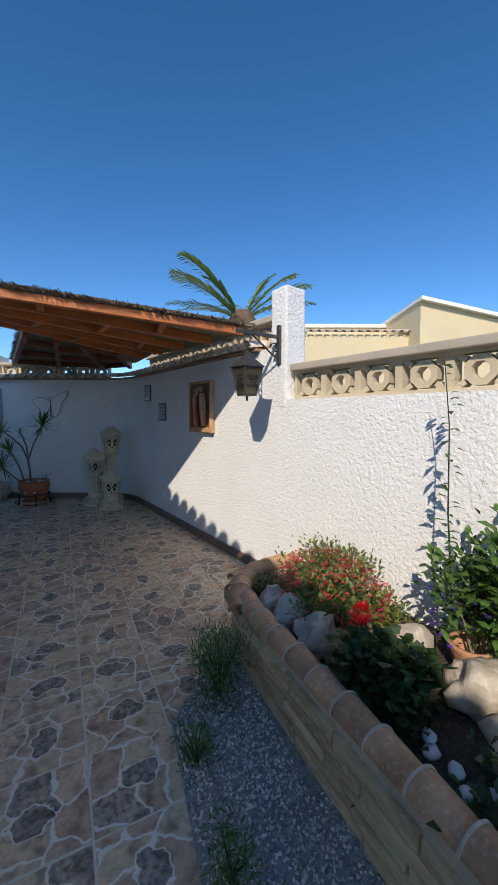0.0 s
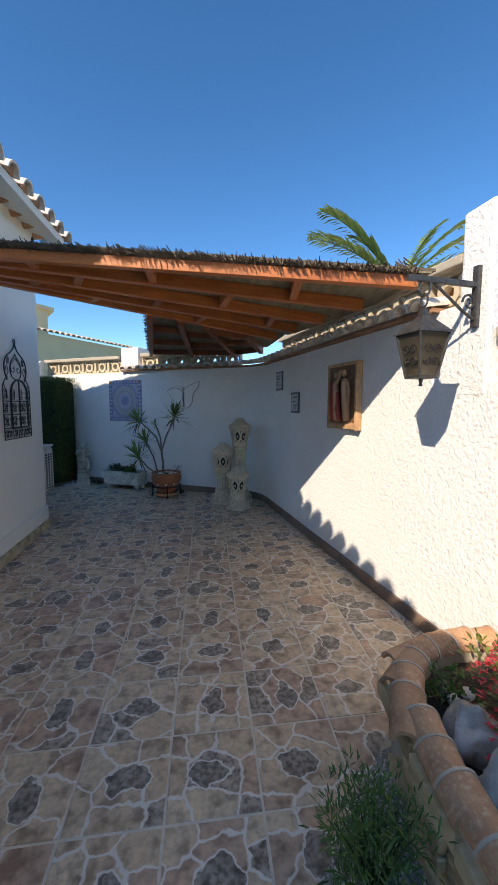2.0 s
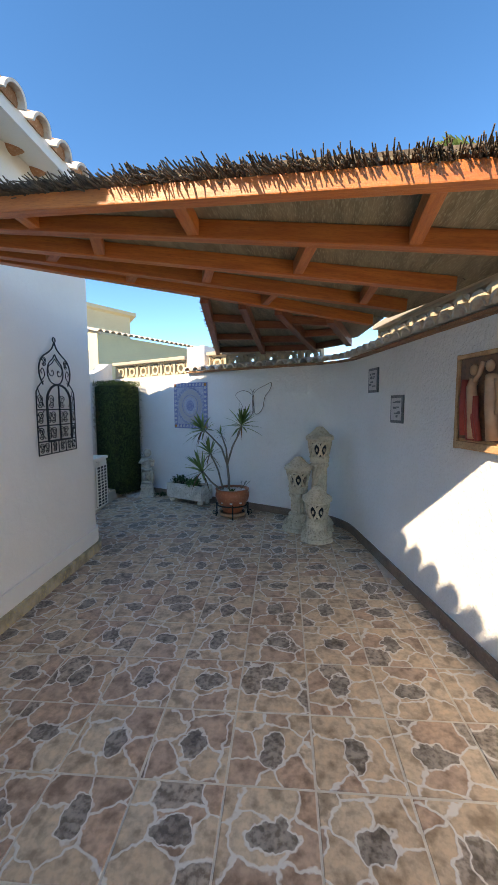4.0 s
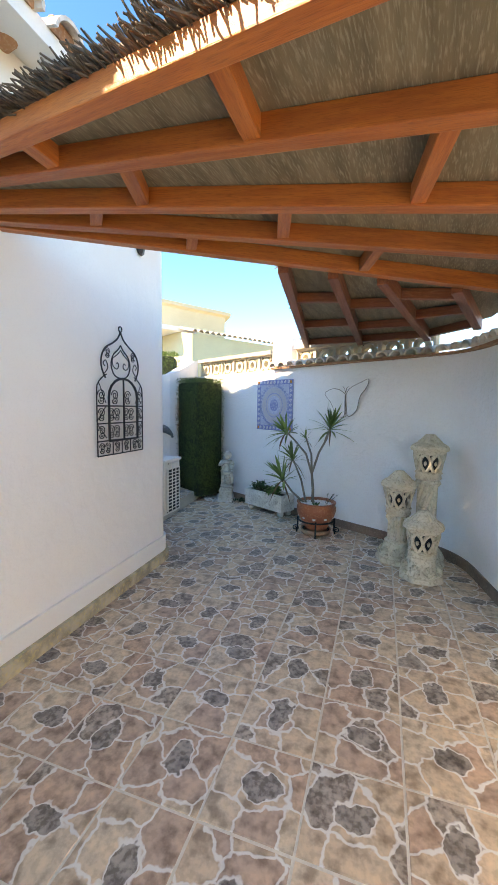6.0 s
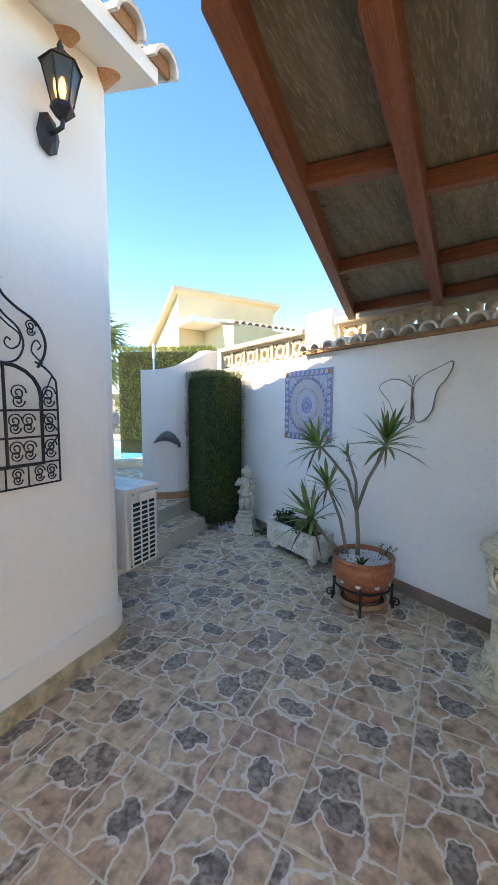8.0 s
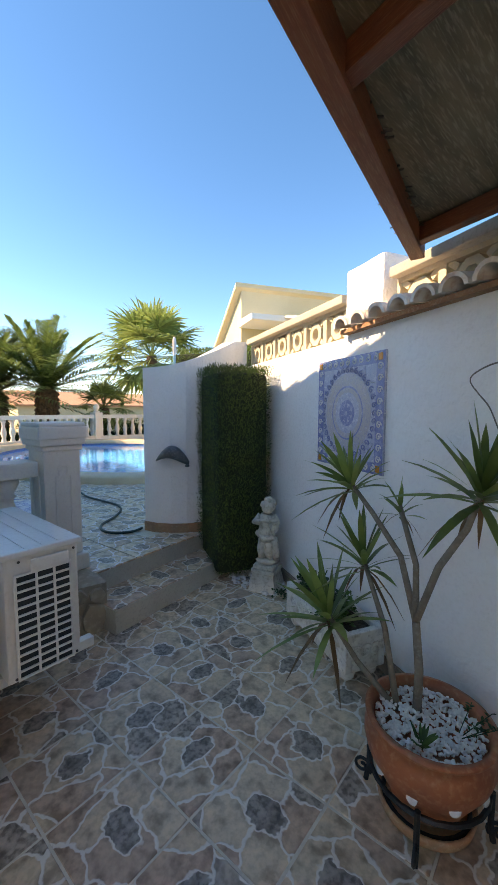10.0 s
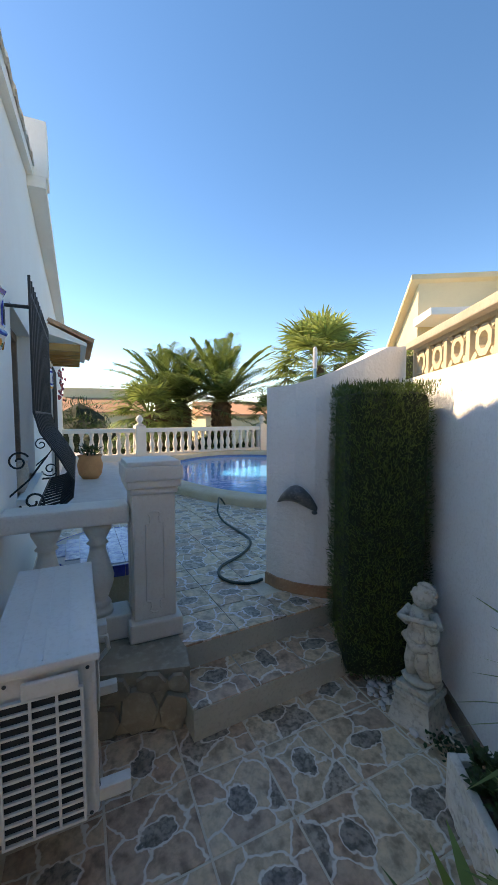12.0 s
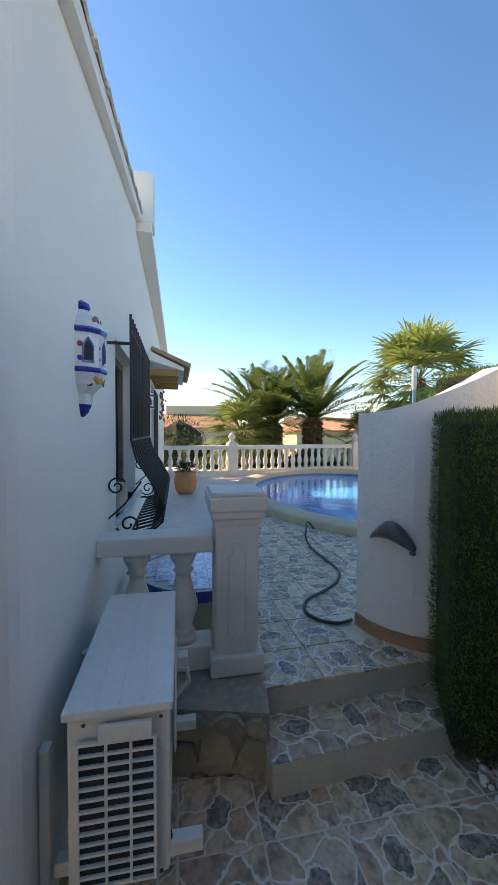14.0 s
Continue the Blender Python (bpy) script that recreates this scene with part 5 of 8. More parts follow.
# wrought iron panel on the house wall
def iron_panel():
    q = house_side(0.69, 0.022)
    ang = math.degrees(math.atan2(-HV.y, -HV.x))
    g = thing("iron_wall_panel", pose(q.x, q.y, 1.15, 0, 0, ang), "black wrought iron arched window ornament", "wall ornament")
    X, Z = Vector((1, 0, 0)), Vector((0, 0, 1))
    W = 0.255

    def bar(name, pts, r=0.0048, seg=6):
        """Bar along points; more than three are rounded into one sweep."""
        if len(pts) > 3 and name != "door_frame":
            out = []
            for i in range(len(pts) - 1):
                p0, p1, p2, p3 = pts[max(0, i - 1)], pts[i], pts[i + 1], pts[min(len(pts) - 1, i + 2)]
                for k in range(4):
                    t = k / 4
                    out.append(0.5 * (2 * p1 + (p2 - p0) * t + (2 * p0 - 5 * p1 + 4 * p2 - p3) * t * t + (3 * p1 - p0 - 3 * p2 + p3) * t ** 3))
            pts = out + [pts[-1]]
        return part(name, tube(pts, r, seg), IRON, g)

    def P(x, z, y=0.0):
        return Vector((x, y, z))

    bar("frame", [P(-W, 0), P(W, 0)])
    bar("frame", [P(-W, 0.10), P(W, 0.10)])
    for s in (-1, 1):
        bar("frame", [P(s * W, 0), P(s * W, 0.42), P(s * (W - 0.015), 0.49), P(s * (W - 0.06), 0.535), P(s * (W - 0.10), 0.555)])
        bar("onion_arch", [P(s * 0.165, 0.53), P(s * 0.20, 0.59), P(s * 0.205, 0.66), P(s * 0.165, 0.73), P(s * 0.085, 0.775), P(s * 0.03, 0.815), P(0, 0.865)], 0.006)
        bar("inner_arch", [P(0, 0.535), P(s * 0.07, 0.555), P(s * 0.105, 0.62), P(s * 0.085, 0.69), P(s * 0.03, 0.735), P(0, 0.77)])
        bar("heart_scroll", [P(0, 0.735), P(s * 0.04, 0.70), P(s * 0.09, 0.665), P(s * 0.085, 0.62), P(s * 0.05, 0.60), P(s * 0.025, 0.62), P(s * 0.035, 0.645), P(s * 0.052, 0.635)], 0.0035)
        bar("side_scroll", [P(s * 0.19, 0.55), P(s * 0.14, 0.60), P(s * 0.16, 0.65), P(s * 0.185, 0.63), P(s * 0.17, 0.61)], 0.0035)
        bar("brace", [P(s * 0.165, 0.12), P(s * W, 0.22)], 0.0032)
        bar("brace", [P(s * 0.165, 0.34), P(s * W, 0.24)], 0.0032)
        bar("brace", [P(s * 0.165, 0.36), P(s * 0.235, 0.50)], 0.0032)
    part("ring", tube([P(0.018 * math.cos(a), 0.882 + 0.018 * math.sin(a)) for a in [k * 0.524 for k in range(13)]], 0.005), IRON, g)
    arch = [P(-0.16, 0.10, -0.02), P(-0.16, 0.40, -0.02)] + [P(0.16 * math.cos(math.pi - k * math.pi / 10), 0.40 + 0.135 * math.sin(k * math.pi / 10), -0.02) for k in range(11)] + [P(0.16, 0.40, -0.02), P(0.16, 0.10, -0.02), P(-0.16, 0.10, -0.02)]
    bar("door_frame", arch, 0.009)
    bar("mullion", [P(0, 0.10, -0.02), P(0, 0.53, -0.02)], 0.007)
    for z in (0.22, 0.34):
        bar("crossbar", [P(-W, z), P(W, z)], 0.005)
    for x in (-0.10, 0.0, 0.10):
        bar("post", [P(x, 0), P(x, 0.10)], 0.004)
    rows = ((0.05, (-0.21, -0.15, -0.05, 0.05, 0.15, 0.21), 0.028), (0.16, (-0.21, -0.11, -0.05, 0.05, 0.11, 0.21), 0.034), (0.28, (-0.21, -0.11, -0.05, 0.05, 0.11, 0.21), 0.034), (0.40, (-0.21, -0.07, 0.07, 0.21), 0.038), (0.70, (-0.14, 0.14), 0.026))
    for z, xs, r in rows:
        for i, x in enumerate(xs):
            s = 1 if x > 0 else -1
            bm = tube(spiral(P(x, z + r * 0.4), X * s, Z, r, 1.7), 0.0035, 4)
            tube(spiral(P(x, z - r * 0.5), X * s, -Z, r * 0.8, 1.5), 0.0035, 4, bm)
            part("scroll", bm, IRON, g)
    return g


iron_panel()


# ---------------- wall ornaments ----------------
def on_wall(p, inward, z, out=0.0):
    """Pose whose x runs along the wall to the right of a viewer and y goes into it."""
    ang = math.degrees(math.atan2(-inward.y, -inward.x)) - 90
    return pose(p.x + inward.x * out, p.y + inward.y * out, z, 0, 0, ang)


IN2 = Vector((-D2.y, D2.x))


def small_tile(y, z, label):
    m = on_wall(right_wall(y), IN1, z, 0.008)
    t = thing("picture_tile", m, label, "wall tile", "picture tiles")
    part("frame", boxed((0, 0, 0), (0.20, 0.014, 0.215), bevel=0.003), DOLPHIN, t)
    part("picture", boxed((0, -0.0085, 0), (0.155, 0.004, 0.17)), WHITE_GLAZE, t)
    rng = random.Random(int(y * 10))
    for k in range(9):
        part("brush_mark", boxed((rng.uniform(-0.05, 0.05), -0.0115, rng.uniform(-0.065, 0.06)), (rng.uniform(0.02, 0.07), 0.003, rng.uniform(0.006, 0.022))), DOLPHIN, t)
    return t


small_tile(5.50, 1.735, "small grey painted tile picture on the wall")
small_tile(5.06, 1.485, "small grey painted tile picture on the wall")


def relief_plaque():
    m = on_wall(right_wall(4.10), IN1, 1.53, 0.02)
    r = thing("relief_plaque", m, "terracotta relief plaque with two draped figures", "wall plaque")
    CLAY = mat("warm clay", (0.62, 0.38, 0.20), (0.50, 0.28, 0.14), (0.35, 0.18, 0.09), scale=12, fine=60, rough=0.7, bump=0.5)
    DARKCLAY = mat("dark glazed clay", (0.17, 0.075, 0.045), (0.25, 0.12, 0.06), (0.09, 0.05, 0.03), scale=14, fine=60, rough=0.5, bump=0.5)
    REDCLAY = mat("red glazed clay", (0.42, 0.06, 0.04), (0.33, 0.05, 0.035), scale=14, fine=60, rough=0.5, bump=0.5)
    SKIN = mat("pale clay", (0.60, 0.36, 0.22), (0.50, 0.27, 0.15), scale=14, fine=60, rough=0.6, bump=0.4)
    part("backing", boxed((0, 0, 0), (0.44, 0.035, 0.52), bevel=0.008), CLAY, r)
    part("ground", boxed((-0.005, -0.019, 0.02), (0.38, 0.006, 0.44), bevel=0.002), DARKCLAY, r)
    for n, c, s in (("rim", (0.207, -0.02, 0), (0.026, 0.03, 0.52)), ("rim", (-0.207, -0.02, 0), (0.022, 0.03, 0.52)), ("rim", (0, -0.02, 0.246), (0.41, 0.03, 0.024)), ("rim", (0, -0.02, -0.235), (0.41, 0.03, 0.04))):
        part(n, boxed(c, s, bevel=0.005), CLAY, r)
    bm = bmesh.new()
    tube([(-0.055, -0.03, -0.19), (-0.05, -0.045, -0.05), (-0.06, -0.05, 0.08), (-0.05, -0.045, 0.12)], 0.030, 10, bm, r2=0.022)
    blob(bm, (-0.045, -0.05, 0.165), (0.024, 0.02, 0.03), 0.1, 2)
    tube([(-0.05, -0.05, 0.10), (0.0, -0.055, 0.14), (0.02, -0.05, 0.20)], 0.012, 8, bm)
    part("figure", bm, SKIN, r, smooth=True)
    bm = bmesh.new()
    tube([(0.09, -0.03, -0.19), (0.085, -0.045, -0.03), (0.08, -0.05, 0.10), (0.075, -0.045, 0.13)], 0.032, 10, bm, r2=0.026)
    blob(bm, (0.07, -0.05, 0.175), (0.023, 0.02, 0.03), 0.1, 2)
    tube([(0.11, -0.045, 0.11), (0.135, -0.045, 0.03), (0.12, -0.04, -0.06)], 0.013, 8, bm)
    part("figure", bm, SKIN, r, smooth=True)
    for k in range(6):
        bm = bmesh.new()
        tube([(-0.09 + 0.018 * k, -0.035, -0.20), (-0.085 + 0.016 * k, -0.055, -0.08), (-0.08 + 0.012 * k, -0.05, 0.03)], 0.012, 6, bm)
        part("fold", bm, REDCLAY, r, smooth=True)
    bm = bmesh.new()
    tube([(-0.13, -0.03, 0.12), (-0.14, -0.035, 0.0), (-0.13, -0.03, -0.18)], 0.025, 8, bm)
    part("cloak", bm, REDCLAY, r, smooth=True)


relief_plaque()


def butterfly():
    m = on_wall(back_wall(-0.70), IN2, 1.60, 0.012)
    b = thing("butterfly_ornament", m, "white butterfly wall ornament with dark rim", "wall ornament")
    wings = {1: [(0.0, 0.02), (0.03, 0.09), (0.10, 0.135), (0.18, 0.165), (0.255, 0.195), (0.262, 0.16), (0.235, 0.10), (0.175, 0.03), (0.155, -0.04), (0.14, -0.11), (0.09, -0.17), (0.03, -0.185), (0.012, -0.10)],
             -1: [(0.0, 0.02), (0.03, 0.06), (0.09, 0.095), (0.17, 0.105), (0.25, 0.075), (0.265, 0.045), (0.23, 0.0), (0.185, -0.05), (0.15, -0.12), (0.12, -0.18), (0.05, -0.20), (0.012, -0.17)]}

    def smooth_loop(pts, n=4):
        out = []
        for i in range(len(pts)):
            p0, p1, p2, p3 = (Vector(pts[(i + k - 1) % len(pts)]) for k in range(4))
            for k in range(n):
                t = k / n
                out.append(0.5 * (2 * p1 + (p2 - p0) * t + (2 * p0 - 5 * p1 + 4 * p2 - p3) * t * t + (3 * p1 - p0 - 3 * p2 + p3) * t ** 3))
        return out

    for s, name in ((1, "wing"), (-1, "wing")):
        pts = [Vector((s * q.x, 0, q.y)) for q in smooth_loop(wings[s])]
        bm = bmesh.new()
        fr = [bm.verts.new(p + Vector((0, -0.008 - 0.02 * abs(p.x), 0))) for p in pts]
        bk = [bm.verts.new(p + Vector((0, 0.006 - 0.02 * abs(p.x), 0))) for p in pts]
        bm.faces.new(fr)
        bm.faces.new(bk[::-1])
        for i in range(len(pts)):
            j = (i + 1) % len(pts)
            bm.faces.new((fr[i], fr[j], bk[j], bk[i]))
        w = part(name, bm, WHITE_SOFT, b)
        part("rim", tube([p + Vector((0, -0.006 - 0.02 * abs(p.x), 0)) for p in pts + pts[:1]], 0.004, 6), WING_RIM, w)
    bm = tube([(0, -0.012, -0.17), (0, -0.02, -0.04), (0, -0.015, 0.04)], 0.006, 8, r2=0.008)
    for s in (-1, 1):
        tube([(0, -0.015, 0.06), (0.015 * s, -0.02, 0.11), (0.035 * s, -0.02, 0.125)], 0.003, 5, bm)
    part("body", bm, WING_RIM, b)


butterfly()


def azulejo():
    c = (back_wall(-1.97) + back_wall(-1.396)) / 2
    m = on_wall(c, IN2, 1.52, 0.008)
    t = thing("azulejo_panel", m, "blue and white ceramic tile panel with a round medallion", "tile panel")
    W, H = 0.62, 0.64
    BLUE = mat("pale cobalt glaze", (0.20, 0.24, 0.44), (0.28, 0.31, 0.48), (0.32, 0.36, 0.52), scale=30, fine=90, rough=0.25)
    PALE = mat("pale blue glaze", (0.42, 0.45, 0.56), (0.52, 0.53, 0.60), (0.26, 0.29, 0.47), scale=40, fine=110, rough=0.25)
    TAN = mat("faded ochre glaze", (0.50, 0.46, 0.44), (0.44, 0.42, 0.46), (0.30, 0.31, 0.45), scale=40, fine=110, rough=0.25)
    for j in range(4):
        for i in range(4):
            part("tile", boxed((-W / 2 + W * (i + 0.5) / 4, 0, -H / 2 + H * (j + 0.5) / 4), (W / 4 - 0.002, 0.014, H / 4 - 0.002), bevel=0.001), PALE, t)
    y = -0.0085
    for s in (-1, 1):
        part("border", boxed((s * (W / 2 - 0.032), y, 0), (0.060, 0.003, H - 0.006)), BLUE, t)
        part("border", boxed((0, y, s * (H / 2 - 0.032)), (W - 0.130, 0.003, 0.060)), BLUE, t)

    def disc(name, r0, r1, dy, material, n=40):
        bm = bmesh.new()
        for k in range(n):
            a, b = 6.2832 * k / n, 6.2832 * (k + 1) / n
            vs = [bm.verts.new((r * math.cos(t0) * 0.95, dy, r * math.sin(t0))) for r, t0 in ((r0, a), (r1, a), (r1, b), (r0, b))]
            bm.faces.new(vs)
        bmesh.ops.remove_doubles(bm, verts=bm.verts, dist=1e-5)
        return part(name, bm, material, t)

    disc("ring", 0.155, 0.225, y - 0.001, TAN)
    disc("ring", 0.145, 0.155, y - 0.0015, BLUE)
    disc("ring", 0.118, 0.145, y - 0.001, TAN)
    disc("ring", 0.075, 0.118, y - 0.001, PALE)
    disc("ring", 0.055, 0.075, y - 0.0014, BLUE)
    disc("ring", 0.002, 0.055, y - 0.001, PALE)
    bm = bmesh.new()
    for k in range(8):
        a = k * math.pi / 4
        leaf(bm, Vector((0.01 * math.cos(a), y - 0.003, 0.01 * math.sin(a))), Vector((math.cos(a), 0, math.sin(a))), Vector((0, -1, 0)), 0.06, 0.028, 0.0)
    part("rosette", bm, BLUE, t)
    bm = bmesh.new()
    for k in range(36):
        f = k / 36
        for ring, rr in ((0.245, 0.020),):
            a = f * 6.2832
            tube(spiral(Vector((ring * 0.98 * math.cos(a), y - 0.002, ring * math.sin(a))), Vector((math.cos(a), 0, math.sin(a))), Vector((-math.sin(a), 0, math.cos(a))), rr, 1.2, 0, 9), 0.0035, 4, bm)
    tagged(part("scroll_ring", bm, BLUE, t), kind="stuff")
    bm = bmesh.new()
    for s in (-1, 1):
        for k in range(9):
            z = -0.24 + 0.06 * k
            tube(spiral(Vector((s * (W / 2 - 0.032), y - 0.003, z)), Vector((1, 0, 0)), Vector((0, 0, 1)), 0.022, 1.3, 0, 9), 0.0045, 4, bm)
            tube(spiral(Vector((z, y - 0.003, s * (H / 2 - 0.032))), Vector((0, 0, 1)), Vector((1, 0, 0)), 0.022, 1.3, 0, 9), 0.0045, 4, bm)
    tagged(part("border_scroll", bm, WHITE_GLAZE, t), kind="stuff")
    for sx in (-1, 1):
        for sz in (-1, 1):
            part("corner_motif", boxed((sx * (W / 2 - 0.032), y - 0.003, sz * (H / 2 - 0.032)), (0.030, 0.003, 0.036), bevel=0.001), ORANGE_GLAZE, t)


azulejo()


# ---------------- patio things ----------------
def strap_crown(bm, c, axis, n, L, w, rng, droop=0.25):
    """Rosette of long strap leaves round the end of a branch."""
    axis = axis.normalized()
    a0 = axis.orthogonal().normalized()
    b0 = axis.cross(a0)
    for k in range(n):
        t = k / n
        a = k * 2.39996
        spread = 0.25 + 1.35 * t
        d = axis * math.cos(spread) + (a0 * math.cos(a) + b0 * math.sin(a)) * math.sin(spread)
        leaf(bm, c - axis * 0.05 * t, d, axis + Vector((0.01, 0.02, 0)), L * rng.uniform(0.75, 1.1), w, droop * (0.3 + 0.8 * t), 4)


def potted_dracaena():
    x, y = -0.92, 6.36
    z = floor_z(x, y)
    stand = thing("pot_stand", pose(x, y, z), "black wrought iron plant stand with scroll feet", "plant stand")
    part("hoop", tube([Vector((0.185 * math.cos(a), 0.185 * math.sin(a), 0.15)) for a in [k * 0.2618 for k in range(25)]], 0.009, 6), IRON, stand)
    part("hoop", tube([Vector((0.135 * math.cos(a), 0.135 * math.sin(a), 0.045)) for a in [k * 0.2618 for k in range(25)]], 0.008, 6), IRON, stand)
    for k in range(4):
        a = radians(-75 + 90 * k)
        d = Vector((math.cos(a), math.sin(a), 0))
        bm = tube([d * 0.19 + Vector((0, 0, 0.17)), d * 0.19 + Vector((0, 0, 0.06)), d * 0.20 + Vector((0, 0, 0.0))], 0.010, 6)
        tube(spiral(d * 0.215 + Vector((0, 0, 0.045)), d, Vector((0, 0, -1)), 0.035, 1.4, 2.6), 0.006, 5, bm)
        part("leg", bm, IRON, stand)
    pot = thing("plant_pot", pose(x, y, z + 0.012), "round glazed terracotta pot with painted flowers in iron stand", "plant pot")
    part("bowl", lathe([(0.115, 0.048), (0.122, 0.07), (0.155, 0.13), (0.192, 0.195), (0.206, 0.245), (0.203, 0.28), (0.190, 0.308), (0.203, 0.318), (0.205, 0.33), (0.185, 0.333), (0.178, 0.30), (0.17, 0.28)], 40), POT, pot, smooth=True)
    part("saucer", lathe([(0.125, 0.0), (0.150, 0.006), (0.158, 0.045), (0.150, 0.047), (0.138, 0.02), (0.10, 0.016), (0.08, 0.048)], 36), BED_TILE, pot, smooth=True)
    for k in range(10):
        a = radians(36 * k + 10)
        part("painted_flower", blob(bmesh.new(), (0, 0, 0), (0.018, 0.004, 0.016), 0.3, 2, k), WHITE_GLAZE, pot, m=Matrix.Rotation(a, 4, "Z") @ Matrix.Translation((0, -0.187, 0.185)) @ Matrix.Rotation(radians(-18), 4, "X"))
    bm = bmesh.new()
    rng = random.Random(12)
    for _ in range(900):
        r, a = 0.168 * math.sqrt(rng.random()), rng.uniform(0, 6.28)
        blob(bm, (r * math.cos(a), r * math.sin(a), 0.295 + rng.uniform(0, 0.012)), (0.0085 * rng.uniform(0.6, 1.2), 0.007, 0.006), 0.3, 1, rng.uniform(0, 9))
    tagged(part("pebble_topping", bm, PEBBLE, pot), "white pebble topping", kind="stuff")
    plant = thing("dracaena", pose(x, y, z + 0.29), "branched dracaena with tufts of strap leaves", "plant")
    v = lambda X, Y, Z: Vector((X - x, Y - y, Z - z - 0.29))
    base = v(-0.97, 6.385, 0.46)
    fork = v(-0.99, 6.395, 0.80)
    tips = {"r": v(-0.785, 6.315, 1.31), "l": v(-1.335, 6.50, 1.235), "m": v(-1.08, 6.43, 1.19), "lm": v(-1.225, 6.44, 0.945), "ll": v(-1.29, 6.30, 0.74)}
    base2 = base + Vector((-0.06, -0.02, 0))
    bm = tube([base, base.lerp(fork, 0.5) + Vector((0.01, 0, 0)), fork], 0.017, 8, r2=0.014)
    part("trunk", bm, BARK, plant, smooth=True)
    br = [(fork, fork.lerp(tips["r"], 0.4) + Vector((0.0, -0.01, 0.03)), fork.lerp(tips["r"], 0.75) + Vector((0.01, 0, 0.0)), tips["r"]), (fork, fork.lerp(tips["l"], 0.35) + Vector((0.04, 0, 0.05)), fork.lerp(tips["l"], 0.7) + Vector((0.02, 0, 0.03)), tips["l"]), (fork, fork.lerp(tips["m"], 0.5) + Vector((0.03, 0, 0)), tips["m"]), (base2, base2.lerp(tips["lm"], 0.5) + Vector((0.02, 0, 0.02)), tips["lm"]), (base2, base2.lerp(tips["ll"], 0.5) + Vector((-0.02, 0, -0.01)), tips["ll"])]
    for pts in br:
        part("branch", tube(pts, 0.0125, 7, r2=0.009), BARK, plant, smooth=True)
    spec = (("r", 34, 0.27, 0.026), ("l", 34, 0.26, 0.026), ("m", 12, 0.13, 0.018), ("lm", 26, 0.26, 0.026), ("ll", 30, 0.30, 0.030))
    for key, n, L, w in spec:
        bm = bmesh.new()
        pts = next(b for b in br if b[-1] == tips[key])
        axis = (pts[-1] - pts[-2]).normalized() + Vector((0, 0, 0.6))
        strap_crown(bm, tips[key], axis, n, L, w, rng)
        part("leaf_tuft", bm, YUCCA, plant)
        bm = bmesh.new()
        for _ in range(4):
            a = rng.uniform(0, 6.28)
            leaf(bm, tips[key] - Vector((0, 0, 0.03)), Vector((math.cos(a), math.sin(a), -0.5)), Vector((0, 0, 1)), L * 0.7, w * 0.6, 0.6, 3)
        part("dry_leaves", bm, DRY, plant)
    bm = bmesh.new()
    for _ in range(16):
        a = rng.uniform(0, 6.28)
        leaf(bm, Vector((0.02, -0.11, 0.01)), Vector((math.cos(a) * 0.6, math.sin(a) * 0.6, 1)), Vector((0, 1, 0.1)), 0.10, 0.012, 0.3, 3)
    part("grass_tuft", bm, LEAF, plant)
    bm = bmesh.new()
    for _ in range(5):
        d = Vector((rng.uniform(0.02, 0.18), rng.uniform(-0.06, 0.06), rng.uniform(0.10, 0.22)))
        b0 = Vector((0.08, 0.02, 0.0))
        tube([b0, b0 + d * 0.5, b0 + d], 0.0016, 4, bm)
        for _ in range(9):
            leaf(bm, b0 + d * rng.uniform(0.4, 1.0), Vector((rng.uniform(-1, 1), rng.uniform(-1, 1), 0.4)), Vector((0, 0, 1)), 0.018, 0.008)
    part("twigs", bm, LEAF_DARK, plant)


potted_dracaena()


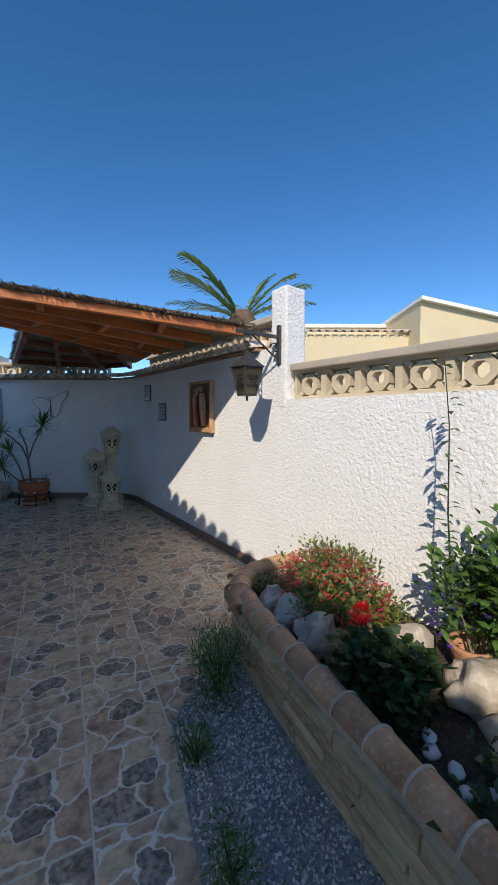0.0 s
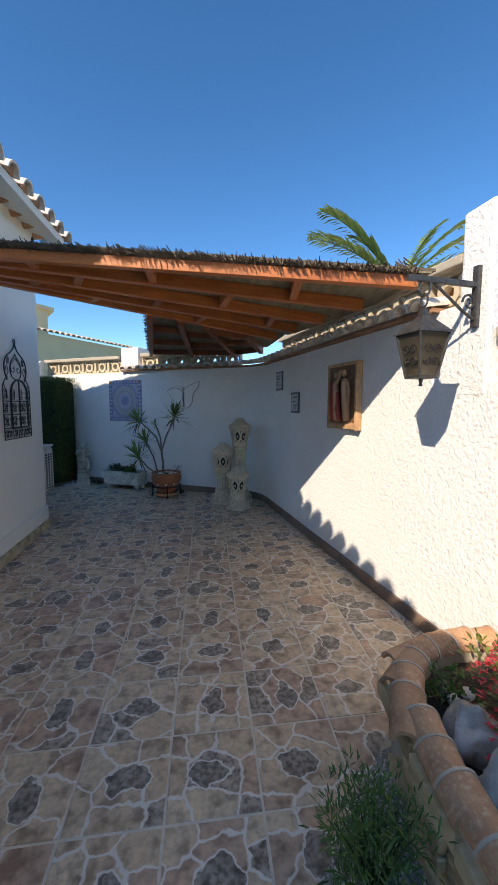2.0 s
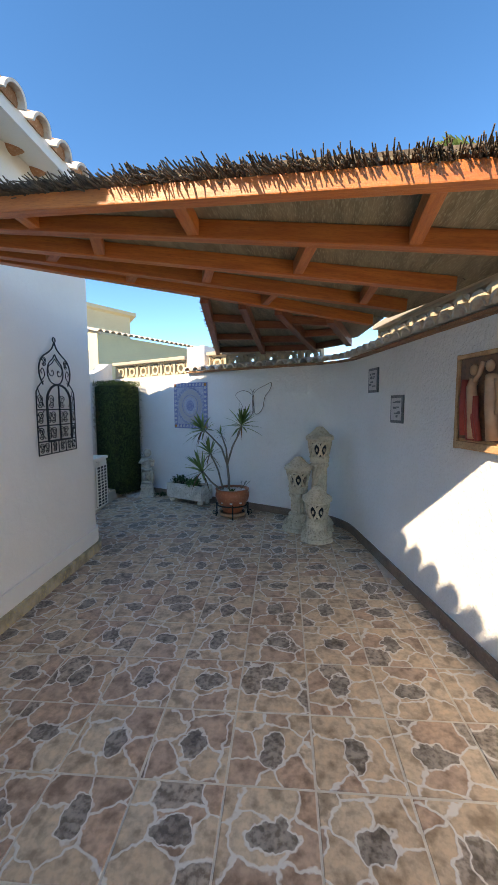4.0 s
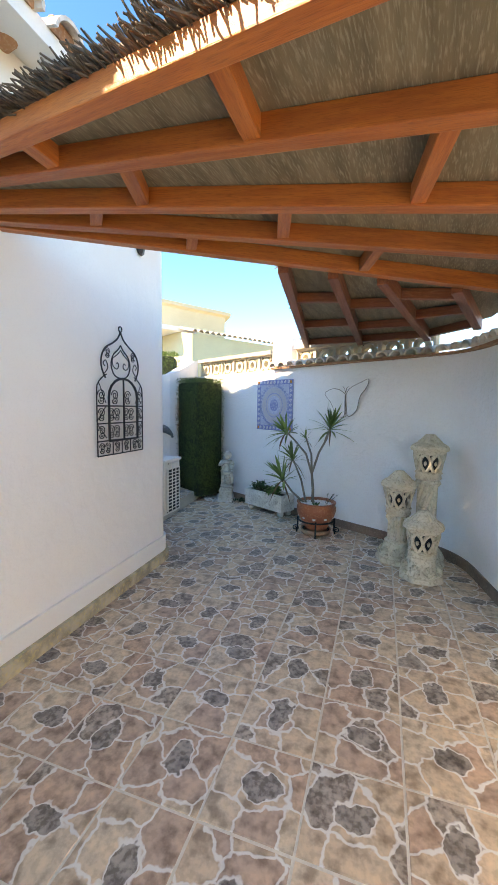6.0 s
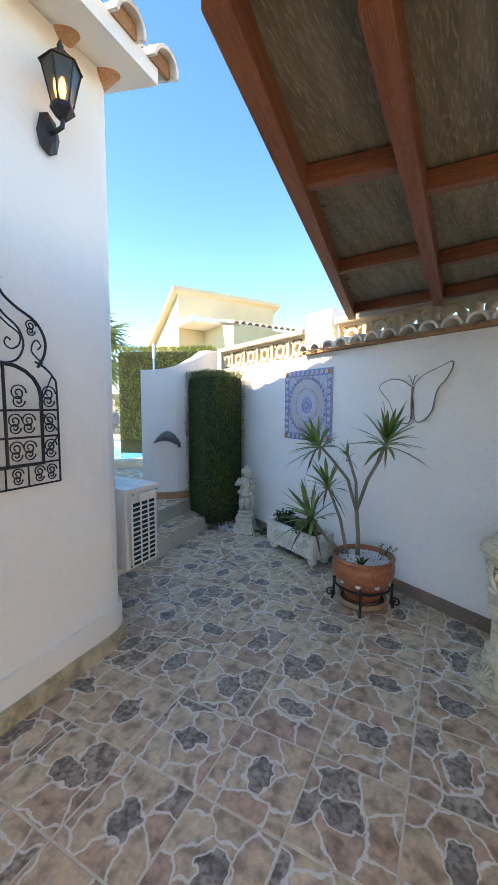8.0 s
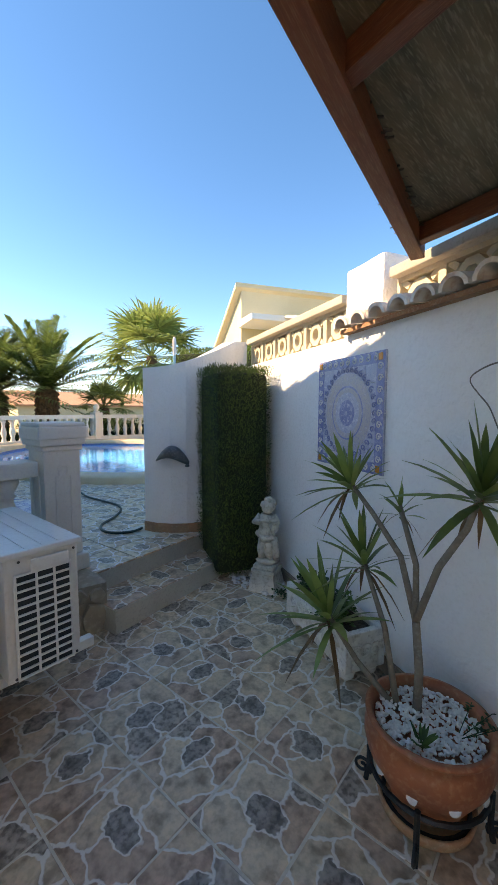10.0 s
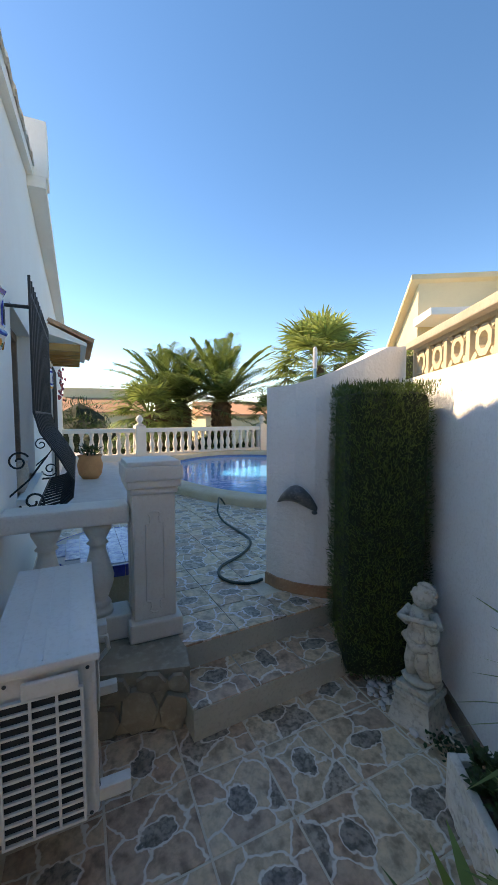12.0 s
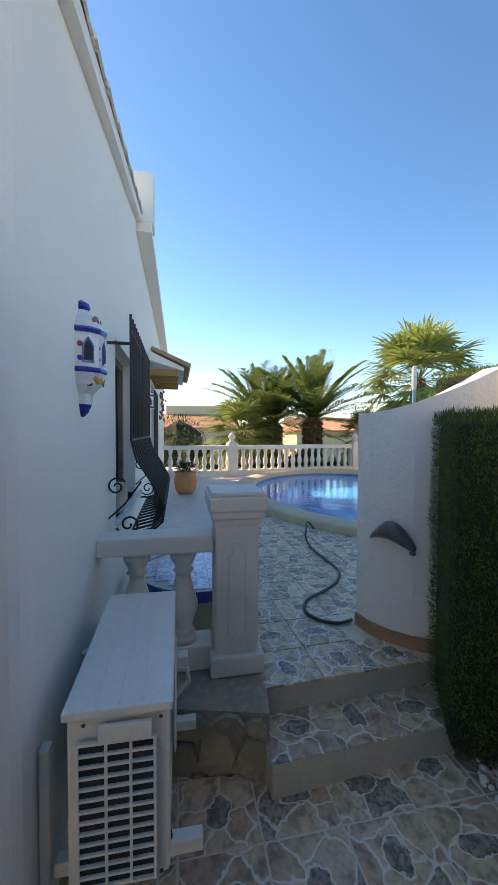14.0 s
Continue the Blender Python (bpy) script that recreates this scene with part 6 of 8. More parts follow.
def trough():
    c = Vector((-1.672, 6.865))
    ang = math.degrees(math.atan2(-0.3975, 1.0))
    z = floor_z(c.x, c.y)
    t = thing("stone_trough", pose(c.x, c.y, z, 0, 0, ang), "white cast stone trough with carved front on ball feet", "planter")
    L, D, H = 0.64, 0.235, 0.20
    bm = bmesh.new()
    for cc, s in (((0, -D / 2 + 0.018, 0.07 + H / 2), (L, 0.036, H)), ((0, D / 2 - 0.018, 0.07 + H / 2), (L, 0.036, H)), ((-L / 2 + 0.018, 0, 0.07 + H / 2), (0.036, D - 0.072, H)), ((L / 2 - 0.018, 0, 0.07 + H / 2), (0.036, D - 0.072, H)), ((0, 0, 0.085), (L - 0.07, D - 0.07, 0.03))):
        box(bm, cc, s, bevel=0.006)
    part("basin", bm, TROUGH, t)
    for sx in (-1, 1):
        for sy in (-1, 1):
            part("foot", blob(bmesh.new(), (sx * (L / 2 - 0.06), sy * (D / 2 - 0.05), 0.038), (0.045, 0.04, 0.038), 0.1, 2), TROUGH, t, smooth=True)
    bm = bmesh.new()
    for k in range(7):
        x = -0.22 + 0.073 * k
        tube(spiral(Vector((x, -D / 2 - 0.001, 0.17 + 0.012 * (-1) ** k)), Vector((1, 0, 0)), Vector((0, 0, (-1) ** k)), 0.044, 1.3, 0, 14), 0.009, 5, bm)
    for s in (-1, 1):
        for k in range(3):
            tube(spiral(Vector((s * (L / 2 + 0.001), -0.06 + 0.06 * k, 0.17)), Vector((0, 1, 0)), Vector((0, 0, 1)), 0.04, 1.2, 0, 12), 0.008, 5, bm)
    part("carving", bm, TROUGH, t, smooth=True)
    part("soil", boxed((0, 0, 0.22), (L - 0.076, D - 0.076, 0.05)), SOIL, t)
    m = t.matrix_basis
    for k, (px, n, s, mt) in enumerate(((-0.17, 260, (0.10, 0.085, 0.10), LEAF_DARK), (-0.03, 240, (0.10, 0.08, 0.08), LEAF_DARK), (0.12, 320, (0.11, 0.13, 0.10), LEAF))):
        q = m @ Vector((px, -0.01 if k < 2 else -0.05, 0.235))
        bush("trough_plant", q.x, q.y, q.z, s, n, (0.035, 0.65), mt, "leafy green plant growing in the trough", "plant", 40 + k, stems=6)


trough()


def lantern_column(x, y, h, seed, label, twisted=False):
    """Garden column: shell foot, shaft, pierced lantern cage and ribbed lid."""
    z = floor_z(x, y)
    c = thing("garden_column", pose(x, y, z, 0, 0, seed * 25) @ Matrix.Diagonal((0.84, 0.84, 1.02, 1)), label, "garden ornament", "stone garden columns")
    part("plinth", lathe([(0.20, 0.0), (0.205, 0.012), (0.20, 0.035), (0.185, 0.045)], 8), STONE, c)
    bm = lathe([(0.172, 0.04), (0.175, 0.05), (0.150, 0.085), (0.128, 0.135), (0.118, 0.165), (0.124, 0.172), (0.112, 0.182)], 40)
    for k in range(8):
        m = Matrix.Rotation(6.283 * k / 8, 4, "Z") @ Matrix.Translation((0.158, 0, 0.088)) @ Matrix.Rotation(radians(58), 4, "Y")
        for j in range(7):
            a = radians(-75 + 25 * j)
            tube([m @ Vector((0.04, 0, 0.0)), m @ Vector((0.04 - 0.045 * math.cos(a), 0.032 * math.sin(a), 0.012)), m @ Vector((0.04 - 0.085 * math.cos(a), 0.058 * math.sin(a), 0.002))], 0.006, 5, bm, r2=0.0095)
    part("foot", bm, STONE, c, smooth=True)
    zc = h - 0.37
    if zc > 0.25:
        prof = [(0.115, 0.16), (0.095, 0.185)] + [(0.088, 0.185 + (zc - 0.24) * i / 8) for i in range(9)] + [(0.10, zc - 0.04), (0.112, zc - 0.025), (0.098, zc)]
        bm = lathe(prof, 72, flute=0.10, flutes=12)
        if twisted:
            for v in bm.verts:
                v.co = Matrix.Rotation((v.co.z - 0.14) * 4.2, 3, "Z") @ v.co
        part("shaft", bm, STONE, c, smooth=True)
    else:
        zc = max(zc, 0.15)
        part("shaft", lathe([(0.115, 0.14), (0.108, zc)], 28), STONE, c, smooth=True)
    part("collar", lathe([(0.10, zc), (0.122, zc + 0.015), (0.112, zc + 0.05), (0.128, zc + 0.062), (0.115, zc + 0.072)], 54, flute=0.035, flutes=18), STONE, c, smooth=True)
    bm = bmesh.new()
    n = 8
    z0, z1, r0, r1 = zc + 0.065, zc + 0.225, 0.103, 0.143
    for k in range(n):
        for s in (-1, 1):
            pts = []
            for i in range(11):
                f = i / 10
                a = 6.283 * (k + 0.5 * s * math.sin(f * math.pi)) / n
                r = r0 + (r1 - r0) * f
                pts.append(Vector((r * math.cos(a), r * math.sin(a), z0 + (z1 - z0) * f)))
            tube(pts, 0.0150, 6, bm)
        for da, fz in ((0.5, 0.45), (0.0, 0.5)):
            a = 6.283 * (k + da) / n
            rm = r0 + (r1 - r0) * fz
            blob(bm, (rm * math.cos(a), rm * math.sin(a), z0 + (z1 - z0) * fz), (0.016, 0.016, 0.022), 0.2, 1, k)
        a = 6.283 * (k + 0.5) / n
        tube(spiral(Vector((r1 * 0.97 * math.cos(a), r1 * 0.97 * math.sin(a), z1 - 0.03)), Vector((-math.sin(a), math.cos(a), 0)), Vector((0, 0, 1)), 0.035, 1.2, 0, 12), 0.010, 5, bm)
    part("cage", bm, STONE, c, smooth=True)
    # near-black core paints the shade seen through the holes of the cage
    part("inner_core", lathe([(0.066, z0), (0.098, z1)], 20), DARK, c)
    part("rim", lathe([(0.135, z1 - 0.008), (0.152, z1), (0.155, z1 + 0.016), (0.176, z1 + 0.022), (0.18, z1 + 0.04), (0.165, z1 + 0.048)], 40), STONE, c, smooth=True)
    brim = lathe([(0.176, z1 + 0.044), (0.170, z1 + 0.058), (0.135, z1 + 0.078), (0.095, z1 + 0.094)], 132, flute=0.0, flutes=0)
    for v in brim.verts:
        a = math.atan2(v.co.y, v.co.x) * 22
        v.co.z -= 0.007 * max(0.0, math.cos(a)) ** 6
    part("brim", brim, STONE, c, smooth=True)
    lid = lathe([(0.112, z1 + 0.082), (0.110, z1 + 0.092), (0.080, z1 + 0.118), (0.052, z1 + 0.142), (0.042, z1 + 0.152), (0.008, z1 + 0.156)], 120, flute=0.045, flutes=15)
    part("lid", lid, STONE, c, smooth=True)
    return c


lantern_column(0.12, 5.72, 0.50, 1, "short cream stone lantern column with pierced cage")
lantern_column(-0.09, 5.99, 0.77, 2, "medium cream stone lantern column with fluted shaft")
lantern_column(0.13, 6.03, 1.08, 3, "tall cream stone lantern column with twisted shaft", True)


def cherub():
    x, y = -2.44, 7.13
    z = floor_z(x, y)
    ped = thing("statue_pedestal", pose(x, y, z, 0, 0, 22), "weathered cast stone pedestal on pebbles", "pedestal")
    bm = frustum(bmesh.new(), 0.155, 0.0, 0.115, 0.14)
    box(bm, (0, 0, 0.155), (0.19, 0.19, 0.03), bevel=0.008)
    box(bm, (0, 0, 0.185), (0.165, 0.165, 0.03), bevel=0.008)
    part("block", bm, STATUE, ped)
    bm = bmesh.new()
    blob(bm, (0, 0, 0.02), (0.075, 0.07, 0.025), 0.2, 2, 3)
    tube([(-0.03, -0.01, 0.02), (-0.035, -0.02, 0.10), (-0.025, 0, 0.18)], 0.026, 10, bm, r2=0.036)
    tube([(0.035, 0.0, 0.02), (0.02, -0.035, 0.10), (0.02, 0, 0.18)], 0.026, 10, bm, r2=0.036)
    tube([(0, 0, 0.17), (0.0, -0.012, 0.24), (-0.005, 0, 0.30), (0, 0, 0.345)], 0.058, 14, bm, r2=0.045)
    blob(bm, (0, -0.02, 0.23), (0.058, 0.05, 0.05), 0.1, 2, 1)
    tube([(-0.05, 0, 0.335), (-0.085, -0.03, 0.285), (-0.03, -0.075, 0.30)], 0.022, 9, bm, r2=0.016)
    tube([(0.05, 0, 0.335), (0.09, -0.03, 0.30), (0.075, -0.075, 0.315)], 0.022, 9, bm, r2=0.016)
    tube([(-0.06, -0.085, 0.315), (0.10, -0.075, 0.33)], 0.012, 7, bm)
    blob(bm, (0.075, -0.06, 0.285), (0.035, 0.02, 0.055), 0.1, 2, 4)
    tube([(0.06, -0.02, 0.20), (0.075, -0.02, 0.10), (0.06, 0.02, 0.02)], 0.022, 8, bm, r2=0.03)
    tube([(-0.06, -0.03, 0.22), (0.0, -0.06, 0.19), (0.06, -0.03, 0.20)], 0.022, 8, bm)
    blob(bm, (0.012, -0.012, 0.405), (0.047, 0.05, 0.052), 0.08, 3, 5)
    rng = random.Random(2)
    for _ in range(46):
        d = Vector((rng.gauss(0, 1), rng.gauss(0.35, 1), rng.gauss(0.5, 1))).normalized()
        if d.y < -0.45 and d.z < 0.5:
            continue
        blob(bm, Vector((0.012, -0.008, 0.412)) + d * 0.046, (0.014, 0.014, 0.014), 0.3, 1, rng.uniform(0, 9))
    me = part("statue", bm, STATUE, m=pose(x, y, z + 0.198, 0, 0, 22) @ Matrix.Scale(1.10, 4), smooth=True)
    tagged(me, "weathered cast stone child playing a violin", "statue")


cherub()
rng = random.Random(17)
bm = bmesh.new()
for _ in range(230):
    f = rng.random()
    x = -2.92 + 0.62 * rng.random()
    yb = back_wall(x).y
    y = rng.uniform(max(6.90, yb - 0.42), yb - 0.04)
    if x > -2.55 and y < yb - 0.27:
        continue
    s = rng.uniform(0.016, 0.032)
    blob(bm, (x, y, floor_z(x, y) + s * 0.4), (s, s * 0.8, s * 0.6), 0.3, 1, rng.uniform(0, 50))
pt = tagged(part("pebbles", bm, PEBBLE, smooth=True), "white and grey pebbles round the statue", "pebbles", kind="stuff")
bush("ground_ivy", -2.22, 7.10, floor_z(-2.2, 7.1), (0.12, 0.08, 0.05), 160, (0.02, 0.8), LEAF_DARK, "creeping plant among the pebbles", "plant", 50, stems=5)


def cypress_hedge():
    x, y = -2.93, 7.20
    z = floor_z(x, y)
    h = thing("cypress_hedge", pose(x, y, z, 0, 0, A2 - 180), "clipped dense green cypress hedge block", "hedge")
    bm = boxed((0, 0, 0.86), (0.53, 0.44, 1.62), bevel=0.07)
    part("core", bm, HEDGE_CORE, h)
    part("stem", tube([(0, 0, 0), (0, 0, 0.3)], 0.03), BARK, h)
    bm = bmesh.new()
    rng = random.Random(31)
    hx, hy = 0.295, 0.25
    for _ in range(30000):
        zz = rng.uniform(0.04, 1.70)
        side = rng.random()
        wob = 0.030 * noise.noise(Vector((zz * 5, side * 9, 1)))
        taper = 1.0 - 0.14 * max(0.0, 0.30 - zz) / 0.30 - 0.10 * max(0.0, zz - 1.58) / 0.12
        if side < 0.12:
            p = Vector((rng.uniform(-hx, hx), rng.uniform(-hy, hy), 1.70 + rng.uniform(-0.05, 0.02)))
            n = Vector((0, 0, 1))
        else:
            a = rng.uniform(0, 6.283)
            c, s = math.cos(a), math.sin(a)
            k = 1.0 / (abs(c) ** 5 + abs(s) ** 5) ** 0.2
            p = Vector((hx * k * c * taper, hy * k * s * taper, zz))
            n = Vector((c, s, 0))
            p += n * (wob + rng.uniform(-0.035, 0.012))
        d = n * 0.45 + Vector((rng.gauss(0, 0.5), rng.gauss(0, 0.5), 0.75 + rng.gauss(0, 0.4)))
        leaf(bm, p, d, n, rng.uniform(0.016, 0.034), 0.010, 0.0, 1)
    part("foliage", bm, HEDGE, h)
    bm = bmesh.new()
    for _ in range(260):
        p = Vector((-0.17 + rng.gauss(0, 0.04), -hy + rng.uniform(-0.01, 0.02), 1.15 + rng.gauss(0, 0.16)))
        leaf(bm, p, Vector((rng.gauss(0, 0.4), -0.5, 0.8)), Vector((0, -1, 0)), 0.04, 0.010, 0.0, 1)
    part("dry_patch", bm, DRY, h)


cypress_hedge()


# ---------------- air conditioner ----------------
def air_conditioner():
    q = Vector((-2.15, 5.66))
    ang = math.degrees(math.atan2(-0.122, -1.0))
    ac = thing("air_conditioner", pose(q.x, q.y, 0.44, 0, 0, ang), "white outdoor air conditioner unit on wall brackets", "air conditioner")
    L, D, H = 0.785, 0.30, 0.54
    body = bmesh.new()
    box(body, (L / 2 + 0.006, D / 2, H / 2), (L - 0.012, D - 0.01, H - 0.01), bevel=0.012)
    part("casing", body, AC_WHITE, ac)
    top = part("top_cover", boxed((L / 2, D / 2, H - 0.012), (L + 0.012, D + 0.012, 0.028), bevel=0.008), AC_WHITE, ac)
    for k in range(3):
        part("rib", boxed((L / 2, D * (0.28 + 0.22 * k), H + 0.0035), (L - 0.03, 0.004, 0.004)), AC_WHITE, top)
    # side grille facing the patio: a dark core behind a lattice
    part("coil", boxed((-0.0005, 0.155, 0.235), (0.008, 0.205, 0.41)), DARK, ac)
    gr = part("grille", boxed((-0.006, 0.047, 0.235), (0.012, 0.008, 0.43)), AC_WHITE, ac)
    for yv in (0.115, 0.184, 0.262):
        part("bar", boxed((-0.006, yv, 0.235), (0.012, 0.008, 0.43)), AC_WHITE, gr)
    for k in range(14):
        part("bar", boxed((-0.0065, 0.155, 0.025 + 0.0325 * k), (0.012, 0.213, 0.0075)), AC_WHITE, gr)
    part("handle", boxed((-0.008, 0.13, 0.475), (0.016, 0.15, 0.05), bevel=0.006), AC_WHITE, ac)
    for yy, zz in ((0.03, 0.50), (0.245, 0.50), (0.03, 0.03), (0.27, 0.03)):
        part("screw", lathe([(0.006, 0), (0.005, 0.003)], 8, m=Matrix.Translation((-0.002, yy, zz)) @ Matrix.Rotation(radians(-90), 4, "Y")), OLD_IRON, ac)
    # fan side looks along the wall
    part("fan_ring", lathe([(0.20, 0), (0.21, 0.006), (0.19, 0.01)], 32, m=Matrix.Translation((0.45, -0.002, 0.27)) @ Matrix.Rotation(radians(90), 4, "X")), AC_WHITE, ac)
    for k, x in enumerate((0.12, 0.64)):
        br = part("bracket", boxed((x, 0.13, -0.025), (0.045, 0.46, 0.045), bevel=0.004), AC_WHITE, ac)
        part("upright", boxed((x, 0.385, 0.15), (0.045, 0.03, 0.42), bevel=0.004), AC_WHITE, br)
        part("rubber_foot", lathe([(0.022, 0), (0.018, 0.02)], 10, m=Matrix.Translation((x, 0.02, -0.004))), DARK, br)
    bm = tube([(0.71, -0.012, 0.20), (0.71, -0.06, 0.19), (0.72, -0.07, 0.12), (0.74, 0.05, -0.02)], 0.012)
    box(bm, (0.735, -0.03, 0.225), (0.07, 0.07, 0.05), bevel=0.006)
    part("valve", bm, AC_WHITE, ac)
    m = ac.matrix_basis
    return ac


air_conditioner()

# ---------------- balustrade by the steps ----------------
BAL_PROFILE = [(0.062, 0.0), (0.062, 0.035), (0.045, 0.045), (0.055, 0.065), (0.045, 0.085), (0.040, 0.10), (0.066, 0.20), (0.070, 0.245), (0.055, 0.32), (0.036, 0.42), (0.034, 0.45), (0.048, 0.465), (0.036, 0.485), (0.052, 0.53), (0.062, 0.56), (0.062, 0.60)]


def pedestal():
    p = thing("balustrade_pedestal", pose(-3.225, 5.87, TERRACE + 0.008, 0, 0, HA) @ Matrix.Diagonal((0.9, 0.88, 1, 1)), "cream panelled pedestal post with moulded cap", "pedestal", kind="structure")
    part("base", boxed((0, 0, 0.055), (0.34, 0.34, 0.11), bevel=0.015), BALUSTER, p)
    sh = part("shaft", boxed((0, 0, 0.47), (0.27, 0.27, 0.72), bevel=0.012), BALUSTER, p)
    for rot in (0, 90, 180, 270):
        m = Matrix.Rotation(radians(rot), 4, "Z")
        outline = [(-0.055, 0.22), (-0.055, 0.66), (-0.03, 0.665), (-0.028, 0.70)] + [(0.045 * math.cos(math.pi - k * math.pi / 6), 0.70 + 0.03 * math.sin(k * math.pi / 6)) for k in range(1, 6)] + [(0.028, 0.70), (0.03, 0.665), (0.055, 0.66), (0.055, 0.22), (0.03, 0.215), (0.028, 0.18)] + [(0.045 * math.cos(-k * math.pi / 6), 0.18 - 0.03 * math.sin(k * math.pi / 6)) for k in range(1, 6)] + [(-0.028, 0.18), (-0.03, 0.215), (-0.055, 0.22)]
        part("panel_moulding", tube([m @ Vector((0.136, y, z)) for y, z in outline], 0.006, 6), BALUSTER, sh)
    bm = bmesh.new()
    for z, w, h in ((0.845, 0.30, 0.035), (0.885, 0.335, 0.045), (0.945, 0.36, 0.08), (0.998, 0.335, 0.028)):
        box(bm, (0, 0, z), (w, w, h), bevel=0.012)
    part("cap", bm, BALUSTER, p)


pedestal()
rail = thing("balustrade", pose(-3.235, 5.74, TERRACE + 0.008, 0, 0, HA - 90), "cream balustrade rail with two turned balusters", "balustrade", kind="structure")
RL = 0.62
part("top_rail", boxed((RL / 2, 0, 0.715), (RL, 0.20, 0.10), bevel=0.015), BALUSTER, rail)
part("bottom_rail", boxed((RL / 2, 0, 0.07), (RL, 0.18, 0.14), bevel=0.012), BALUSTER, rail)
squat = Matrix.Diagonal((1.22, 1.22, 0.875, 1))
b0 = part("baluster", lathe(BAL_PROFILE, 24), BALUSTER, rail, m=Matrix.Translation((0.165, 0, 0.14)) @ squat, smooth=True)
again(b0, Matrix.Translation((0.42, 0, 0.14)) @ squat, rail)

# round tiled seat behind it
bench = thing("tiled_seat", pose(-3.95, 5.62, TERRACE + 0.006, 0, 0, HA) @ Matrix.Diagonal((0.8, 0.8, 1, 1)), "low round masonry seat topped with blue patterned tiles", "bench", kind="structure")
part("seat_wall", lathe([(0.50, 0.0), (0.50, 0.23)], 40), POOL_STONE, bench, smooth=False)
part("seat", lathe([(0.555, 0.22), (0.555, 0.292)], 40), PALE_PAVE, bench)
proto = None
for k in range(36):
    a = radians(10 * k)
    m = Matrix.Rotation(a, 4, "Z") @ Matrix.Translation((0.562, 0, 0.258))
    proto = again(proto, m, bench) if proto else part("edge_tile", boxed((0, 0, 0), (0.016, 0.095, 0.076), bevel=0.003), BLUE_GLAZE, bench, "cobalt edge tile", m=m)
AZ = mat("blue patterned tile", (0.62, 0.68, 0.78), (0.20, 0.28, 0.52), (0.70, 0.74, 0.80), scale=22, fine=60, rough=0.2, random_tint=0.08)
proto = None
for i in range(-5, 6):
    for j in range(-5, 6):
        x, y = i * 0.115, j * 0.115
        if math.hypot(abs(x) + 0.055, abs(y) + 0.055) < 0.565:
            m = Matrix.Translation((x, y, 0.295))
            proto = again(proto, m, bench) if proto else part("tile", boxed((0, 0, 0), (0.112, 0.112, 0.01), bevel=0.001), AZ, bench, m=m)

# dolphin on the curved wall
q = Vector((-3.36, 6.88))
nrm = Vector((0.62, -0.78)).normalized()
dol = thing("dolphin_ornament", on_wall(q, nrm, 1.10, 0.03), "grey ceramic dolphin shaped wall ornament", "wall ornament")
bm = bmesh.new()
pts = [Vector((-0.15 + 0.30 * k / 14, -0.035 * math.sin(math.pi * k / 14), 0.085 * math.sin(math.pi * k / 14) - 0.01 - 0.02 * (k / 14) ** 2)) for k in range(15)]
rad = [1.3 * r for r in (0.006, 0.018, 0.027, 0.033, 0.038, 0.042, 0.044, 0.044, 0.043, 0.041, 0.038, 0.034, 0.029, 0.022, 0.012)]
rings = []
for p, r in zip(pts, rad):
    rings.append([bm.verts.new(p + Vector((0.3 * r * math.sin(t), r * 0.9 * math.cos(t), r * math.sin(t)))) for t in [k * 0.6283 for k in range(10)]])
for a, b in zip(rings, rings[1:]):
    for k in range(10):
        bm.faces.new((a[k], a[(k + 1) % 10], b[(k + 1) % 10], b[k]))
part("body", bm, DOLPHIN, dol, smooth=True)
bm = bmesh.new()
blob(bm, (0.14, -0.012, -0.05), (0.022, 0.010, 0.014), 0.1, 2)
part("tail", bm, DOLPHIN, dol)

# hose on the terrace
hz = TERRACE + 0.018
hp = [(-3.64, 6.71), (-3.60, 6.60), (-3.66, 6.47), (-3.80, 6.41), (-3.98, 6.47), (-4.15, 6.66), (-4.35, 6.82), (-4.60, 6.90), (-4.95, 6.85), (-5.30, 6.80)]
pts = [Vector((x, y, hz)) for x, y in hp] + [Vector((-5.52, 6.78, 0.50)), Vector((-5.60, 6.80, 0.575)), Vector((-6.0, 6.90, 0.58)), Vector((-6.15, 7.0, 0.48)), Vector((-6.3, 7.1, 0.30))]
sm = []
for i in range(len(pts) - 1):
    p0, p1, p2, p3 = pts[max(0, i - 1)], pts[i], pts[i + 1], pts[min(len(pts) - 1, i + 2)]
    for k in range(5):
        t = k / 5
        sm.append(0.5 * ((2 * p1) + (p2 - p0) * t + (2 * p0 - 5 * p1 + 4 * p2 - p3) * t * t + (3 * p1 - p0 - 3 * p2 + p3) * t ** 3))
tagged(part("hose", tube(sm + [pts[-1]], 0.012, 8), HOSE, smooth=True), "dark green garden hose winding into the pool", "hose")

# shower pole
pole = thing("shower_pole", pose(-4.14, 7.39, TERRACE), "slim white and blue outdoor shower pole", "shower")
part("pole", tube([(0, 0, 0), (0, 0, 1.72)], 0.014, 10), mat("blue paint", (0.16, 0.42, 0.55), (0.13, 0.36, 0.48), rough=0.4), pole)
part("head", lathe([(0.018, 1.70), (0.022, 1.76), (0.020, 1.88), (0.008, 1.90)], 10), WHITE_GLAZE, pole)


